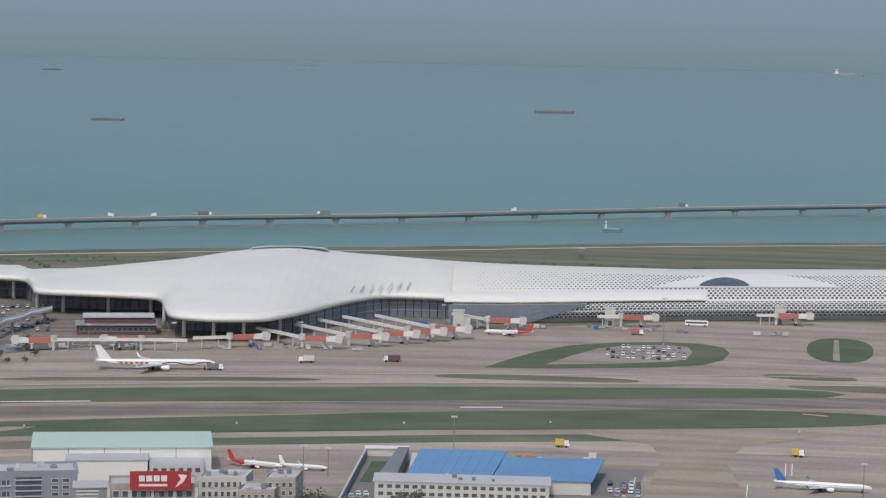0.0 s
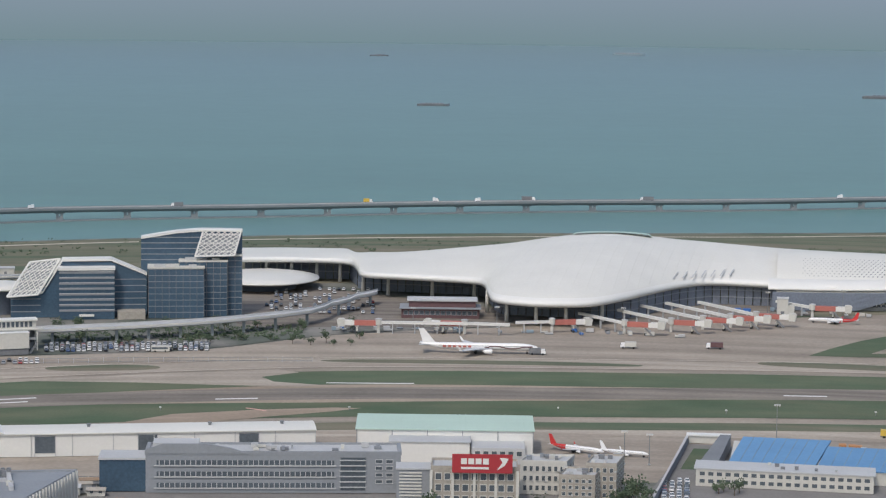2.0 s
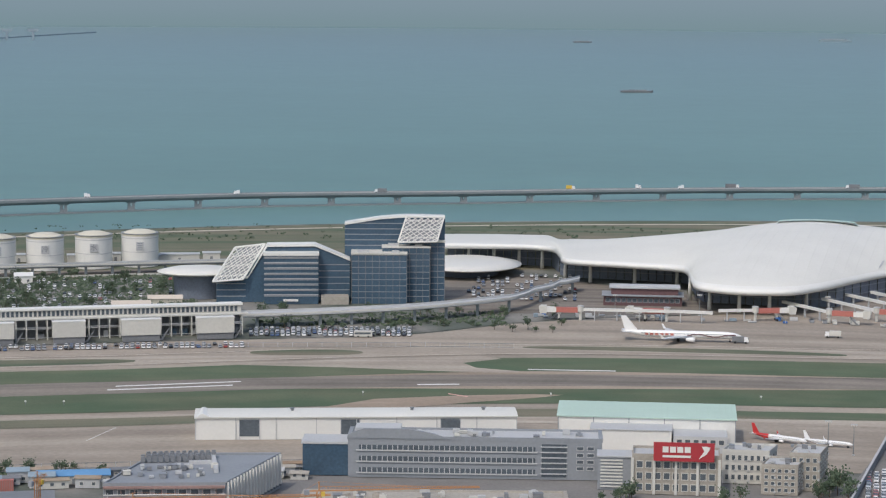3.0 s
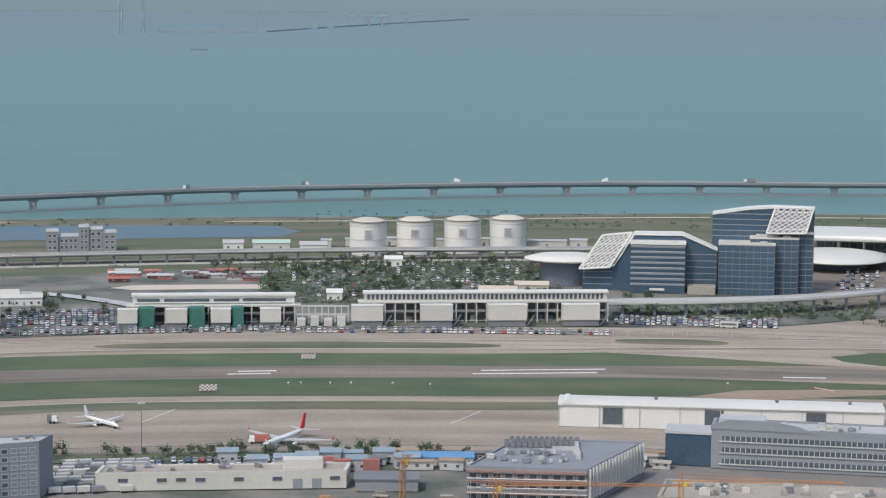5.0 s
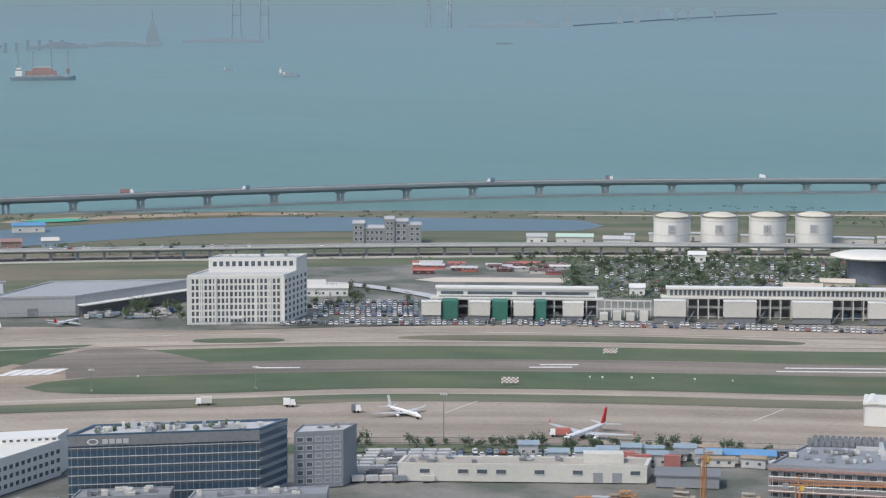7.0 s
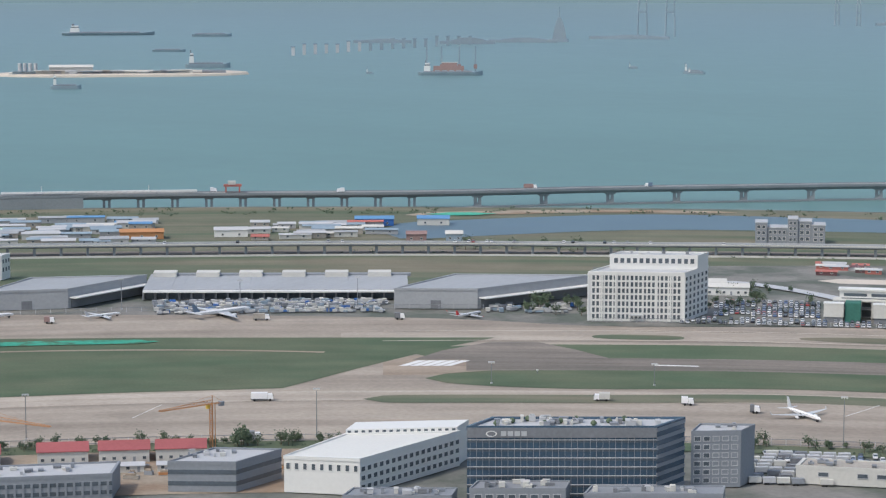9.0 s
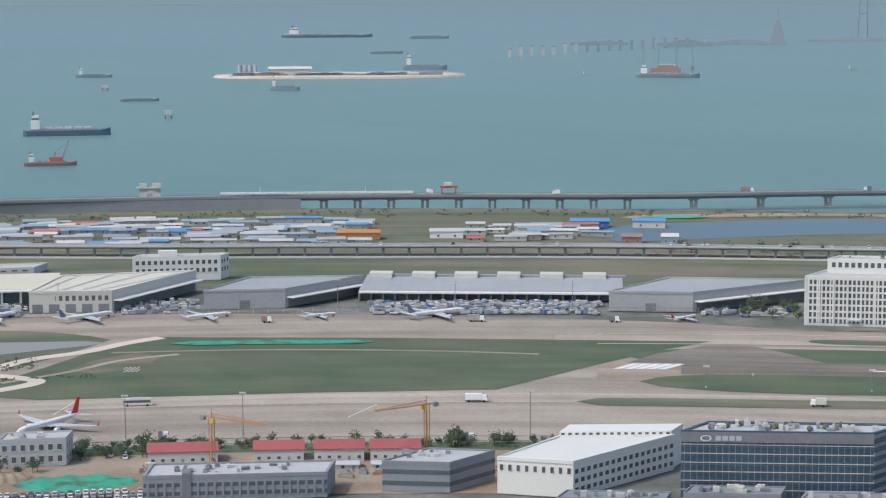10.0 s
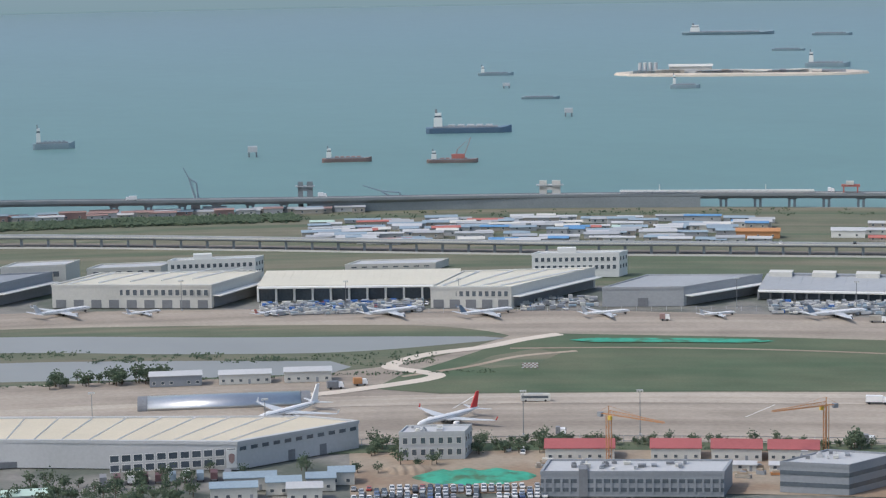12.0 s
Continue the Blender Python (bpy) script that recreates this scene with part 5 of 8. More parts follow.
ribbon("service_road", [(-43.4, 1124), (-44.3, 1110), (-45.2, 1092), (-46.5, 1077), (-47.3, 1058), (-47.45, 1046), (-46.8, 1036), (-46.35, 1026), (-46.9, 1014), (-48.6, 996), (-49.5, 990)], 7.5, 0.0, SAND, "winding pale service road", "road")
band("lagoon", -33.1, -18.2, [(-33, 1432), (-27, 1490), (-18, 1500)], [(-33, 1512), (-27, 1566), (-18, 1552)], -0.15, PONDBLUE, "blue lagoon behind the highway", "water", taper=1.0)
band("spoil_heap", -32.5, -24.6, [(-33, 1535), (-28, 1572), (-24, 1574)], [(-33, 1562), (-28, 1586), (-24, 1584)], -0.05, DIRT, "bare earth at the building site", "earth", taper=0.8)
band("dust_net", -32.0, -30.3, [(-32, 1545), (-30, 1552)], [(-32, 1562), (-30, 1566)], 0.3, NETGREEN, "green dust net laid over spoil", "net", taper=0.3)
band("sand_yard", -22.7, -18.7, [(-23, 1288), (-18, 1290)], [(-23, 1304), (-18, 1306)], -0.1, SAND, "pale sandy yard", "yard", taper=0.2)
band("landside_ground", -28.0, -0.3, [(-28, 1142), (-7, 1186), (-4, 1238), (0, 1270)], [(-28, 1330), (-11, 1400), (0, 1440)], -0.16, CITY, "grey landside car parks and planting", "ground")
for a0, a1, d0, d1 in ((-4.2, 3.5, 1150, 1161), (6.2, 11.1, 1165, 1180), (14.0, 16.2, 1196, 1212), (-10.7, -8.0, 1130, 1145), (-23.1, -13.4, 1110, 1127), (-28.0, -25.8, 1107, 1120), (14.6, 19.0, 1168, 1184)):
    islet("grass_island", a0, a1, d0, d1, -0.03, DRYGRASS, "thin grass island between the taxiways")
patch("grass_island", [(7.4, 1201), (7.9, 1225), (8.6, 1254), (9.4, 1279), (10.5, 1294), (11.6, 1301), (12.5, 1300), (13.05, 1290), (13.2, 1272), (13.05, 1248), (12.6, 1230), (11.6, 1217), (10, 1208), (8.5, 1202)], -0.08, GRASS, "large rounded grass island on the apron", "grass")
patch("equipment_yard", [(8.84, 1214), (9.4, 1242), (10.1, 1272), (10.9, 1286), (11.7, 1292), (12.2, 1288), (12.32, 1270), (12.2, 1247), (11.8, 1236), (10.6, 1224)], -0.05, CONCRETE, "pale paved yard for baggage carts", "yard")
islet("grass_island", 15.0, 16.55, 1256, 1340, -0.08, GRASS, "rounded grass island on the apron", pow_=2.4)
patch("stand_path", [(15.62, 1262), (15.78, 1262), (15.74, 1334), (15.62, 1334)], -0.02, CONCRETE, "pale path across the grass island", "path")
patch("crossing_taxiway", [(11.2, 908), (13.8, 908), (13.2, 985), (13.6, 1018), (15.5, 1052), (13.4, 1050), (11.8, 1044), (9.6, 1036), (11.4, 1014), (11.7, 985)], -0.03, TAN, "brown worn crossing taxiway", "taxiway")
band("works_earth", -48.5, -34.5, [(-48.5, 815), (-34.5, 812)], [(-48.5, 886), (-34.5, 888)], -0.15, DIRT, "bare earth of a building site", "earth")
band("near_verge_strip", -58, -9, [(-58, 880), (-9, 878)], [(-58, 893), (-9, 892)], -0.1, GRASS, "shrubby verge along the airport fence", "grass")

# painted markings
for a0, a1, d0, d1, m in ((-14.08, -11.11, 1047.7, 1055.1, MARKING), (-13.88, -10.91, 1056.0, 1063.7, MARKING), (-26.5, -25.45, 1045, 1044.5, MARKING), (-19.95, -18.92, 1046, 1047.5, MARKING), (-19.7, -18.78, 1052.5, 1053.5, MARKING), (-4.06, -1.96, 1096.0, 1095.8, MARKING), (6.84, 7.85, 1088.5, 1091, MARKING), (-6.7, -5.69, 1056.1, 1057.7, MARKING), (14.96, 15.55, 1102, 1099.5, PINKMARK), (-5.96, -5.49, 1035.3, 1029, PINKMARK)):
    patch("runway_marking", [(a0, d0 - 1.0), (a1, d1 - 1.0), (a1, d1 + 1.0), (a0, d0 + 1.0)], 0.02, m, "painted runway marking line", "marking")
patch("far_exit_taxiway", [(-11.2, 1106), (-8.5, 1098), (-6.4, 1090), (-4.7, 1086), (-4.2, 1091), (-5.3, 1099), (-5.6, 1111), (-4.7, 1123), (-5.2, 1131), (-8, 1121), (-11.2, 1108)], -0.02, TAXI, "pale taxiway leaving the runway on its far side", "taxiway")
for k in range(5):
    u = 0.26 * k
    patch("threshold_bar", [(-32.63 + u, 1038.5), (-32.42 + u, 1038.3), (-31.95 + u, 1051.2), (-32.17 + u, 1051.3)], 0.03, MARKING, "broad white runway threshold bar", "marking")
patch("runway_turn_pad", [(-32.3, 1053), (-31.6, 1075), (-30.4, 1098), (-29.3, 1098), (-28.4, 1080), (-27.5, 1058)], -0.03, ASPHALT, "dark asphalt turn pad at the runway's end", "taxiway")
patch("exit_taxiway", [(-9.6, 997), (-8.6, 1010), (-7.71, 1023), (-5.6, 1032), (-3.9, 1037), (-3.2, 1036), (-3.9, 1028), (-5.42, 1016.5), (-6.63, 1006.4), (-7.4, 997)], -0.02, TAN, "tan exit taxiway leaving the runway", "taxiway")
for az, d, t in ((14.6, 975, 0), (14.75, 975, 0), (11.0, 935, 0.05), (13.7, 930, 0.02), (-22, 960, 0.8), (-14.6, 955, 0.7), (-39, 950, 0.7), (-46, 968, 0.5)):
    patch("stand_line", [(az, d - 12), (az + 0.025, d - 12), (az + 0.025 + t, d + 12), (az + t, d + 12)], 0.0, MARKING, "painted white stand line on concrete", "marking")
for z, s in ((0.0, 36), (0.0, 11)):
    band("taxiway_edge", -33, 20, shift(A_FAR, s - 0.5), shift(A_FAR, s + 0.5), 0.01, SAND, "pale painted taxiway edge", "marking")
band("far_runway", 2, 40, [(2, 1560), (40, 1690)], [(2, 1572), (40, 1712)], -0.2, TAXI, "distant second runway beyond the terminal", "runway")
patch("far_runway_mark", [(14.2, 1608), (16.2, 1630), (16.2, 1635), (14.2, 1613)], 0.0, MARKING, "white paint on the distant runway", "marking")
band("shore_track", -20, 20, shift(SHORE, -26), shift(SHORE, -22), -0.15, SAND, "pale track along the shore", "track")


# ---- plants ----
def tree(seed, h, rad):
    """A tapered trunk, a few limbs and a loose crown of leaf clumps."""
    rg = random.Random(seed)
    t = Mesh().rod((0, 0, 0), (0.1, 0, h * 0.5), 0.22, 0.12, n=6)
    ends = []
    for i in range(5):
        a = rg.uniform(0, 6.3)
        e = (math.cos(a) * rad * 0.6, math.sin(a) * rad * 0.6, h * rg.uniform(0.55, 0.85))
        t.rod((0.1, 0, h * rg.uniform(0.3, 0.5)), e, 0.1, 0.04, n=4)
        ends.append(Vector(e))
    c = Mesh()
    for i in range(120):
        e = rg.choice(ends)
        p = e + Vector((rg.gauss(0, rad * 0.34), rg.gauss(0, rad * 0.34), rg.gauss(0, h * 0.13)))
        s = rg.uniform(0.22, 0.55)
        q = Euler((rg.uniform(0, 3), rg.uniform(0, 3), rg.uniform(0, 3))).to_matrix()
        v = [p + q @ Vector(o) * s for o in ((1, 0, 0), (-0.9, 0.3, 0), (0, 1, 0.2), (0.2, -1, 0), (0, 0.1, 0.7), (0, 0, -0.6))]
        c.add(v, [(0, 2, 4), (2, 1, 4), (1, 3, 4), (3, 0, 4), (2, 0, 5), (1, 2, 5), (3, 1, 5), (0, 3, 5)])
    root = thing("tree", Matrix.Translation((0, 0, 0)), "leafy green broad-crowned tree", "tree", "airport trees")
    part("trunk", t.data("trunk", BARK), None, root)
    part("crown", c.data("crown", LEAF), None, root)
    return root


TREES = [tree(11, 6.0, 2.6), tree(12, 8.0, 3.2), tree(13, 4.6, 2.2)]
rg = random.Random(4)
first = [True, True, True]


def plant(az, d, s=1.0):
    k = rg.randrange(3)
    m = spot(az, d, -0.3, rg.uniform(0, 360))
    if first[k]:
        first[k] = False
        TREES[k].matrix_basis = m
        TREES[k].scale = (s, s, s)
        return
    ob = copy_thing(TREES[k], m)
    ob.scale = (s, s, s)


def grove(a0, a1, d0, d1, n, s, label, seed):
    """Trees too many to count, joined into one mesh."""
    rq = random.Random(seed)
    out = Mesh()
    for _ in range(n):
        t = rq.choice(TREES)
        k = s * rq.uniform(0.7, 1.2)
        m = spot(rq.uniform(a0, a1), rq.uniform(d0, d1), -0.3, rq.uniform(0, 360)) @ Matrix.Diagonal((k, k, k, 1))
        for ob in t.children:
            out.add([m @ v.co for v in ob.data.vertices], [tuple(f.vertices) for f in ob.data.polygons], 1 if ob.name.startswith("crown") else 0)
    return tagged(new("grove", out.data("grove", [BARK, LEAF])), label, "trees", kind="stuff")


grove(-19, -12.2, 1245, 1395, 110, 0.8, "scattered green trees among the car park bays", 1)
grove(-48, -43, 874, 892, 60, 0.75, "dense green trees beside the apron fence", 2)
grove(-44, -34, 884, 892, 70, 0.6, "low green trees along the apron fence", 3)
grove(-25, -10, 884, 892, 70, 0.6, "low green trees along the apron fence", 4)
grove(-57.5, -52.6, 804, 830, 60, 0.85, "dense dark green trees beside the cargo building", 5)
for _ in range(40):
    plant(rg.uniform(-10.5, -3.2), rg.uniform(1200, 1225) if rg.random() < 0.6 else rg.uniform(1245, 1262), rg.uniform(0.6, 0.95))
for a0, a1, d0, d1, n, s in ((-26.4, -22.6, 1180, 1260, 26, 0.8), (-29.6, -28.2, 1165, 1215, 12, 1.1), (-57.5, -52.2, 816, 846, 36, 0.8), (-52, -45, 846, 862, 10, 0.8), (-55.6, -52.8, 1024, 1034, 30, 1.0), (2.9, 3.7, 850, 875, 9, 1.1), (4.9, 6.0, 880, 892, 4, 0.8), (-2.4, -1.5, 838, 846, 6, 0.8), (0.5, 1.2, 838, 846, 4, 0.8), (-36.5, -35.8, 880, 888, 3, 1.2), (-31.5, -26, 1396, 1402, 14, 0.9), (-20.5, -18.9, 1330, 1390, 14, 0.7)):
    for _ in range(n):
        plant(rg.uniform(a0, a1), rg.uniform(d0, d1), s * rg.uniform(0.75, 1.2))


def scrub(name, a0, a1, d0, d1, n, size, label, seed):
    """Low bushes too many to count, as one mesh."""
    rq = random.Random(seed)
    c = Mesh()
    for _ in range(n):
        p0 = P(rq.uniform(a0, a1), rq.uniform(d0, d1), -0.3)
        for _k in range(5):
            p = p0 + Vector((rq.gauss(0, size), rq.gauss(0, size), rq.uniform(0.1, 1) * size))
            s = size * rq.uniform(0.35, 0.75)
            v = [p + Vector(o) * s for o in ((1, 0, 0), (-0.9, 0.3, 0), (0, 1, 0.2), (0.2, -1, 0), (0, 0.1, 0.8), (0, 0, -0.6))]
            c.add(v, [(0, 2, 4), (2, 1, 4), (1, 3, 4), (3, 0, 4), (2, 0, 5), (1, 2, 5), (3, 1, 5), (0, 3, 5)])
    return tagged(new(name, c.data(name, LEAF)), label, "bushes", kind="stuff")


scrub("fence_scrub", -58, -9, 880, 890, 260, 0.7, "low dark bushes along the airport fence", 1)
scrub("landside_planting", -19.2, -12, 1240, 1400, 2600, 1.0, "low green planting among the car park bays", 2)
scrub("shore_scrub", -75, 20, 1556, 1590, 420, 1.2, "dark scrub along the shore", 3)
scrub("mangrove", -60, -49.6, 1552, 1586, 1500, 1.9, "dense dark green mangrove at the shore", 4)
scrub("highway_scrub", -34, -11, 1375, 1396, 120, 0.8, "low bushes below the elevated highway", 5)
scrub("pond_scrub", -60, -45, 1030, 1036, 90, 0.9, "low bushes beside the ponds", 6)
for a0, a1, d0, d1, n in ((-60, -54.6, 1097, 1114, 60), (-54.6, -51.5, 1077, 1092, 60), (-51.5, -48.6, 1067, 1080, 60), (-48.6, -46.4, 1050, 1085, 50)):
    scrub("pond_scrub", a0, a1, d0, d1, n, 0.9, "low bushes between the ponds", int(-a0))
scrub("terminal_scrub", -10.6, -4.6, 1216, 1262, 340, 1.0, "low planting below the departures ramp", 8)


# ---- vehicles ----
CARPAINT = [mat("car_paint_white", (0.72, 0.72, 0.72), 0.3, spec=0.5), mat("car_paint_silver", (0.42, 0.43, 0.45), 0.3, 0.4, spec=0.5), mat("car_paint_black", (0.03, 0.03, 0.035), 0.25, spec=0.5), mat("car_paint_blue", (0.08, 0.13, 0.26), 0.3, spec=0.5), mat("car_paint_red", (0.38, 0.06, 0.05), 0.3, spec=0.5)]


def car_mesh(m, M, paint=0, glass=1, tyre=2):
    k = len(m.v)
    m.across([(-2.2, 0.35), (2.2, 0.35), (2.25, 0.8), (1.2, 0.95), (-2.0, 1.0), (-2.25, 0.8)], -0.9, 0.9, paint)
    m.across([(-1.7, 0.95), (1.1, 0.93), (0.4, 1.5), (-1.2, 1.5)], -0.78, 0.78, glass)
    m.box(-1.15, 0.35, -0.74, 0.74, 1.48, 1.55, paint)
    for x in (-1.35, 1.35):
        m.box(x - 0.33, x + 0.33, -0.93, 0.93, 0, 0.62, tyre)
    for i in range(k, len(m.v)):
        m.v[i] = tuple(M @ Vector(m.v[i]))


CARS = []
for pm in CARPAINT:
    base = Mesh()
    base.across([(-2.2, 0.35), (2.2, 0.35), (2.25, 0.8), (1.2, 0.95), (-2.0, 1.0), (-2.25, 0.8)], -0.9, 0.9)
    base.box(-1.15, 0.35, -0.74, 0.74, 1.48, 1.55)
    CARS.append((base.fixed("body", pm), Mesh().across([(-1.7, 0.95), (1.1, 0.93), (0.4, 1.5), (-1.2, 1.5)], -0.78, 0.78).fixed("cabin_glass", GLASSDARK)))
WHEEL = Mesh().rings([[(0.34 * math.cos(t), y, 0.34 + 0.34 * math.sin(t)) for t in [2 * math.pi * i / 8 for i in range(8)]] for y in (-0.12, 0.12)]).fixed("wheel", TYRE)
CARNAME = ["white", "silver", "black", "dark blue", "red"]


def car(az, d, turn, k, z=-0.16):
    root = thing("car", spot(az, d, z, turn), CARNAME[k] + " car parked among others in the open", "car", "parked cars")
    part("body", CARS[k][0], None, root)
    part("cabin", CARS[k][1], None, root)
    for x in (-1.35, 1.35):
        for y in (-0.82, 0.82):
            part("wheel", WHEEL, None, root, m=Matrix.Translation((x, y, 0)))


def car_lot(a0, a1, d0, d1, rows, density, label, seed, z=-0.16, singles=0):
    """Rows of parked cars: a few as things of their own, the rest as one joined lot."""
    rq = random.Random(seed)
    m = [Mesh() for _ in CARPAINT]
    step = math.degrees(2.6 / d0)
    for r in range(rows):
        d = d0 + (d1 - d0) * (r + 0.5) / rows
        a = a0
        while a < a1:
            a += step
            if rq.random() < density:
                k = rq.choices(range(5), (6, 3, 2, 1, 0.6))[0]
                turn = 90 + rq.uniform(-6, 6) + (180 if rq.random() < 0.4 else 0)
                if singles and rq.random() < 0.25:
                    singles -= 1
                    car(a, d, turn, k, z)
                else:
                    car_mesh(m[k], spot(a, d, z, turn))
    rest = Mesh()
    for k, q in enumerate(m):
        for i in range(len(q.m)):
            q.m[i] = k if q.m[i] == 0 else 4 + q.m[i]
        n0 = len(rest.m)
        rest.add(q.v, q.f)
        rest.m[n0:] = q.m
    return tagged(new("parked_cars", rest.data("parked_cars", CARPAINT + [GLASSDARK, TYRE])), label, "cars", kind="stuff")


car_lot(-10.8, -7.0, 1184, 1206, 6, 0.8, "rows of parked cars below the glass offices", 1, singles=8)
car_lot(-18.4, -11, 1150, 1164, 2, 0.75, "cars parked in front of the hall", 2, singles=8)
car_lot(-26.0, -18.4, 1152, 1168, 3, 0.7, "cars parked along the airport fence", 3, singles=8)
car_lot(-25.2, -22.7, 1176, 1222, 8, 0.75, "rows of parked cars beside the office block", 4, singles=6)
car_lot(-18.6, -12.4, 1260, 1385, 12, 0.22, "cars in a planted car park", 5)
car_lot(-5.6, -3.0, 1300, 1400, 8, 0.5, "cars on the departures forecourt", 6, z=0.2)
car_lot(-48.6, -43.9, 806, 824, 4, 0.8, "rows of parked white cars beside the works yard", 7, singles=12)
car_lot(3.9, 4.6, 835, 905, 14, 0.85, "cars parked along a lane between walls", 8, singles=8)
car_lot(10.3, 11.1, 890, 935, 7, 0.7, "cars parked beside the blue-roofed store", 9, singles=6)
car_lot(-38.4, -33, 1196, 1214, 3, 0.35, "vehicles in the freight yard", 10)
car_lot(-50.4, -46.6, 1205, 1224, 3, 0.4, "vehicles in the freight yard", 11)
car_lot(-45, -42.4, 872, 882, 2, 0.3, "cars beside the site huts", 12, z=-0.3)
car_lot(-40, -25, 1383, 1385, 1, 0.12, "traffic on the elevated highway", 13, z=5.7)
car_lot(-24, -18, 865, 880, 3, 0.6, "vans parked behind the white depot", 14)
car_lot(10.2, 12.1, 1238, 1282, 5, 0.5, "carts and tugs in the equipment yard", 15)


def cart_lot(a0, a1, d0, d1, n, label, seed, z=-0.16):
    """Baggage carts, dollies and pallets in loose rows, too many to count, as one mesh."""
    rq = random.Random(seed)
    rest = Mesh()
    for _ in range(n):
        d = d0 + (d1 - d0) * (rq.randrange(5) + rq.uniform(0.2, 0.6)) / 5
        m = spot(rq.uniform(a0, a1), d, z, rq.choice((8, 8, 98)) + rq.uniform(-5, 5))
        k, L, h = len(rest.v), rq.uniform(0.9, 2.2), rq.choice((0.4, 0.7, 1.2, 1.7))
        c = rq.choices(range(6), (4, 4, 3, 2, 1, 0.5))[0]
        rest.box(-L, L, -1.0, 1.0, 0.45, 0.45 + h, c).box(-L, L, -0.8, 0.8, 0, 0.45, 5)
        if h < 1:
            rest.rod((-L, 0, 0.4), (-L, 0, 2.0), 0.1, n=4, slot=1)
        for i in range(k, len(rest.v)):
            rest.v[i] = tuple(m @ Vector(rest.v[i]))
    return tagged(new("baggage_carts", rest.data("baggage_carts", [LIGHTGREY, OFFWHITE, GREY, BLUEGREY, BLUE, DARKGREY])), label, "carts", kind="stuff")


cart_lot(-38.4, -33.0, 1178, 1214, 520, "rows of grey and white cargo dollies on the freight apron", 1)
cart_lot(-50.5, -46.7, 1190, 1226, 420, "rows of blue and white cargo dollies on the freight apron", 2)
cart_lot(-44.3, -42.5, 1190, 1230, 90, "blue and white cargo carts between the freight wings", 3)
cart_lot(-30.5, -28.4, 1178, 1200, 60, "blue cargo carts beside the freight wing", 4)
cart_lot(-4.0, 4.5, 1244, 1256, 40, "baggage carts in front of the terminal", 5)
cart_lot(5.5, 14.5, 1334, 1348, 30, "baggage carts along the concourse", 6)


def lorry(az, d, turn, L, body, label, z=-0.15, name="lorry", cab=None):
    root = thing(name, spot(az, d, z, turn), label, name, "apron vehicles")
    part("cargo_body", Mesh().box(-L / 2, L / 2 - 2.3, -1.25, 1.25, 1.0, 3.4), body, root)
    part("cab", Mesh().across([(L / 2 - 2.2, 0.7), (L / 2, 0.7), (L / 2, 1.7), (L / 2 - 0.4, 2.8), (L / 2 - 2.2, 2.8)], -1.2, 1.2), cab or JETWHITE, root)
    part("windscreen", Mesh().box(L / 2 - 0.35, L / 2 + 0.04, -1.0, 1.0, 1.75, 2.5), GLASSDARK, root)
    part("chassis", Mesh().box(-L / 2, L / 2 - 0.4, -1.0, 1.0, 0.6, 1.0), DARKGREY, root)
    for x in (-L / 2 + 1.4, L / 2 - 1.3):
        for y in (-1.1, 1.1):
            part("wheel", WHEEL, None, root, m=Matrix.Translation((x, y, 0)) @ Matrix.Diagonal((1.5, 1.5, 1.5, 1)))


def bus(az, d, turn, L, paint, label, z=-0.15):
    root = thing("bus", spot(az, d, z, turn), label, "bus", "apron vehicles")
    part("body", Mesh().across([(-L / 2, 0.4), (L / 2, 0.4), (L / 2, 2.6), (L / 2 - 0.3, 3.1), (-L / 2, 3.1)], -1.3, 1.3), paint, root)
    for s in (-1, 1):
        part("window_band", Mesh().box(-L / 2 + 0.4, L / 2 - 0.8, s * 1.3 - 0.03, s * 1.3 + 0.03, 1.5, 2.5), GLASSDARK, root)
        for x in (-L / 2 + 2, L / 2 - 2):
            part("wheel", WHEEL, None, root, m=Matrix.Translation((x, s * 1.15, 0)) @ Matrix.Diagonal((1.4, 1.4, 1.4, 1)))
    part("roof_pod", Mesh().box(-L / 4, L / 4, -0.8, 0.8, 3.1, 3.35), LIGHTGREY, root)


for az, d, t, L, b, lab in ((3.14, 1206, 180, 8, OFFWHITE, "pale box lorry on the apron"), (5.18, 1212, 180, 8.5, MAROON, "lorry with a maroon and white body on the apron"), (11.0, 1324, 0, 7, REDBOX, "red-bodied lorry on the apron"), (-35.9, 967, 0, 9, JETWHITE, "white box lorry on the near taxiway"), (-27.75, 967, 180, 6.5, OFFWHITE, "pale box lorry on the near apron"), (-25.7, 962, 0, 5, JETWHITE, "white van on the near apron"), (-24.1, 950, 0, 4, DARKGREY, "dark tug on the near apron"), (0.98, 1181, 0, 8, DARKGREY, "low dark aircraft tug and towbar on the taxiway"), (-48.8, 1002, 10, 7, DARKGREY, "dark works lorry on the service road"), (-48.2, 1008, 10, 6, ORANGE, "orange works lorry on the service road"), (-35.9, 1158, 0, 8, BEIGE, "beige box lorry at the freight apron"), (-32.6, 1158, 0, 5, DARKGREY, "dark tug at the freight apron"), (-40.9, 1160, 0, 5, HULLRED, "red-brown tug at the freight apron"), (-19.2, 907, 180, 8, REDBOX, "red and white catering lorry under the wing"), (-36.1, 895, 0, 5, DARKGREY, "dark van by the fence"), (-43.4, 905, 0, 4, DARKGREY, "dark box by the fence"), (9.3, 1003, 0, 6, YELLOW, "yellow sweeper at the apron's edge"), (14.9, 1003, 0, 5, YELLOW, "yellow airfield vehicle by the crossing")):
    lorry(az, d, t, L, b, lab)
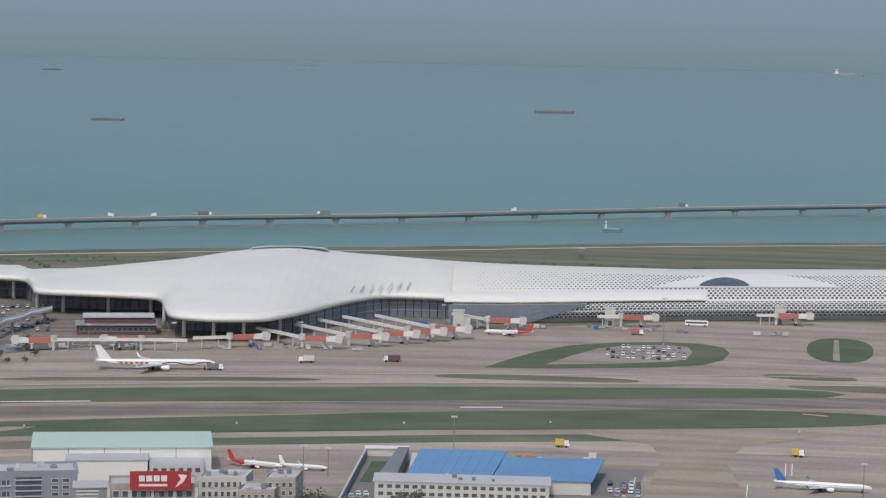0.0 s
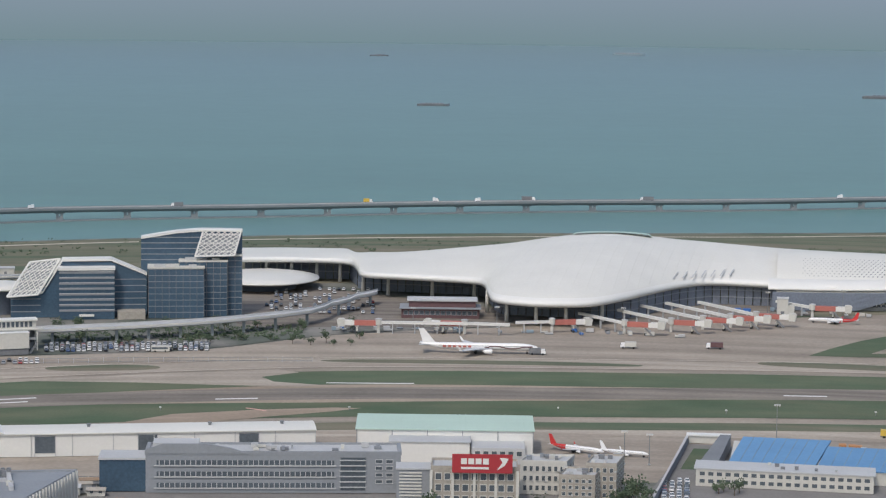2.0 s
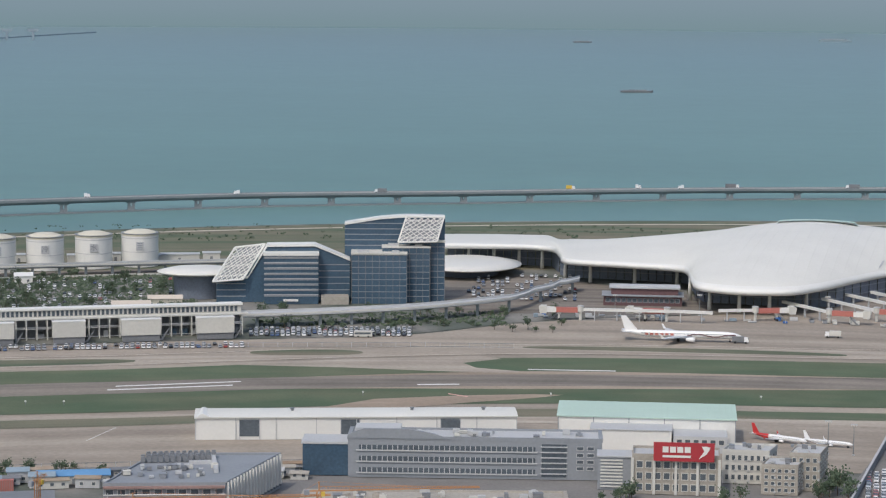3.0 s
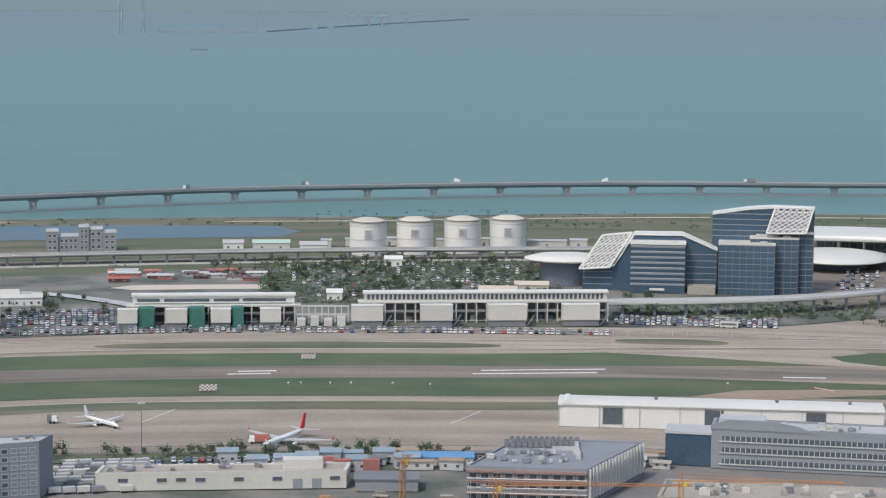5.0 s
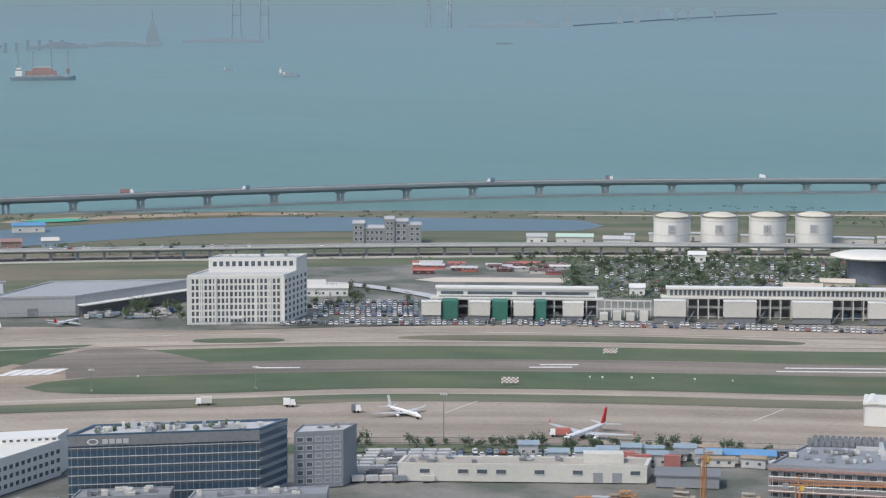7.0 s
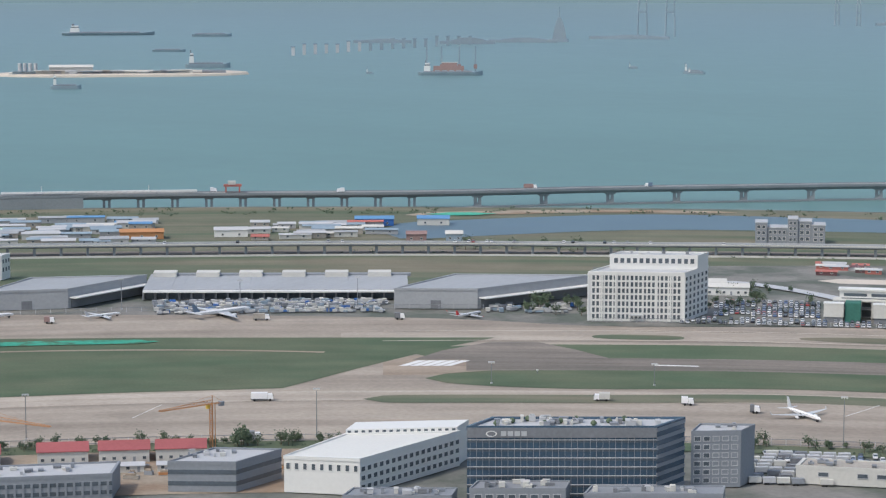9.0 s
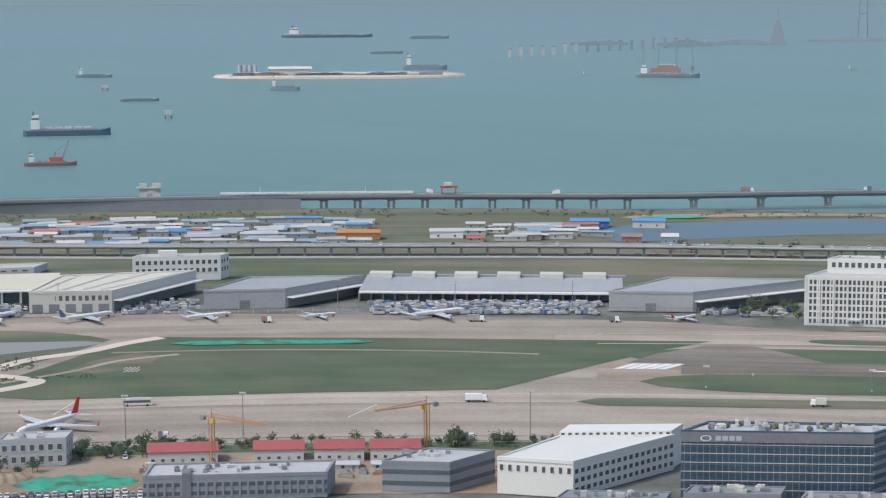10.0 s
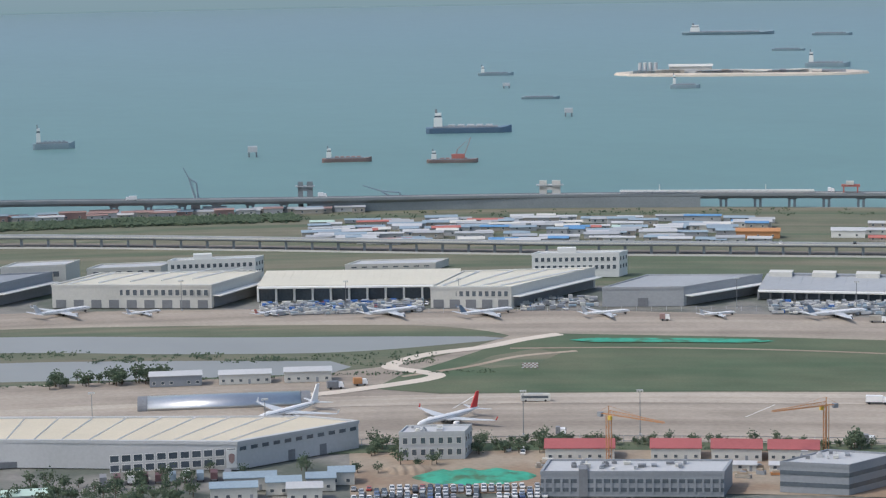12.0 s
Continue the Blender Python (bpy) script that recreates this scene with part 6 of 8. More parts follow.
bus(-44.0, 969, 0, 12, OFFWHITE, "white and black airport bus on the near taxiway")
bus(12.4, 1366, 0, 13, JETWHITE, "white airport bus beside the concourse")
bus(-8.0, 1182, 0, 9, OFFWHITE, "pale coach by the car park")
for k, (az, body, L) in enumerate(((-3.1, YELLOW, 9), (-0.5, JETWHITE, 6), (0.7, HULLGREY, 14), (3.5, HULLGREY, 14), (-1.5, JETWHITE, 4), (-7.6, HULLGREY, 12), (-14.5, JETWHITE, 5), (-20.9, NAVY, 7), (-18.1, HULLGREY, 7), (-26.7, NAVY, 7), (-29.5, HULLRED, 12), (-34, JETWHITE, 7), (-37, JETWHITE, 5), (-11, JETWHITE, 5), (12, HULLGREY, 10), (8, JETWHITE, 5), (-49, JETWHITE, 8), (-53.5, JETWHITE, 10))):
    lorry(az, ease(BRIDGE, az) - (3 if k % 2 else -3), (k % 2) * 180, max(4.5, L * 0.75), DARKGREY if body is HULLGREY else body, "lorry driving along the sea bridge", z=ease(DECKZ, az) + 0.2)


# ---- masts, boards and fences ----
def mast(az, d, h, lamps=True):
    root = thing("floodlight_mast", spot(az, d), "thin grey floodlight mast with a lamp head", "mast", "floodlight masts")
    part("pole", Mesh().cyl(0, 0, 0, h, 0.22, 0.12, n=8), STEEL, root)
    head = part("lamp_head", Mesh().box(-1.3, 1.3, -0.3, 0.3, h, h + 0.35), LIGHTGREY, root)
    for x in (-1.0, 0, 1.0):
        part("lamp", Mesh().box(x - 0.28, x + 0.28, -0.6, -0.2, h - 0.35, h + 0.1), OFFWHITE, head)
    part("foot", Mesh().cyl(0, 0, 0, 0.5, 0.5, n=8), LIGHTGREY, root)


for az, d, h in ((11.63, 1292, 25), (6.7, 985, 15), (3.1, 930, 13), (3.7, 930, 12), (16.45, 905, 18), (-22.0, 892, 19), (-34.6, 900, 18), (-30.4, 1000, 9), (-26.5, 1000, 9), (-44.3, 905, 17), (-54.6, 930, 16), (-50.5, 905, 16), (-41.5, 905, 17), (8.15, 1330, 15), (12.2, 1370, 14), (6.4, 1335, 12), (3.0, 1268, 11), (0.0, 1262, 11), (-2.0, 1255, 11), (-33.6, 1188, 16), (-36.4, 1186, 15), (-48.5, 1205, 14), (-52.4, 1215, 15), (-45.8, 1205, 14), (-39.2, 1195, 15)):
    mast(az, d, h)


def check_board(az, d, w, h):
    root = thing("marker_board", spot(az, d), "red and white chequered marker board on the grass", "marker board", "chequered marker boards")
    n, r = 8, 4
    for i in range(n):
        for j in range(r):
            part("panel", Mesh().box(-w / 2 + w * i / n, -w / 2 + w * (i + 1) / n - 0.02, 0, 0.3, 0.8 + h * j / r, 0.8 + h * (j + 1) / r - 0.02), HULLRED if (i + j) % 2 else MARKING, root)
    for x in (-w / 2 + 0.3, 0, w / 2 - 0.3):
        part("post", Mesh().box(x - 0.12, x + 0.12, 0.3, 0.5, 0, 0.8 + h), STEEL, root)


check_board(-20.41, 1006, 7.4, 2.6)
check_board(-18.02, 1078, 6.5, 2.2)
check_board(-44.12, 1036, 7, 2.2)
for a, d in ((-17.5, 1018), (-17.0, 1018), (-18.5, 1018), (-18.2, 1018), (-16.0, 1018), (-15.1, 1016), (5.5, 1040), (-8.0, 1030), (9.0, 1050), (-3.5, 1030), (-29.3, 1022), (14.9, 1050), (1.5, 1035)):
    rt = thing("runway_light", spot(a, d), "small white runway approach light on a post", "light", "runway lights")
    part("post", Mesh().cyl(0, 0, 0, 1.3, 0.12, n=6), STEEL, rt)
    part("head", Mesh().box(-0.4, 0.4, -0.2, 0.2, 1.3, 1.9), MARKING, rt)


def fence(a0, a1, d, h, label):
    root = thing("fence", spot((a0 + a1) / 2, d), label, "fence", "airport fences")
    n = int((a1 - a0) / 0.35)
    post = Mesh().box(-0.1, 0.1, -0.1, 0.1, 0, h).fixed("post", LIGHTGREY)
    for i in range(n + 1):
        part("post", post, None, root, m=root.matrix_basis.inverted() @ spot(a0 + (a1 - a0) * i / n, d))
    for z in (0.4, h - 0.3):
        part("rail", Mesh().rings([[P(a, d + y, z + q) for y, q in ((-0.08, 0), (-0.08, 0.2), (0.08, 0.2), (0.08, 0))] for a in [a0 + (a1 - a0) * i / n for i in range(n + 1)]]), STEEL, root, site=True)


fence(-58, -9, 892, 2.6, "grey steel perimeter fence by the near apron")
fence(-28, -4.4, 1152, 2.4, "grey steel perimeter fence by the taxiway")
fence(-49, -30.6, 1187, 2.4, "grey steel fence between freight yard and apron")

# dark asphalt bands paint in the shade beside the terminal and under its eaves
band("terminal_forecourt", -6.2, -0.2, [(-6.2, 1262), (-3, 1258), (-0.2, 1264)], [(-6.2, 1440), (-0.2, 1330)], -0.1, ASPHALT, "forecourt beside the terminal, coloured dark for its shade", "forecourt")
band("pier_forecourt", -0.2, 7.4, [(-0.2, 1268), (3, 1282), (5, 1312), (7.4, 1340)], [(-0.2, 1330), (7.4, 1390)], -0.1, ASPHALT, "dark strip standing in for shade below the terminal's eaves", "forecourt")
scrub("far_field_scrub", -18, 20, 1590, 1640, 260, 0.8, "low scattered bushes on the far field", 21)


# ---- hangars and offices on the near side ----
def green_hangar():
    az, d = -1.2, 938
    root = thing("green_roofed_hangar", spot(az, d), "white hangar with a pale green sheet roof", "hangar")
    w = width(-3.31, 0.92, d) / 2
    part("wall", Mesh().box(-w, w, 0, 25, 0, 10.4), WHITE, root)
    part("roof", Mesh().along([(-0.6, 10.3), (-0.6, 10.7), (12, 11.5), (25.6, 11.7), (25.6, 10.3)], -w - 0.6, w + 0.6), GREENROOF, root, "pale green ribbed sheet roof")
    for i in range(30):
        x = -w + 2 * w * (i + 0.5) / 30
        part("roof_rib", Mesh().along([(-0.6, 10.7), (-0.6, 10.82), (12, 11.65), (25.6, 11.83), (25.6, 11.7), (12, 11.5)], x - 0.09, x + 0.09), GREENROOF, root)
    part("annex", Mesh().box(-w * 0.62, w * 0.28, -12, 0, 0, 7.8), WHITE, root)
    part("annex_roof", Mesh().box(-w * 0.63, w * 0.29, -12.4, 0, 7.8, 8.2), LIGHTGREY, root)
    part("side_store", Mesh().box(w * 0.3, w * 0.9, -14, 0, 0, 6.4), LIGHTGREY, root)
    windows(root, (w * 0.32, -14), (w * 0.88, -14), 2.5, 6, 1, 6, 0.6, 0.5, OFFWHITE)
    for i in range(6):
        part("downpipe", Mesh().box(-w + 2 * w * i / 5 - 0.15, -w + 2 * w * i / 5 + 0.15, -0.3, 0, 0, 10.5), GREY, root)


def white_hangar():
    az, d = -8.15, 940
    root = thing("white_hangar", spot(az, d, 0, 1.5), "long white hangar with three dark doors", "hangar")
    w = width(-12.0, -4.29, d) / 2
    part("wall", Mesh().box(-w, w, 0, 14, 0, 8.9), WHITE, root)
    part("roof", Mesh().along([(-0.8, 8.8), (-0.8, 9.2), (4, 9.9), (10, 10.1), (14.6, 9.8), (14.6, 8.8)], -w - 0.4, w + 0.4), ROOFWHITE, root, "curved white roof")
    part("hood", Mesh().across([(-w - 0.4, 8.6), (-w + 6, 9.3), (-w + 3.2, 10.6), (-w + 2.4, 10.6)], -0.9, 13), WHITE, root)
    for a0, a1 in ((-10.95, -10.48), (-8.52, -8.08), (-6.12, -5.66)):
        x0, x1 = radians(a0 - az) * d, radians(a1 - az) * d
        dr = part("hangar_door", Mesh().box(x0, x1, -0.2, 0.2, 1.4, 8.0), GLASSDARK, root, "dark tall hangar door")
        part("frame", Mesh().box(x0 - 0.3, x1 + 0.3, -0.3, 0, 8.0, 8.4).box(x0 - 0.3, x0, -0.3, 0, 0, 8).box(x1, x1 + 0.3, -0.3, 0, 0, 8), LIGHTGREY, dr)
    for i in range(9):
        x = -w + 2 * w * i / 8
        part("downpipe", Mesh().box(x - 0.15, x + 0.15, -0.35, 0, 0, 9.1), LIGHTGREY, root)
    for x in (-w * 0.4, w * 0.35, w * 0.8):
        part("roof_vent", Mesh().cyl(x, 8, 9.9, 10.9, 0.6, n=10).cyl(x, 8, 10.9, 11.2, 0.9, n=10), STEEL, root)


def grey_office():
    az, d = -5.3, 872
    root = thing("grey_office", spot(az, d, 0, -1.0), "long grey office building with ribbon windows", "building")
    x = lambda a: radians(a - az) * d
    x0, x1 = x(-8.36), x(-2.25)
    shell(root, [(x0, 0), (x1, 0), (x1, 16), (x0, 16)], 14.6, GREY, LIGHTGREY, 0.9)
    part("gable_parapet", Mesh().across([(x0, 14.6), (x(-5.9), 14.6), (x(-6.3), 16.6), (x(-6.9), 18.2), (x0 + 6, 18.2), (x0, 16)], -0.3, 0.6), GREY, root)
    for z in (2.0, 6.2, 10.4):
        strips(root, (x0 + 4, 0), (x(-3.85), 0), [z], 1.7, GLASSDARK, 0.12, "ribbon_window")
        n = 34
        me = Mesh().box(-0.14, 0.14, -0.3, 0, 0, 1.7).fixed("mullion", LIGHTGREY)
        for i in range(n):
            part("mullion", me, None, root, m=Matrix.Translation((x0 + 4 + (x(-3.85) - x0 - 4) * (i + 0.5) / n, 0, z)))
        strips(root, (x0 + 3, 0), (x(-3.8), 0), [z - 0.5], 0.4, LIGHTGREY, 0.5, "sun_shade")
    part("stair_glazing", Mesh().box(x(-3.7), x(-3.1), -0.2, 0.2, 1, 13.2), GLASSDARK, root)
    for k in range(6):
        part("stair_louvre", Mesh().box(x(-3.72), x(-3.08), -0.5, 0, 2 + k * 2, 2.4 + k * 2), LIGHTGREY, root)
    windows(root, (x(-2.9), 0), (x(-2.4), 0), 3, 13, 4, 2, 0.6, 0.45, LIGHTGREY)
    lw = part("low_wing", Mesh().box(x(-9.47), x0 - 0.1, 2, 15, 0, 11.8), GLASSBLUE, root, "glazed lower wing")
    part("wing_roof", Mesh().box(x(-9.5), x0 - 0.1, 1.6, 15.4, 11.8, 12.6), LIGHTGREY, lw)
    rooftop(root, x0 + 14, x1 - 4, 3, 13, 14.8, 16, 21, 3.2)
    part("plant_screen", Mesh().box(x(-8.2), x(-7.1), 3, 12, 14.6, 17.8), LIGHTGREY, root)


def sign_building():
    az, d = -0.48, 853
    root = thing("sign_building", spot(az, d), "pale office building with a red rooftop signboard", "building")
    w = width(-1.52, 0.56, d) / 2
    shell(root, [(-w, 0), (w, 0), (w, 14), (-w, 14)], 13.6, BEIGE, LIGHTGREY, 1.0)
    windows(root, (-w + 1, 0), (w - 1, 0), 0.5, 12.8, 3, 9, 0.62, 0.55, OFFWHITE)
    pil = Mesh().box(-0.5, 0.5, -0.9, 0, 0, 13).fixed("pilaster", OFFWHITE)
    for i in range(5):
        part("pilaster", pil, None, root, m=Matrix.Translation((-w + 2 * w * i / 4, 0, 0)))
    s0, s1 = radians(-1.02 - az) * d, radians(0.43 - az) * d
    sg = part("signboard", Mesh().box(s0, s1, -2.2, -1.7, 12.6, 19.4), REDSIGN, root, "red signboard with pale lettering")
    for k in range(4):
        part("sign_bar", Mesh().box(s0 + 3.2 + k * 2.6, s0 + 5.3 + k * 2.6, -2.35, -2.15, 15.8, 17.9), WHITE, sg)
    part("sign_bar", Mesh().box(s0 + 3.2, s0 + 13.2, -2.35, -2.15, 14.0, 14.8), WHITE, sg)
    part("sign_emblem", Mesh().across([(s1 - 5.6, 13.6), (s1 - 2.8, 15.4), (s1 - 1.4, 17.9), (s1 - 2.6, 18.2), (s1 - 4.6, 18.2), (s1 - 3.6, 16.6)], -2.35, -2.15), WHITE, sg)
    for x in (s0 + 1, s0 + 7, s0 + 14, s1 - 1):
        part("sign_brace", Mesh().rod((x, -1.7, 13), (x, 2.5, 13.6), 0.15).rod((x, -1.7, 18.8), (x, 3, 13.6), 0.15), STEEL, root)
    lt = thing("louvred_annex", spot(-1.95, 858), "dark louvred stair annex beside the sign building", "building")
    part("wall", Mesh().box(-6, 6, 0, 10, 0, 12), GREY, lt)
    for k in range(9):
        part("louvre", Mesh().box(-5, 3, -0.4, 0, 1 + k * 1.2, 1.5 + k * 1.2), OFFWHITE, lt)
    part("roof", Mesh().box(-6.3, 6.3, -0.5, 10.3, 12, 12.5), LIGHTGREY, lt)


def block_of_flats(name, az, d, w, dep, h, wall, rows, cols, label, seed, step=0):
    root = thing(name, spot(az, d), label, "building")
    shell(root, [(0, 0), (w, 0), (w + 3, dep), (3, dep)], h, wall, LIGHTGREY)
    windows(root, (0.6, 0), (w - 0.6, 0), 0.6, h - 0.4, rows, cols, 0.5, 0.5, OFFWHITE)
    windows(root, (w, 0), (w + 3, dep), 0.6, h - 0.4, rows, max(2, int(dep / 4)), 0.4, 0.45, OFFWHITE)
    rooftop(root, 0.5, w - 1, 1, dep - 1, h + 0.1, 7, seed, 2.4)
    for r in range(rows):
        for c in range(1, cols, 2):
            xx = w * (c + 0.5) / cols
            part("air_conditioner", Mesh().box(xx + 0.6, xx + 1.3, -0.5, 0, h / rows * r + 0.7, h / rows * r + 1.3), LIGHTGREY, root)
    return root


green_hangar()
white_hangar()
grey_office()
sign_building()
block_of_flats("white_office", 0.62, 874, 17, 12, 11.8, OFFWHITE, 3, 7, "white three-storey office with dark square windows", 3)
block_of_flats("flats", 1.55, 858, 13, 14, 10.4, BEIGE, 4, 5, "worn beige block of flats with balconies", 4)
block_of_flats("flats", 2.2, 866, 11, 16, 13.2, BEIGE, 4, 4, "worn beige stepped block of flats", 5)


def blue_store():
    root = thing("blue_roofed_store", spot(7.8, 905), "white two-storey store under bright blue sheet roofs", "building")
    x = lambda a, d=905: radians(a - 7.8) * d
    for x0, x1, y0, y1, sk in ((x(5.55), x(7.62), 8, 54, 2), (x(7.66), x(10.05), 4, 42, 2)):
        part("roof", Mesh().add([(x0, y0, 5.6), (x1, y0, 5.6), (x1 + sk + 4, y1, 6.6), (x0 + sk + 2, y1, 6.6), (x0, y0, 5.1), (x1, y0, 5.1), (x1 + sk + 4, y1, 6.1), (x0 + sk + 2, y1, 6.1)], [(0, 1, 2, 3), (7, 6, 5, 4), (0, 4, 5, 1), (1, 5, 6, 2), (2, 6, 7, 3), (3, 7, 4, 0)]), BLUEROOF, root, "bright blue sheet roof")
        for i in range(1, 8):
            t = i / 8
            part("roof_seam", Mesh().rod((x0 + (x1 - x0) * t, y0, 5.65), (x0 + sk + 2 + (x1 + 2 - x0) * t, y1, 6.65), 0.14, n=4), BLUEGREY, root)
        part("shed_wall", Mesh().box(x0 + 0.5, x1 - 0.5, y0 + 0.5, y1 - 1, 0, 5.0), OFFWHITE, root)
    part("front_wall", Mesh().box(x(4.85), x(9.0), -10, 4, 0, 6.4), OFFWHITE, root)
    part("front_roof", Mesh().box(x(4.8), x(9.05), -10.4, 4.4, 6.4, 6.9), LIGHTGREY, root)
    windows(root, (x(4.9), -10), (x(8.95), -10), 0.6, 6.2, 2, 20, 0.6, 0.5, OFFWHITE)
    rooftop(root, x(5.0), x(8.8), -8, 2, 6.9, 6, 8, 2.0)
    dk = thing("flat_roofed_shed", spot(5.15, 905), "narrow dark flat-roofed shed beside the blue-roofed store", "building")
    part("wall", Mesh().add([(-5, 0, 0), (2, 0, 0), (8, 62, 0), (4, 62, 0), (-5, 0, 5), (2, 0, 5), (8, 62, 5), (4, 62, 5)], [(3, 2, 1, 0), (4, 5, 6, 7), (0, 1, 5, 4), (1, 2, 6, 5), (2, 3, 7, 6), (3, 0, 4, 7)]), GREY, dk)
    part("roof", Mesh().add([(-5.3, -0.3, 5), (2.2, -0.3, 5), (8.2, 62.3, 5), (3.8, 62.3, 5), (-5.3, -0.3, 5.5), (2.2, -0.3, 5.5), (8.2, 62.3, 5.5), (3.8, 62.3, 5.5)], [(3, 2, 1, 0), (4, 5, 6, 7), (0, 1, 5, 4), (1, 2, 6, 5), (2, 3, 7, 6), (3, 0, 4, 7)]), DARKGREY, dk)
    gt = thing("gatehouse", spot(5.1, 975), "small white flat-roofed gatehouse by the apron fence", "building")
    part("wall", Mesh().box(-8, 8, 0, 4, 0, 3), OFFWHITE, gt)
    part("roof", Mesh().box(-9, 9, -0.5, 4.5, 3, 3.5), WHITE, gt)
    patch("lawn", [(4.45, 925), (5.0, 925), (5.2, 965), (4.75, 965)], -0.1, GRASS, "small green lawn beside the wall", "grass")


blue_store()
ld = random.Random(31)
for k in range(16):
    rt = thing("freight_pallet", spot(8.2 + ld.uniform(0, 1.9), ld.uniform(958, 982)), "stacked cargo pallet under a tarpaulin on the yard", "pallet", "cargo pallets")
    s = ld.uniform(0.9, 1.6)
    part("load", Mesh().box(-s, s, -s, s, 0.25, s * 1.3), ld.choice([YELLOW, ORANGE, OFFWHITE, BEIGE, GREY]), rt)
    part("skid", Mesh().box(-s - 0.1, s + 0.1, -s, s, 0, 0.25), DARKGREY, rt)


def glass_headquarters():
    az, d = -30.98, 802
    root = thing("glass_headquarters", spot(az, d, 0, 1.0), "dark blue glass office building with thin pale floor bands", "building")
    W0, h = 64.0, 24.0
    shell(root, [(0, 0), (W0, 0), (W0 + 11, 15), (9, 15)], h, GLASSBLUE, LIGHTGREY, 1.0)
    strips(root, (0, 0), (W0, 0), [1.5 + 3.1 * i for i in range(7)], 0.22, LIGHTGREY, 0.35, "floor_band")
    strips(root, (0, 0), (W0, 0), [0.7 + 3.1 * i for i in range(7)], 0.5, GLASSDARK, 0.15, "spandrel")
    strips(root, (W0, 0), (W0 + 11, 15), [1.2 + 3.1 * i for i in range(8)], 1.3, GREY, 0.3, "floor_band")
    me = Mesh().box(-0.07, 0.07, -0.22, 0, 0, 21).fixed("mullion", GREY)
    for i in range(30):
        part("mullion", me, None, root, m=Matrix.Translation((W0 * (i + 0.5) / 30, 0, 0.5)))
    hd = part("fascia", Mesh().box(0, W0, -0.4, 0, 21.0, 24.4), DARKGREY, root, "dark fascia with pale emblem and bars")
    part("emblem", Mesh().rings([[(8.2 + r * math.cos(t), -0.55, 22.4 + r * 0.55 * math.sin(t)) for t in [2 * math.pi * i / 20 for i in range(20)]] for r in (1.9, 1.4)], caps=False), WHITE, hd)
    for k in range(4):
        part("sign_bar", Mesh().box(11.4 + 2.3 * k, 13.2 + 2.3 * k, -0.6, -0.4, 21.6, 23.2), LIGHTGREY, hd)
    rooftop(root, 9, 66, 3, 13, h + 0.1, 34, 17, 3.4)
    for k in range(9):
        part("roof_shrub", Mesh().rings([[(10 + 5.5 * k + rr * math.cos(t), 5 + (k % 3) * 3.5 + rr * math.sin(t), h + z) for t in [2 * math.pi * i / 7 for i in range(7)]] for rr, z in ((0.5, 0.1), (1.2, 0.8), (0.9, 1.5), (0.2, 2.0))]), LEAF, root)
    sd = thing("grey_annex", spot(-25.6, 822), "grey concrete annex with rows of dark windows", "building")
    shell(sd, [(0, 0), (17, 3), (22, 14), (3, 13)], 19.2, GREY, LIGHTGREY, 0.8)
    windows(sd, (0.5, 0.1), (16.5, 3), 1, 18.6, 6, 5, 0.6, 0.5, LIGHTGREY)
    rooftop(sd, 4, 17, 5, 12, 19.4, 6, 9, 2.5)


glass_headquarters()


def angled(name, corners, h, wall, roof, label, category="building"):
    """A building whose roof corners are given by heading and distance, first the near edge from left to right."""
    a, d = corners[0]
    root = thing(name, spot(a, d), label, category)
    inv = root.matrix_basis.inverted()
    pts = [tuple((inv @ P(*c)).xy) for c in corners]
    shell(root, pts, h, wall, roof, 0.7)
    return root, pts


wr, wp = angled("white_works", [(-35.39, 812), (-33.56, 806), (-31.15, 850), (-33.9, 846)], 12.2, WHITE, ROOFWHITE, "white works building with rows of windows along its side")
windows(wr, wp[0], wp[1], 7.5, 11, 1, 9, 0.4, 0.6, WHITE)
windows(wr, wp[1], wp[2], 1.0, 10.5, 3, 17, 0.62, 0.5, WHITE)
part("back_tier", Mesh().prism([wp[3], (wp[2][0] - 1, wp[2][1]), (wp[2][0] + 4, wp[2][1] + 12), (wp[3][0] + 4, wp[3][1] + 12)], 0, 14.2), WHITE, wr)
windows(wr, wp[3], (wp[2][0] - 1, wp[2][1]), 12.4, 14.0, 1, 16, 0.5, 0.7, WHITE)
gw, gp = angled("grey_works", [(-38.17, 816), (-36.54, 813), (-35.45, 832), (-37.06, 836)], 10.0, GREY, LIGHTGREY, "grey panelled works block with dark window bands")
for p, q in ((gp[0], gp[1]), (gp[1], gp[2])):
    strips(gw, p, q, [2.2, 6.2], 1.5, GLASSDARK, 0.12, "ribbon_window")
rooftop(gw, 6, 26, 6, 18, 10.1, 9, 12, 2.2)
lw_, lp = angled("low_grey_offices", [(-43.9, 808), (-39.5, 808), (-39.3, 826), (-43.7, 826)], 8.2, GREY, LIGHTGREY, "long low grey offices with dark ribbon windows")
strips(lw_, lp[0], lp[1], [1.8, 4.8], 1.3, GLASSDARK, 0.12, "ribbon_window")
for k in range(22):
    t = (k + 0.5) / 22
    part("mullion", Mesh().box(-0.4, 0.4, -0.3, 0, 1.5, 6.3), GREY, lw_, m=Matrix.Translation((lp[0][0] + (lp[1][0] - lp[0][0]) * t, lp[0][1] + (lp[1][1] - lp[0][1]) * t, 0)))
part("stair_tower", Mesh().box(13, 16, -1, 6, 0, 9.6), DARKGREY, lw_)
rooftop(lw_, 4, 56, 3, 14, 8.3, 20, 13, 2.6)


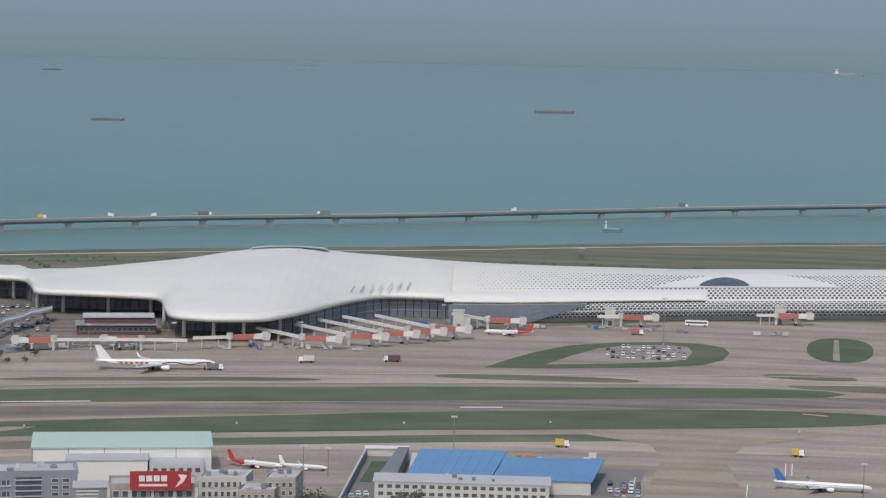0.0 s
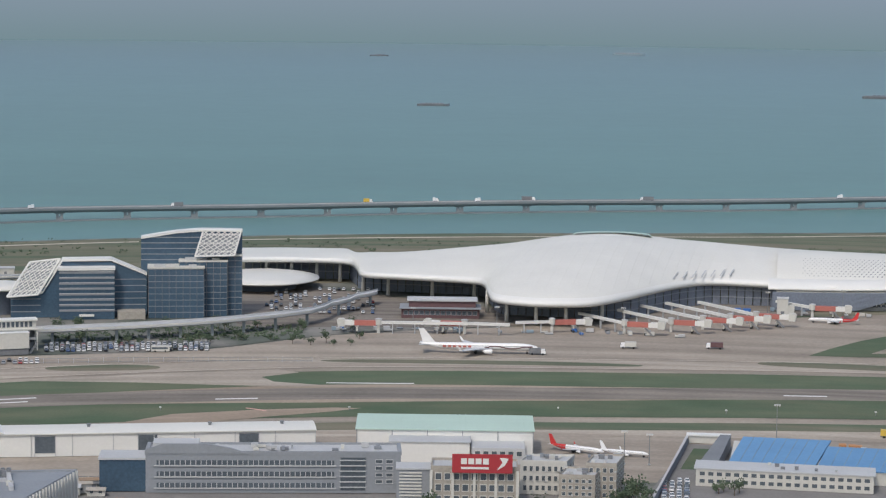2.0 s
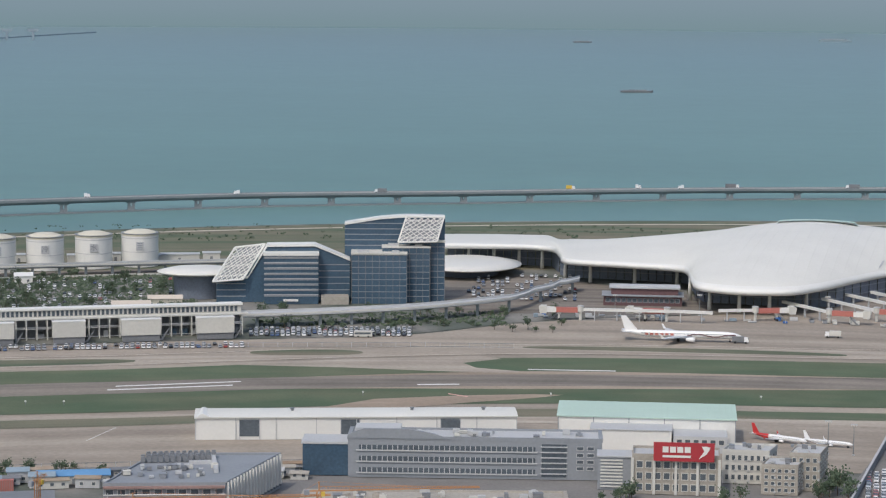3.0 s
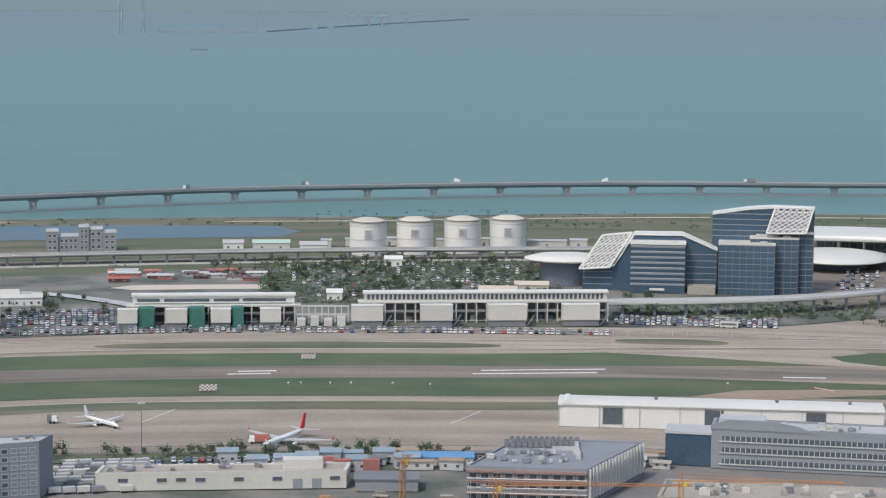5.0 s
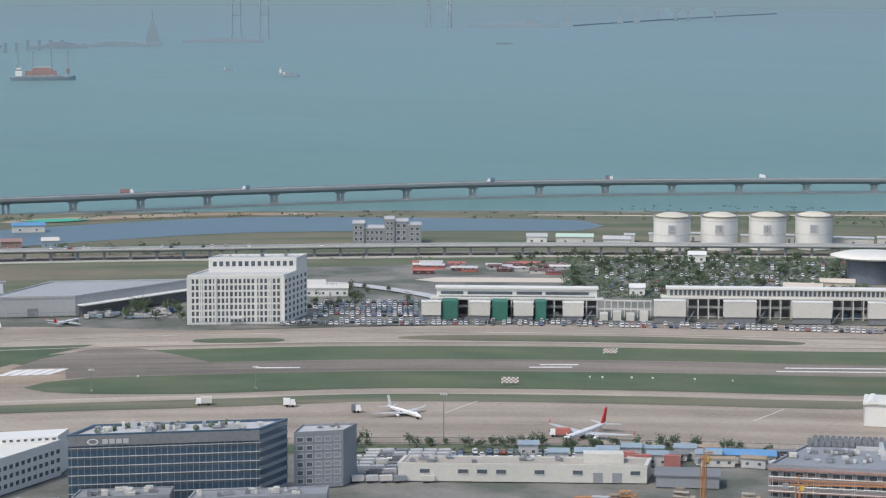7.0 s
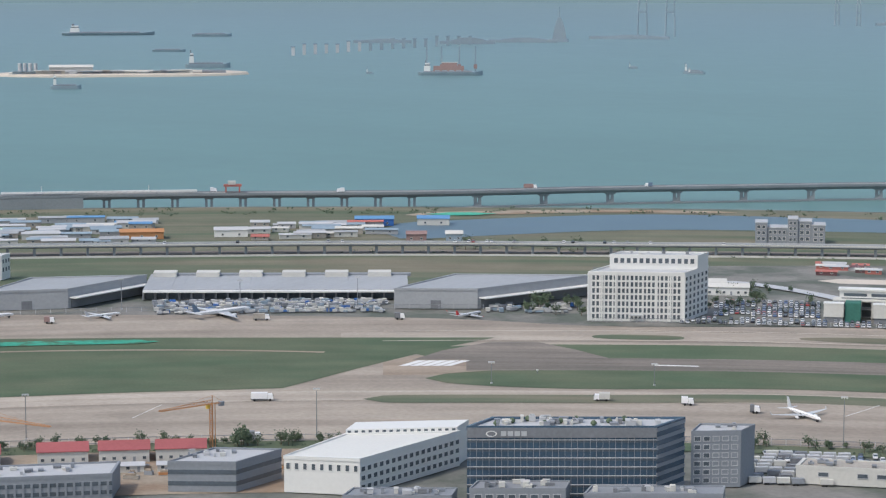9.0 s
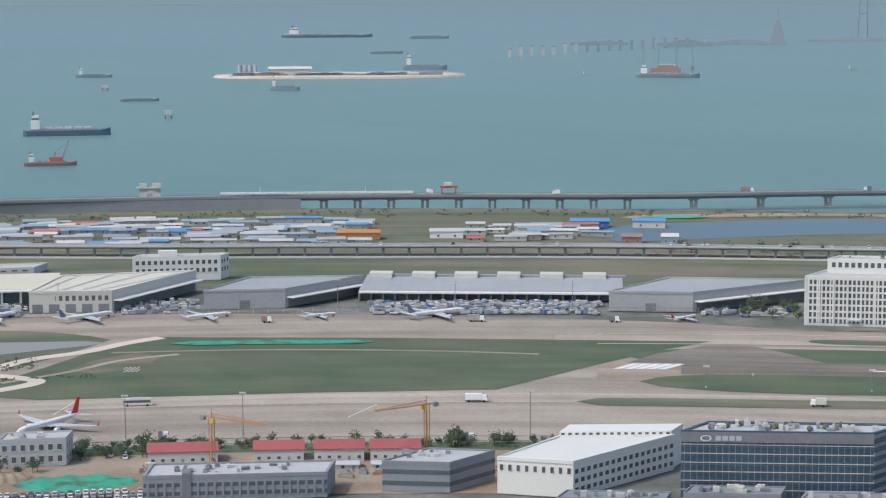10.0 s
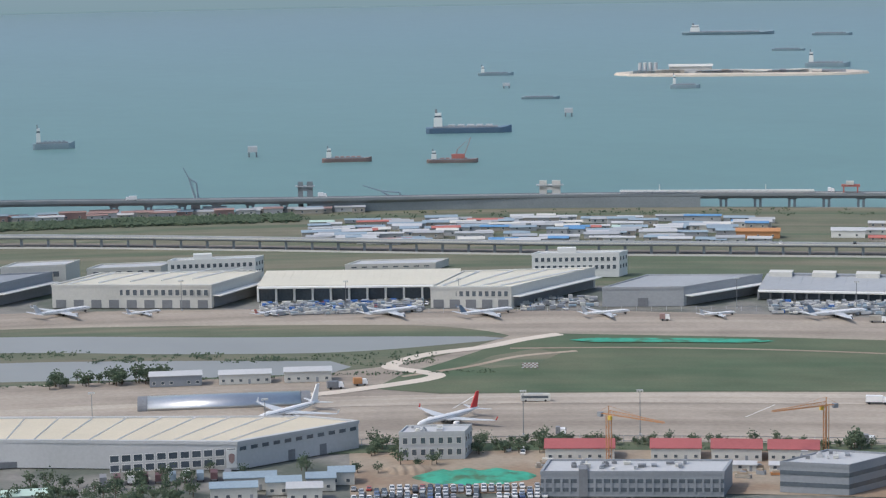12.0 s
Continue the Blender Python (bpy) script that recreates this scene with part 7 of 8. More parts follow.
def cargo_centre():
    root, p = angled("cargo_centre", [(-57.6, 884), (-51.19, 858), (-48.27, 888), (-49.47, 899), (-57.6, 924)], 9.8, LIGHTGREY, TANROOF, "large cream-roofed cargo building with a pale gable end", "warehouse")
    for i in range(10):
        t = (i + 0.5) / 10
        a = (p[0][0] + (p[1][0] - p[0][0]) * t, p[0][1] + (p[1][1] - p[0][1]) * t)
        b = (p[4][0] + (p[3][0] - p[4][0]) * t, p[4][1] + (p[3][1] - p[4][1]) * t)
        part("roof_joint", Mesh().rod((a[0], a[1], 10.0), (b[0] + 4, b[1], 10.0), 0.28, n=4), WHITE, root)
    windows(root, (p[0][0] + (p[1][0] - p[0][0]) * 0.52, p[1][1] - 0.1), p[1], 1.5, 8.5, 2, 11, 0.72, 0.66, WHITE)
    windows(root, p[1], p[2], 6.2, 9.0, 1, 11, 0.6, 0.5, LIGHTGREY)
    ang = math.atan2(p[2][1] - p[1][1], p[2][0] - p[1][0])
    m = Matrix.Translation((p[1][0], p[1][1], 0)) @ Matrix.Rotation(ang, 4, "Z")
    for x in (22, 36):
        part("door", Mesh().box(x, x + 3, -0.15, 0.1, 0, 4), DARKGREY, root, m=m)
    part("emblem_panel", Mesh().box(-4.0, -0.3, -0.35, 0, 1.0, 7.6), WHITE, root, m=Matrix.Translation((p[1][0], p[1][1], 0)))
    part("emblem", Mesh().across([(-3.2, 5.8), (-3.1, 3.6), (-2.1, 2.4), (-1.1, 3.6), (-1.0, 5.8), (-2.1, 6.3)], -0.5, -0.3), HULLRED, root, "brown shield emblem", m=Matrix.Translation((p[1][0], p[1][1], 0)))
    part("dock", Mesh().box(10, p[1][0] - 5, -6, -0.2, 0, 2.2), DARKGREY, root)
    for k in range(10):
        lorry(-54.4 + 0.33 * k, 846, 90, 8, random.Random(k).choice([JETWHITE, MAROON, BLUEGREY, DARKGREY]), "delivery lorry backed against the cargo building", z=-0.3)


cargo_centre()
sb = block_of_flats("guard_office", -47.3, 866, 24, 12, 9.6, LIGHTGREY, 2, 7, "grey two-storey office with dark square windows", 6)


def hut(az, d, L, dep, h, wall, roof, label, name="site_hut", group="site huts", turn=0.0, rows=1):
    root = thing(name, spot(az, d, -0.1, turn), label, "hut", group)
    part("wall", Mesh().box(-L / 2, L / 2, 0, dep, 0, h), wall, root)
    part("roof", Mesh().along([(-0.5, h - 0.1), (-0.5, h + 0.15), (dep / 2, h + dep * 0.16 + 0.2), (dep + 0.5, h + 0.15), (dep + 0.5, h - 0.1)], -L / 2 - 0.4, L / 2 + 0.4), roof, root)
    n = max(2, int(L / (3.5 if d < 1300 else 8)))
    me = window_mesh(1.2, 1.1, OFFWHITE)
    for r in range(rows):
        for i in range(n):
            if i % 4 == 3 and r == 0:
                part("door", Mesh().box(-0.5, 0.5, -0.08, 0.1, 0.1, 2.1), GREY, root, m=Matrix.Translation((-L / 2 + L * (i + 0.5) / n, 0, 0)))
            else:
                part("window", me, None, root, m=Matrix.Translation((-L / 2 + L * (i + 0.5) / n, 0, 1.1 + 2.8 * r)))


for az, L in ((-42.95, 25), (-40.65, 18), (-39.2, 18), (-37.85, 18)):
    hut(az, 862, L, 13, 4.6, OFFWHITE, REDROOF, "white two-storey site hut with a red sheet roof", rows=1, group="red-roofed site huts")
    hut(az - 0.05, 846, L * 0.85, 5, 2.4, OFFWHITE, LIGHTGREY, "low white site hut with a grey roof", group="red-roofed site huts")
hr = random.Random(8)
for az, d, L, roof in ((-51.3, 812, 16, BLUEGREY), (-50.1, 818, 12, BLUEGREY), (-49.2, 822, 10, BLUEGREY), (-50.9, 826, 18, BLUEGREY), (-56.3, 815, 16, GREENROOF), (-49.6, 808, 12, LIGHTGREY), (-48.7, 830, 9, BLUEGREY)):
    hut(az, d, L, 8, 4.6, OFFWHITE, roof, "white site hut with a faded blue roof", rows=1)
for k in range(8):
    hut(-19.9 + 0.62 * k + hr.uniform(-0.1, 0.1), 862 + hr.uniform(-2, 12), 8 + hr.uniform(-1, 1), 6, 4.2, LIGHTGREY, BLUEGREY, "grey cabin with a faded blue roof", group="apron cabins")
for k, az in enumerate((-17.2, -16.8, -16.5, -17.6)):
    rt = thing("shipping_container", spot(az, 858 + 4 * (k % 2), -0.2), "rust-red ribbed shipping container beside the cabins", "container", "containers")
    part("box", Mesh().box(-3, 3, 0, 2.4, 0.1, 4.6), REDBOX, rt)
    for i in range(10):
        part("rib", Mesh().box(-2.9 + i * 0.62, -2.7 + i * 0.62, -0.06, 0.02, 0.2, 4.5), HULLRED, rt)


def depot():
    root = thing("white_depot", spot(-20.1, 832), "long white depot with small dark windows and a flat roof", "building")
    w = width(-23.08, -17.08, 832) / 2
    shell(root, [(-w, 0), (w, 0), (w + 2, 12), (-w + 2, 12)], 6.0, OFFWHITE, BEIGE, 0.5)
    for i in (1, 3, 4, 5, 7, 9, 12):
        x = -w + 2 * w * (i + 0.4) / 13
        part("window", window_mesh(3.4, 1.4, LIGHTGREY), None, root, m=Matrix.Translation((x, 0, 2.9)))
    for i in (10, 11):
        x = -w + 2 * w * (i + 0.2) / 13
        part("roller_door", Mesh().box(x, x + 3.4, -0.15, 0.1, 0, 3.6), GREY, root)
    part("roof_hut", Mesh().box(w - 22, w - 8, 4, 10, 6, 9.4), OFFWHITE, root)
    rooftop(root, -w + 2, w - 24, 2, 10, 6.2, 14, 41, 2.6)
    ld_ = thing("tiled_shed", spot(-16.2, 828), "dark grey flat-roofed shed beside the white depot", "building")
    part("wall", Mesh().box(-10, 12, 0, 12, 0, 4), GREY, ld_)
    part("roof", Mesh().box(-10.5, 12.5, -0.5, 12.5, 4, 4.5), DARKGREY, ld_)


depot()


def plant_building():
    root, p = angled("plant_building", [(-14.2, 812), (-11.3, 810), (-9.98, 856), (-13.0, 858)], 12.4, GREY, GREY, "grey concrete plant building crowded with rooftop ducts")
    windows(root, p[0], p[1], 1, 11.5, 3, 10, 0.6, 0.5, LIGHTGREY)
    strips(root, p[0], p[1], [3.6, 7.4, 11.2], 0.8, HULLRED, 1.4, "balcony_slab")
    (ax, ay), (bx, by) = p[1], p[2]
    ang = math.atan2(by - ay, bx - ax)
    ln = math.hypot(bx - ax, by - ay)
    fin = Mesh().box(-0.28, 0.28, -0.9, 0, 2, 12.8).fixed("fin", WHITE)
    glass_ = Mesh().box(-0.8, 0.8, -0.1, 0.1, 1, 11.6).fixed("tall_window", GLASSDARK)
    for i in range(18):
        m = Matrix.Translation((ax + (bx - ax) * (i + 0.5) / 18, ay + (by - ay) * (i + 0.5) / 18, 0)) @ Matrix.Rotation(ang, 4, "Z")
        part("fin", fin, None, root, m=m)
        part("tall_window", glass_, None, root, m=m @ Matrix.Translation((1.3, 0, 0)))
    rooftop(root, 6, 40, 6, 24, 12.6, 30, 51, 2.6)
    unit = Mesh().box(-0.8, 0.8, -1.2, 1.2, 0.2, 2.4).cyl(0, 0, 2.4, 2.8, 0.65, n=8).fixed("cooling_unit", DARKGREY)
    for r in range(2):
        for i in range(12):
            part("cooling_unit", unit, None, root, m=Matrix.Translation((14 + 2.1 * i + 2 * r, 33 + 5 * r, 12.5)))
    part("roof_duct", Mesh().box(38, 39.6, 14, 40, 12.5, 13.9).box(30, 38.2, 28, 29.4, 12.5, 13.7), LIGHTGREY, root)
    for i in range(9):
        u = ax * (i + 0.3) / 9
        part("scaffold_pole", Mesh().rod((u, -2.4 + ay * i / 9, 0), (u, -2.4 + ay * i / 9, 10 + i % 3), 0.1, n=4), LIGHTGREY if i % 3 == 0 else HULLRED, root)
    for z in (4.4, 6.2, 9.4):
        part("scaffold_rail", Mesh().rod((0, -2.4, z), (ax, ay - 2.4, z), 0.16, n=4), WHITE, root)
    low, q = angled("low_workshops", [(-9.6, 806), (-3.0, 806), (-3.1, 832), (-9.4, 832)], 4.6, BEIGE, BEIGE, "low beige workshops in front of the grey offices")
    rooftop(low, 4, 88, 4, 22, 4.7, 30, 52, 3.6, [BEIGE, LIGHTGREY, OFFWHITE, DARKGREY])
    hut(-14.9, 868, 26, 8, 3.2, OFFWHITE, BLUEROOF, "low white hut with a bright blue roof", group="apron cabins")
    for k, (x0, x1, y0, h) in enumerate(((-34, 2, 0, 4.4), (8, 40, 2, 6.4), (46, 92, 0, 5.2))):
        nw = thing("near_roof", spot(-31.5, 786), "pale grey flat-roofed building crowded with air plant", "building", "near roofs")
        shell(nw, [(x0, y0), (x1, y0), (x1 + 2, y0 + 11), (x0 + 3, y0 + 11)], h, GREY, GREY, 0.6)
        windows(nw, (x0 + 1, y0), (x1 - 1, y0), 0.8, h - 0.4, 1, 8, 0.6, 0.5, LIGHTGREY)
        rooftop(nw, x0 + 3, x1 - 2, y0 + 1.5, y0 + 9, h + 0.1, 14, 53 + k, 3.2)


plant_building()


def tower_crane(az, d, h, jib, turn, label):
    root = thing("tower_crane", spot(az, d, 0, turn), label, "crane", "tower cranes")
    m = Mesh()
    r = 0.7
    for x, y in ((-r, -r), (r, -r), (r, r), (-r, r)):
        m.rod((x, y, 0), (x, y, h), 0.2, n=4)
    k = 0
    z = 0.0
    while z < h - 1:
        s = 1 if k % 2 else -1
        m.rod((-r * s, -r, z), (r * s, -r, z + 1.6), 0.09, n=4).rod((r, -r * s, z), (r, r * s, z + 1.6), 0.09, n=4).rod((-r, -r, z), (r, -r, z), 0.09, n=4)
        z += 1.6
        k += 1
    part("mast", m, ORANGE, root)
    j = Mesh().rod((-5, -0.5, h), (jib, -0.5, h + 0.6), 0.12, n=4).rod((-5, 0.5, h), (jib, 0.5, h + 0.6), 0.12, n=4).rod((0, 0, h + 1.6), (jib, 0, h + 1.0), 0.12, n=4)
    n = int(jib / 1.5)
    for i in range(n):
        j.rod((1.5 * i, -0.5, h + 0.6 * i / n), (1.5 * i + 0.75, 0, h + 1.6 - 0.6 * i / n), 0.07, n=4).rod((1.5 * i + 1.5, -0.5, h + 0.6 * i / n), (1.5 * i + 0.75, 0, h + 1.6 - 0.6 * i / n), 0.07, n=4)
    part("jib", j, ORANGE, root)
    part("cab", Mesh().box(0.7, 2.0, -1.4, -0.3, h - 1.6, h - 0.1), YELLOW, root)
    part("counterweight", Mesh().box(-5, -3.2, -0.7, 0.7, h - 1.2, h + 0.4), GREY, root)
    part("apex", Mesh().rod((0, 0, h), (0, 0, h + 3.2), 0.2, n=4).rod((0, 0, h + 3.2), (jib * 0.6, 0, h + 1.3), 0.05, n=4).rod((0, 0, h + 3.2), (-4.6, 0, h + 0.4), 0.05, n=4), ORANGE, root)
    part("base", Mesh().box(-2, 2, -2, 2, 0, 0.8), LIGHTGREY, root)


tower_crane(-37.09, 870, 19.0, 24, 218, "orange lattice tower crane on the works site")
tower_crane(-42.25, 852, 19.0, 26, -42, "orange lattice tower crane on the works site")
tower_crane(-13.5, 796, 10.0, 66, 1, "orange tower crane beside the plant building")
tower_crane(-9.05, 796, 13.0, 54, 2, "orange tower crane over the low workshops")
tower_crane(-15.75, 806, 16.0, 6, 60, "orange tower crane beside the plant building")


def mound(name, a0, a1, d0, d1, h, material, label, seed):
    """A lumpy heap under a net, with an uneven edge."""
    rq = random.Random(seed)
    nu, nv = 28, 10
    edge = [0.86 + 0.1 * math.sin(i * 0.9 + seed) + rq.uniform(-0.04, 0.04) for i in range(nu + 1)]
    rows = []
    for i in range(nu + 1):
        u = i / nu
        k = min(1, 4 * u, 4 * (1 - u)) ** 0.6 * edge[i]
        rows.append([P(a0 + (a1 - a0) * u, (d0 + d1) / 2 + (d1 - d0) * (v / nv - 0.5) * max(k, 0.05), -0.15 + h * k * math.sin(math.pi * v / nv) ** 0.6 * (0.8 + 0.2 * math.sin(i * 1.1 + v * 0.7) + rq.uniform(-0.06, 0.06))) for v in range(nv + 1)])
    return tagged(new(name, Mesh().sheet(rows).data(name, material, True)), label, "net", kind="structure")


mound("spoil_net", -47.0, -44.0, 826, 852, 1.6, WORNNET, "bright green dust net over heaped spoil", 3)
mound("spoil_bank", -47.7, -46.5, 842, 860, 2.0, DIRT, "heap of bare brown spoil beside the net", 4)
for k in range(80):
    rq = random.Random(300 + k)
    rt = thing("formwork_pile", spot(rq.uniform(-44, -35), rq.uniform(834, 858), -0.15, rq.uniform(-20, 20)), "pile of timber and formwork on the building site", "pile", "site piles")
    s = rq.uniform(0.8, 3)
    h = rq.uniform(0.7, 1.6)
    part("bundle", Mesh().box(-s, s, -0.8, 0.8, 0.15, h), rq.choice([ORANGE, BEIGE, DIRT, GREY, OFFWHITE]), rt)
    part("bundle", Mesh().box(-s * 0.7, s * 0.6, -0.7, 0.7, h, h + rq.uniform(0.4, 0.8)), rq.choice([BEIGE, DIRT, GREY, OFFWHITE]), rt)
    part("skid", Mesh().box(-s, s, -0.9, 0.9, 0, 0.15), DARKGREY, rt)

# by the ponds
for az, L, h in ((-52.6, 22, 4.6), (-50.95, 22, 4.2), (-49.45, 20, 4.6)):
    hut(az, 1018, L, 8, h, OFFWHITE if az > -52 else GREY, LIGHTGREY, "low airfield store with a grey roof and dark openings", "airfield_store", "airfield stores")
sh = thing("arched_shed", spot(-51.4, 968), "long silver arched shed with ends coloured dark for shade", "shed")
arc = [(7 * math.cos(t) + 7, 4.6 * math.sin(t)) for t in [math.pi * i / 14 for i in range(15)]]
part("shell", Mesh().along(arc, -32, 30), mat("silver_sheet", (0.5, 0.52, 0.54), 0.28, 0.75, var=0.08), sh, smooth=True)
# end lengths of the arch in dark grey, in place of their shade
part("end_wall", Mesh().along(arc, -36, -32.1), DARKGREY, sh)
part("end_wall", Mesh().along(arc, 30.1, 34), DARKGREY, sh)


# ---- sheds and huts behind the highway ----
yr = random.Random(77)
YARD = [OFFWHITE, LIGHTGREY, PALEGREY, BEIGE]
for k in range(170):
    a, d = yr.uniform(-49.2, -38.6), yr.uniform(1420, 1540)
    if k < 22:
        a, d = yr.uniform(-36, -33), yr.uniform(1436, 1500)
    if d < lerp(FAR_ROAD, a) + 26:
        d += 40
    hut(a, min(d, 1538), yr.uniform(9, 24), yr.uniform(4, 7), yr.uniform(2.0, 3.6), yr.choice(YARD), yr.choices([LIGHTGREY, BLUEGREY, OFFWHITE, PALEGREY, BLUEROOF, REDBOX, GREENROOF], (4, 4, 2, 4, 0.5, 0.3, 0.3))[0], "low temporary shed in the yard behind the highway", "yard_shed", "yard sheds", yr.uniform(-6, 6))
for a, d, L, wall, roof in ((-38.7, 1448, 26, ORANGE, ORANGE), (-36.6, 1452, 20, WHITE, LIGHTGREY), (-33.2, 1500, 24, BLUE, BLUEROOF), (-31.8, 1502, 20, OFFWHITE, BLUEROOF), (-18.9, 1440, 22, OFFWHITE, GREENROOF), (-17.9, 1432, 16, WHITE, LIGHTGREY), (-19.8, 1440, 12, WHITE, LIGHTGREY), (-32.2, 1430, 12, HULLRED, HULLRED), (-31.3, 1432, 10, BLUEGREY, OFFWHITE), (-24.8, 1240, 22, WHITE, OFFWHITE), (-25.2, 1255, 16, OFFWHITE, OFFWHITE), (-13.5, 1262, 20, CREAM, SAND), (-12.7, 1280, 18, CREAM, SAND), (-17.4, 1248, 8, WHITE, WHITE), (-16.0, 1372, 10, WHITE, WHITE)):
    hut(a, d, L, 9, 4.2, wall, roof, "low shed with a coloured sheet roof", "roadside_shed", "roadside sheds")
for k in range(46):
    a = yr.uniform(-57, -48)
    hut(a, yr.uniform(1590, 1602), yr.uniform(8, 20), 5, yr.uniform(2.5, 4.5), yr.choice(YARD + [HULLRED]), yr.choice([LIGHTGREY, PALEGREY, BLUEGREY, HULLRED]), "shore-side shed among bushes", "shore_shed", "shore sheds")
for k in range(26):
    a = yr.uniform(-22.6, -18.9)
    hut(a, yr.uniform(1314, 1352), yr.uniform(6, 14), 4, yr.uniform(1.4, 2.2), yr.choice([REDBOX, OFFWHITE, MAROON, LIGHTGREY]), yr.choice([OFFWHITE, MAROON, REDBOX, LIGHTGREY]), "low stall with a faded roof beside the sandy yard", "yard_stall", "yard stalls")
ribbon("slip_road", [(-26.2, 1262), (-24.6, 1280), (-22.4, 1240), (-21.6, 1205)], 9, 0.5, LIGHTGREY, "pale curved slip road with a low parapet", "road")


# ---- the sea ----
def ship(az, d, L, hull, deck, label, aft=True, crane=False, h=None, turn=0.0, z=-3.0, house=True):
    root = thing("ship", spot(az, d, z, turn), label, "ship", "ships at anchor")
    h = h or L * 0.06
    b = L * 0.09
    prof = [(-0.5, 0.8, 1.0), (-0.46, 1, 1.0), (0.36, 1, 1.0), (0.44, 0.7, 1.15), (0.5, 0.05, 1.35)]
    part("hull", Mesh().rings([[(x * L, -b * k * 0.8, 0), (x * L, b * k * 0.8, 0), (x * L, b * k, h * t), (x * L, -b * k, h * t)] for x, k, t in prof]), hull, root)
    part("deck", Mesh().box(-0.42 * L, 0.34 * L, -b * 0.8, b * 0.8, h, h * 1.25), deck, root)
    if house:
        s = -1 if aft else 1
        q = part("wheelhouse", Mesh().box(s * 0.36 * L - 0.05 * L, s * 0.36 * L + 0.05 * L, -b * 0.75, b * 0.75, h, h * 2.6).box(s * 0.36 * L - 0.035 * L, s * 0.36 * L + 0.04 * L, -b * 0.6, b * 0.6, h * 2.6, h * 3.6), WHITE, root)
        part("bridge_windows", Mesh().box(s * 0.36 * L - 0.036 * L, s * 0.36 * L + 0.041 * L, -b * 0.62, b * 0.62, h * 2.9, h * 3.2), GLASSDARK, q)
        part("funnel", Mesh().cyl(s * 0.36 * L - 0.02 * L, 0, h * 3.5, h * 4.3, L * 0.012, n=8), DARKGREY, root)
    for k in range(5):
        part("hatch", Mesh().box((-0.24 + 0.11 * k) * L, (-0.16 + 0.11 * k) * L, -b * 0.6, b * 0.6, h * 1.25, h * 1.5), LIGHTGREY if hull is NAVY else hull, root)
    if crane:
        part("derrick", Mesh().rod((0.2 * L, 0, h), (0.36 * L, 0, h + 0.42 * L), L * 0.012, L * 0.006).rod((0.05 * L, 0, h), (0.1 * L, 0, h + 0.2 * L), L * 0.012).rod((0.1 * L, 0, h + 0.2 * L), (0.36 * L, 0, h + 0.42 * L), L * 0.004), HULLRED, root)
        part("crane_house", Mesh().box(-0.02 * L, 0.24 * L, -b * 0.6, b * 0.6, h, h * 2.6), REDBOX, root)
    return root


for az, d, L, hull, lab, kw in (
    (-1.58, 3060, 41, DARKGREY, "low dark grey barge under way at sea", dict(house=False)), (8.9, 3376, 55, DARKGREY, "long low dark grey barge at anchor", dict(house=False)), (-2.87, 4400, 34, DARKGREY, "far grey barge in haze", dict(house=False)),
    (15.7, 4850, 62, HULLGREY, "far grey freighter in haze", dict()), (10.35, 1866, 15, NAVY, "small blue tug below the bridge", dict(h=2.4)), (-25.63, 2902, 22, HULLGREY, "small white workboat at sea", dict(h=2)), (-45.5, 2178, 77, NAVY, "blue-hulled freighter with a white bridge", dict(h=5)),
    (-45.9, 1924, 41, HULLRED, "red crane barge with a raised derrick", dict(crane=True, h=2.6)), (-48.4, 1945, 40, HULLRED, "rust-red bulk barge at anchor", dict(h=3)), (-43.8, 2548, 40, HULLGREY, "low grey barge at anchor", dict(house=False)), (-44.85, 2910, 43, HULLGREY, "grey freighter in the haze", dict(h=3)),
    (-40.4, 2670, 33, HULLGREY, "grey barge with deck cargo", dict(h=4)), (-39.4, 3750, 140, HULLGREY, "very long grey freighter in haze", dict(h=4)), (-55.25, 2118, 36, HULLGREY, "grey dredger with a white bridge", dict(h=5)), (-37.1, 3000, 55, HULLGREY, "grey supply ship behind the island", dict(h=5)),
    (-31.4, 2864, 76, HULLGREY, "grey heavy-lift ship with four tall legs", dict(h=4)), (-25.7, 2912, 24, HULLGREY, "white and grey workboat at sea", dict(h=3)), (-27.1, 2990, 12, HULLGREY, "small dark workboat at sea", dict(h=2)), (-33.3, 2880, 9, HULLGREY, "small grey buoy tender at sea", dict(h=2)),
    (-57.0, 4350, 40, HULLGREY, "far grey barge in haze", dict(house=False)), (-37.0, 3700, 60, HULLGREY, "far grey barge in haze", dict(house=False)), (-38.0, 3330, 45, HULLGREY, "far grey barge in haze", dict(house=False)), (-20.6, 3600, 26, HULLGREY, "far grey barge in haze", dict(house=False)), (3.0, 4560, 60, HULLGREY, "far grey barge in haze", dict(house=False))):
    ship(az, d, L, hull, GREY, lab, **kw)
# deckhouse and legs take the haze-muted colours
rt = thing("lift_deckhouse", spot(-31.4, 2864, 0.8), "red deckhouse on the heavy-lift ship, paled for haze", "deckhouse")
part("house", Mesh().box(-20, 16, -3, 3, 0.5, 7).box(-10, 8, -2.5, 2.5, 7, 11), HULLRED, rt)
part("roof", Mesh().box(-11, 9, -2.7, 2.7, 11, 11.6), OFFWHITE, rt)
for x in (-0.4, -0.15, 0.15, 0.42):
    rt = thing("jack_up_leg", spot(-31.4 + x * 1.4, 2864, -3), "tall lattice leg of the heavy-lift ship, paled for haze", "leg", "lift ship legs")
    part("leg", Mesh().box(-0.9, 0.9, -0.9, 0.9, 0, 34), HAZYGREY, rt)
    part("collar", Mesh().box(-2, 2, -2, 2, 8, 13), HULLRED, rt)
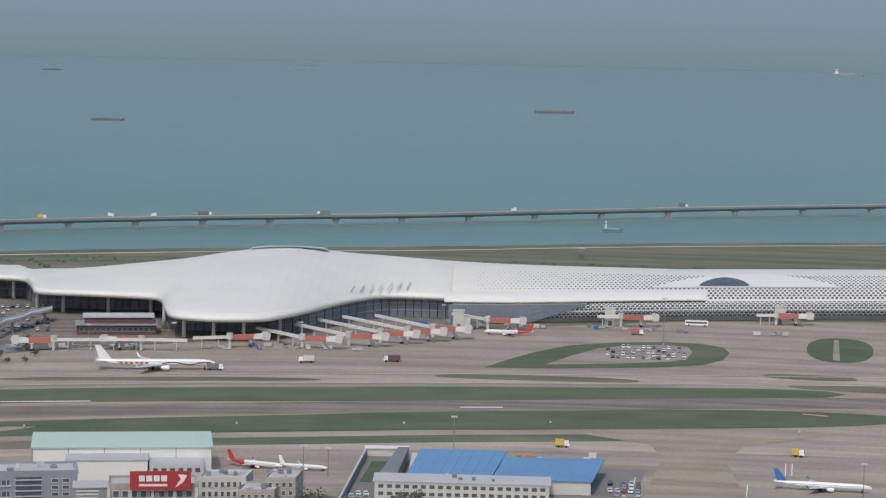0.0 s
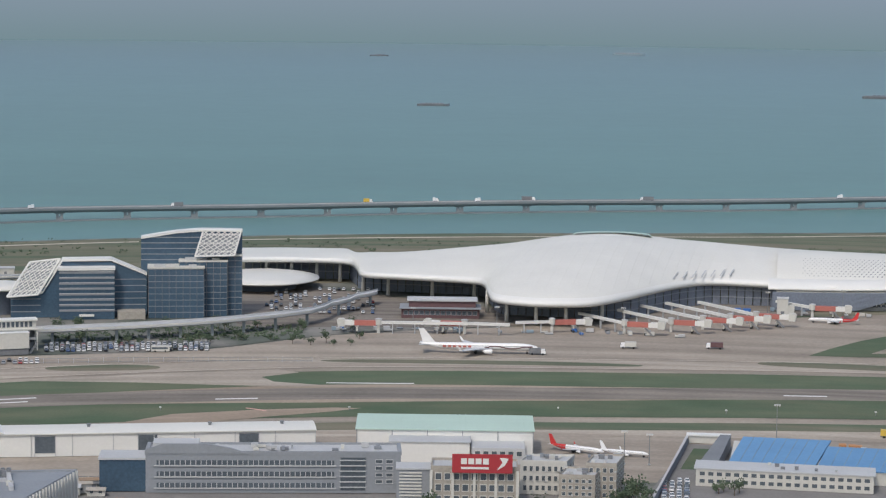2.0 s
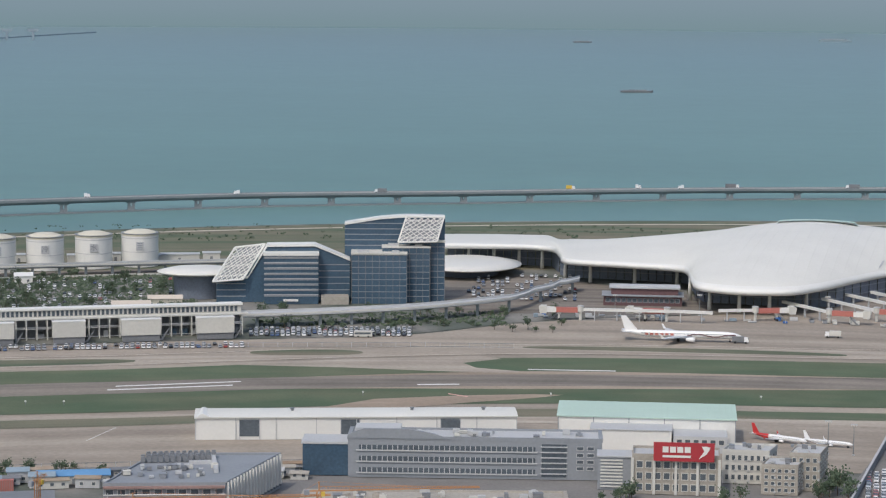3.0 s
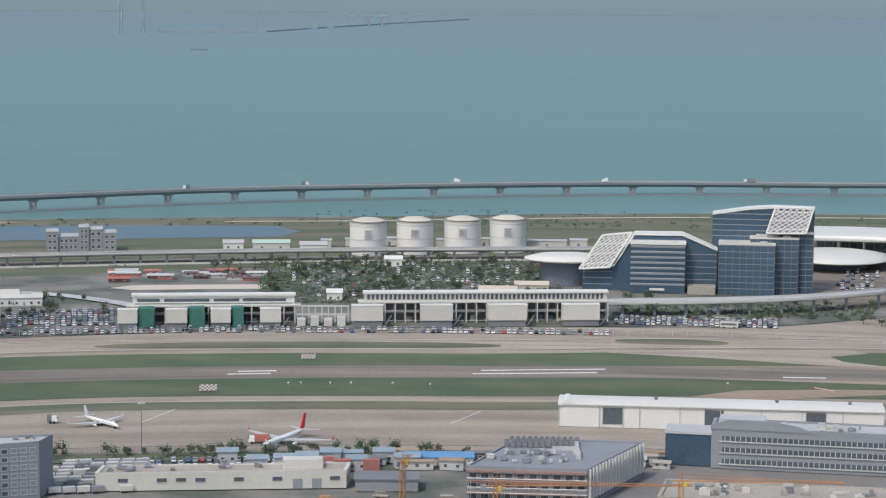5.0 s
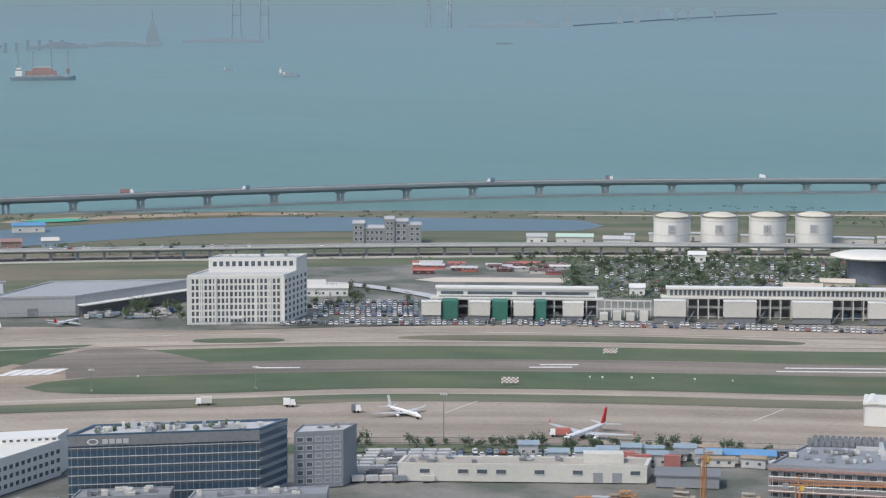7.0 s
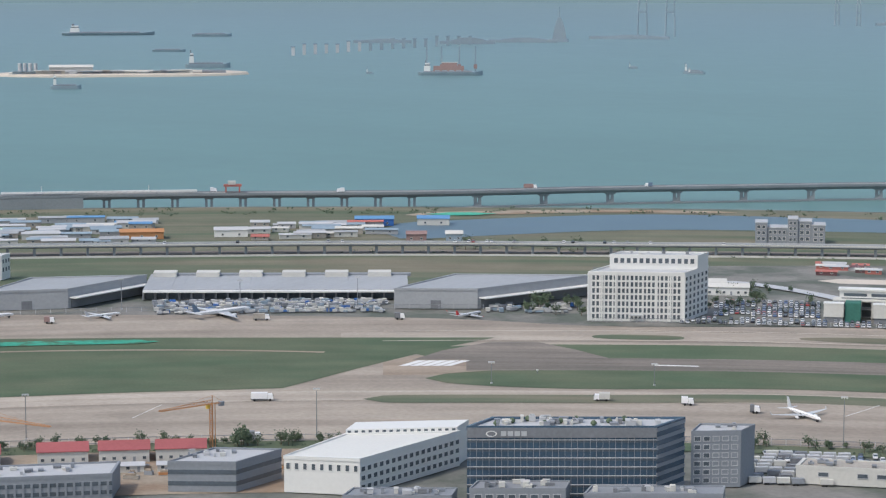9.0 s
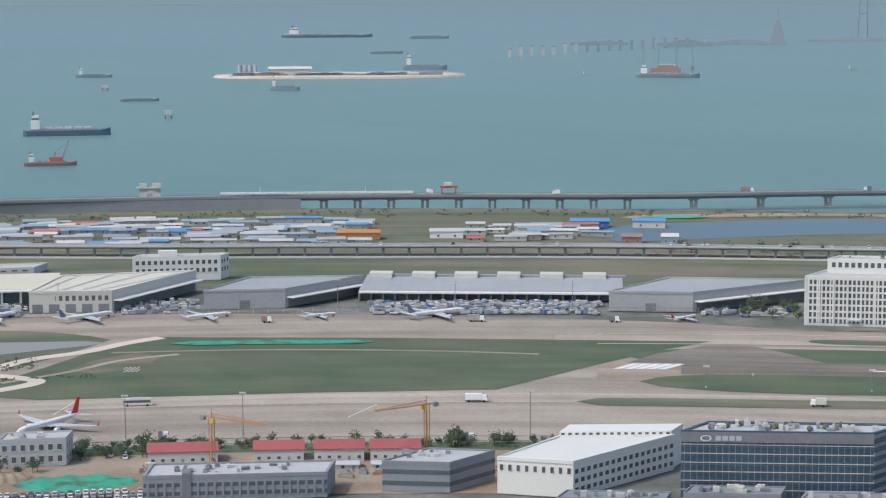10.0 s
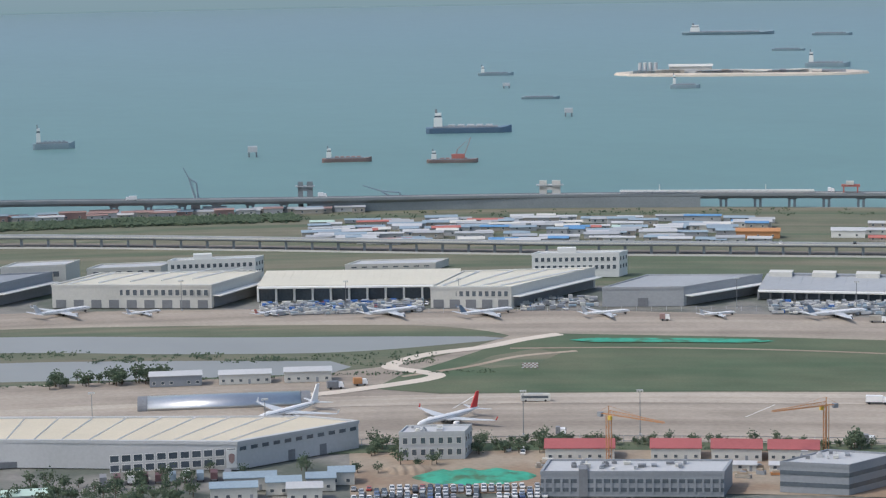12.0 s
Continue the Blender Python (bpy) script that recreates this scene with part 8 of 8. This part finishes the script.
for az, d, h in ((-43.14, 2330, 8), (-50.62, 1998, 9), (-44.6, 2700, 6)):
    rt = thing("sea_platform", spot(az, d, -3), "small square sea platform on legs", "platform", "sea platforms")
    part("platform", Mesh().box(-4, 4, -4, 4, h * 0.5, h), LIGHTGREY, rt)
    for x in (-3, 3):
        part("leg", Mesh().box(x - 0.6, x + 0.6, -0.6, 0.6, 0, h * 0.5), DARKGREY, rt)


def island():
    root = thing("artificial_island", spot(-39.1, 2856, -3), "long pale sandy artificial island with sheds", "island")
    n = 60
    ring = lambda k, z, wob: [((148 + 3 * math.sin(i * 2.3) * wob) * k * math.copysign(abs(math.cos(2 * math.pi * i / n)) ** 0.6, math.cos(2 * math.pi * i / n)), 40 * k * math.sin(2 * math.pi * i / n) + 30, z) for i in range(n)]
    part("bank", Mesh().rings([ring(1.0, 0, 1), ring(0.985, 2.4, 1), ring(0.93, 3.0, 1)]), SAND, root)
    ri = random.Random(9)
    for k in range(46):
        x, w, h = ri.uniform(-120, 120), ri.uniform(2, 14), ri.uniform(1.5, 4.5)
        part("shed", Mesh().box(x - w, x + w, 8, 16, 2.6, 2.6 + h), ri.choice([GREY, OFFWHITE, HULLGREY, BEIGE, LIGHTGREY]), root)
    for x in (-118, -112, -106, -100):
        part("silo", Mesh().cyl(x, 20, 2.6, 15, 2.4, n=10), LIGHTGREY, root)
    part("long_shed", Mesh().box(-84, -34, 20, 34, 2.6, 10).along([(19, 10), (27, 12.5), (35, 10)], -85, -33), OFFWHITE, root)


island()


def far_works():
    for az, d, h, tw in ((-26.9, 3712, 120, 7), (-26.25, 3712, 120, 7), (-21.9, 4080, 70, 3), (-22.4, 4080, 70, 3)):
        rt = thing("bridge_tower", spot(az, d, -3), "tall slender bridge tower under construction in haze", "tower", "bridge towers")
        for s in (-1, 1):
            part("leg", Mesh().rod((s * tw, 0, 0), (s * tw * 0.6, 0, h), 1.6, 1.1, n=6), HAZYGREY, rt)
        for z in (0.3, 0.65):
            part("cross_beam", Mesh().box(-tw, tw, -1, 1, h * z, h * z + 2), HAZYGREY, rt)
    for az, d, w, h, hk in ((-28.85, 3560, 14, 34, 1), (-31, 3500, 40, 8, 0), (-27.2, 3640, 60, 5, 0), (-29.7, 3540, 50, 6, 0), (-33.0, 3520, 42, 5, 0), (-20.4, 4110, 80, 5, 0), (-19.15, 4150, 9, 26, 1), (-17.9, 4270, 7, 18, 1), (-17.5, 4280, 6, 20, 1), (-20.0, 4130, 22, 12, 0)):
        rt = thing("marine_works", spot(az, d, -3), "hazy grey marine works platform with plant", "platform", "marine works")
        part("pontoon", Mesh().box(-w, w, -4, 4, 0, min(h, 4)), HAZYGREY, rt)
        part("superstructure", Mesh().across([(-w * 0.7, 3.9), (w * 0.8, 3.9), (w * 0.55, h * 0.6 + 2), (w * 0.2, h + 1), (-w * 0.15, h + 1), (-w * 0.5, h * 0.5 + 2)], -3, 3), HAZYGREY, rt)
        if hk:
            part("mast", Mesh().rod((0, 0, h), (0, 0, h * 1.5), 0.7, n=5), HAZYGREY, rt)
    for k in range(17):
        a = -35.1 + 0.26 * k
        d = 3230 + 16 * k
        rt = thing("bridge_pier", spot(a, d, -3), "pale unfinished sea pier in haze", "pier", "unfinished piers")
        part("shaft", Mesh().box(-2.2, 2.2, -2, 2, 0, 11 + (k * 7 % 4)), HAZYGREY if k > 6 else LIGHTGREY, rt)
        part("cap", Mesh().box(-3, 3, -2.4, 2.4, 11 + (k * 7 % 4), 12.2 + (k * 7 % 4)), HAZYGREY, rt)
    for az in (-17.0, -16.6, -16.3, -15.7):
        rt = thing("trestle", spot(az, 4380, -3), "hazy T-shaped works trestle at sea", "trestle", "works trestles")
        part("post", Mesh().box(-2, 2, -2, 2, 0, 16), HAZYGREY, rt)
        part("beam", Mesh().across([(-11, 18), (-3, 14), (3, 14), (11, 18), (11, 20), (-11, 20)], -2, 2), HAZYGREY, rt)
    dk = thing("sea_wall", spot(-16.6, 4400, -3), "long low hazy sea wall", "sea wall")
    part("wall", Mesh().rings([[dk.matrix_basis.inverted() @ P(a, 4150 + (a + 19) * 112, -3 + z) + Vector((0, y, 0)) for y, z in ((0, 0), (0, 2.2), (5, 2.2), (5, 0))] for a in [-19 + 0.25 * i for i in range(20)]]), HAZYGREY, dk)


far_works()


# plant along the shore motorway
def shore_crane(az, d, h, label, bend=0.5):
    root = thing("shore_crane", spot(az, d, 0), label, "crane", "shore cranes")
    part("pedestal", Mesh().box(-3, 3, -2, 2, 0, h * 0.3), DARKGREY, root)
    part("boom", Mesh().rod((0, 0, h * 0.3), (-h * bend * 0.5, 0, h * 0.75), 0.9, 0.6).rod((-h * bend * 0.5, 0, h * 0.75), (-h * bend, 0, h), 0.5, 0.3).rod((2, 0, h * 0.3), (1, 0, h * 0.65), 0.7).rod((1, 0, h * 0.65), (-h * bend * 0.5, 0, h * 0.75), 0.5), HAZYGREY, root)


shore_crane(-52.0, 1618, 30, "tall grey jointed crane by the water", 0.25)
shore_crane(-47.2, 1618, 15, "long grey crane boom lowered by the water", 1.6)
for az, w, h, m_ in ((-49.4, 5, 19, PIERCON), (-43.6, 7, 17, OFFWHITE)):
    rt = thing("form_traveller", spot(az, 1612, 0), "grey works scaffold rising over the shore motorway", "scaffold")
    part("frame", Mesh().box(-w, -w * 0.3, -2, 2, 0, h).box(w * 0.2, w, -2, 2, 0, h).box(-w, w, -2, 2, h - 6, h - 4), m_, rt)
    part("platform", Mesh().box(-w * 1.3, w * 1.3, -2.5, 2.5, h - 3.2, h - 2.6), LIGHTGREY, rt)
gd = thing("launching_girder", spot(-39.6, 1607, 8.9), "long white launching girder on the unfinished bridge", "girder")
part("girder", Mesh().box(-66, 62, -1, 1, 0.3, 1.6).box(-40, -39.4, -0.5, 0.5, 1.6, 5).box(30, 30.5, -0.5, 0.5, 1.6, 5), WHITE, gd)
for i in range(18):
    part("bracing", Mesh().rod((-50 + 5 * i, -1.1, 0.3), (-47.5 + 5 * i, -1.1, 1.6), 0.12, n=4), LIGHTGREY, gd)
part("support_leg", Mesh().box(-45, -44, -1, 1, -1, 0.4).box(35, 36, -1, 1, -1, 0.4), GREY, gd)
cr = thing("bridge_gantry", spot(-36.55, 1607, 8.6), "red and white gantry crane on the bridge", "gantry")
part("frame", Mesh().box(-5, -4, -2, 2, 0, 5).box(4, 5, -2, 2, 0, 5).box(-6, 6, -2, 2, 4, 5.4), REDBOX, cr)
part("cabin", Mesh().box(-3, 2, -2.5, 2, 5.4, 7.6), OFFWHITE, cr)
gw2 = thing("radar_cabin", spot(9.6, 1668), "small dark control cabin on a lattice base beyond the terminal", "cabin")
part("base", Mesh().rod((-3, 0, 0), (-1.5, 0, 4), 0.3, n=4).rod((3, 0, 0), (1.5, 0, 4), 0.3, n=4).box(-2, 2, -1, 1, 3.6, 4), STEEL, gw2)
part("cabin", Mesh().across([(-2, 4), (2, 4), (3, 7), (-3, 7)], -2, 2), DARKGREY, gw2)
part("roof", Mesh().box(-3.2, 3.2, -2.3, 2.3, 7, 7.5), LIGHTGREY, gw2)


# ---- clutter on the near side ----
cl = random.Random(5)


def trailer(az, d, L, turn, body, label="white box trailer parked in a row", name="trailer"):
    root = thing(name, spot(az, d, -0.3, turn), label, "trailer", "parked trailers")
    part("box", Mesh().box(-L / 2, L / 2, -1.1, 1.1, 0.8, 2.5).box(-L / 2, L / 2, -0.95, 0.95, 0.5, 0.8), body, root)
    part("bogie", Mesh().box(-L / 2 + 0.4, -L / 2 + 2.4, -1.15, 1.15, 0, 0.6), TYRE, root)


for r in range(9):
    for k in range(8):
        if cl.random() < 0.85:
            trailer(-24.75 + 0.34 * k + 0.05 * r, 832 + 5.2 * r, 4.4, 8 + cl.uniform(-3, 3), cl.choice([OFFWHITE, GREY, LIGHTGREY, LIGHTGREY, DARKGREY]))
for k in range(34):
    a, d = cl.uniform(-17.6, -9.4), cl.uniform(858, 882)
    hut(a, d, cl.uniform(4, 12), cl.uniform(3, 5), cl.uniform(2, 3.6), cl.choice([BEIGE, LIGHTGREY, GREY, OFFWHITE]), cl.choice([LIGHTGREY, BEIGE, BLUEGREY, DARKGREY, DIRT]), "small makeshift yard building with a sheet roof", "yard_hut", "yard huts", cl.uniform(-12, 12))
for k in range(40):
    a, d = cl.uniform(-18.5, -8.8), cl.uniform(792, 812)
    if -14.4 < a < -9.6 and d > 806:
        d = 796
    rt = thing("pipe_rack", spot(a, d, -0.3, cl.uniform(-15, 15)), "rusty rack of pipes and scaffold on the works yard", "rack", "site racks")
    L, h = cl.uniform(2, 6), cl.uniform(1.2, 4.2)
    m = Mesh()
    for x in (-L, -L / 3, L / 3, L):
        m.rod((x, 0, 0), (x, 0, h), 0.12, n=4).rod((x, 2, 0), (x, 2, h), 0.12, n=4)
    part("frame", m, cl.choice([STEEL, ORANGE, HULLRED]), rt)
    part("deck", Mesh().box(-L, L, -0.2, 2.2, h * 0.55, h * 0.55 + 0.3).box(-L, L * 0.4, -0.1, 2.1, h, h + 0.25), cl.choice([BEIGE, GREY, LIGHTGREY, ORANGE, DIRT]), rt)
lw2 = thing("boundary_wall", spot(4.0, 880), "grey boundary wall between the lane and the apron", "wall")
part("wall", Mesh().add([lw2.matrix_basis.inverted() @ P(a, d, z) for a, d in ((3.6, 835), (3.63, 835), (4.62, 975), (4.58, 975)) for z in (-0.4, 3.0)], [(0, 2, 3, 1), (2, 4, 5, 3), (4, 6, 7, 5), (6, 0, 1, 7), (1, 3, 5, 7), (0, 6, 4, 2)]), GREY, lw2)
part("coping", Mesh().add([lw2.matrix_basis.inverted() @ P(a, d, z) for a, d in ((3.59, 834.8), (3.64, 834.8), (4.63, 975.2), (4.57, 975.2)) for z in (3.0, 3.25)], [(0, 2, 3, 1), (2, 4, 5, 3), (4, 6, 7, 5), (6, 0, 1, 7), (1, 3, 5, 7), (0, 6, 4, 2)]), LIGHTGREY, lw2)
patch("yard_paving", [(3.2, 835), (10.8, 835), (11.3, 962), (4.6, 975)], -0.18, ROADGREY, "grey paved yard round the blue-roofed store", "yard")
patch("lane_paving", [(-14, 790), (3.4, 790), (3.6, 890), (-9, 890)], -0.25, ROADGREY, "grey paved yards between the near buildings", "yard")
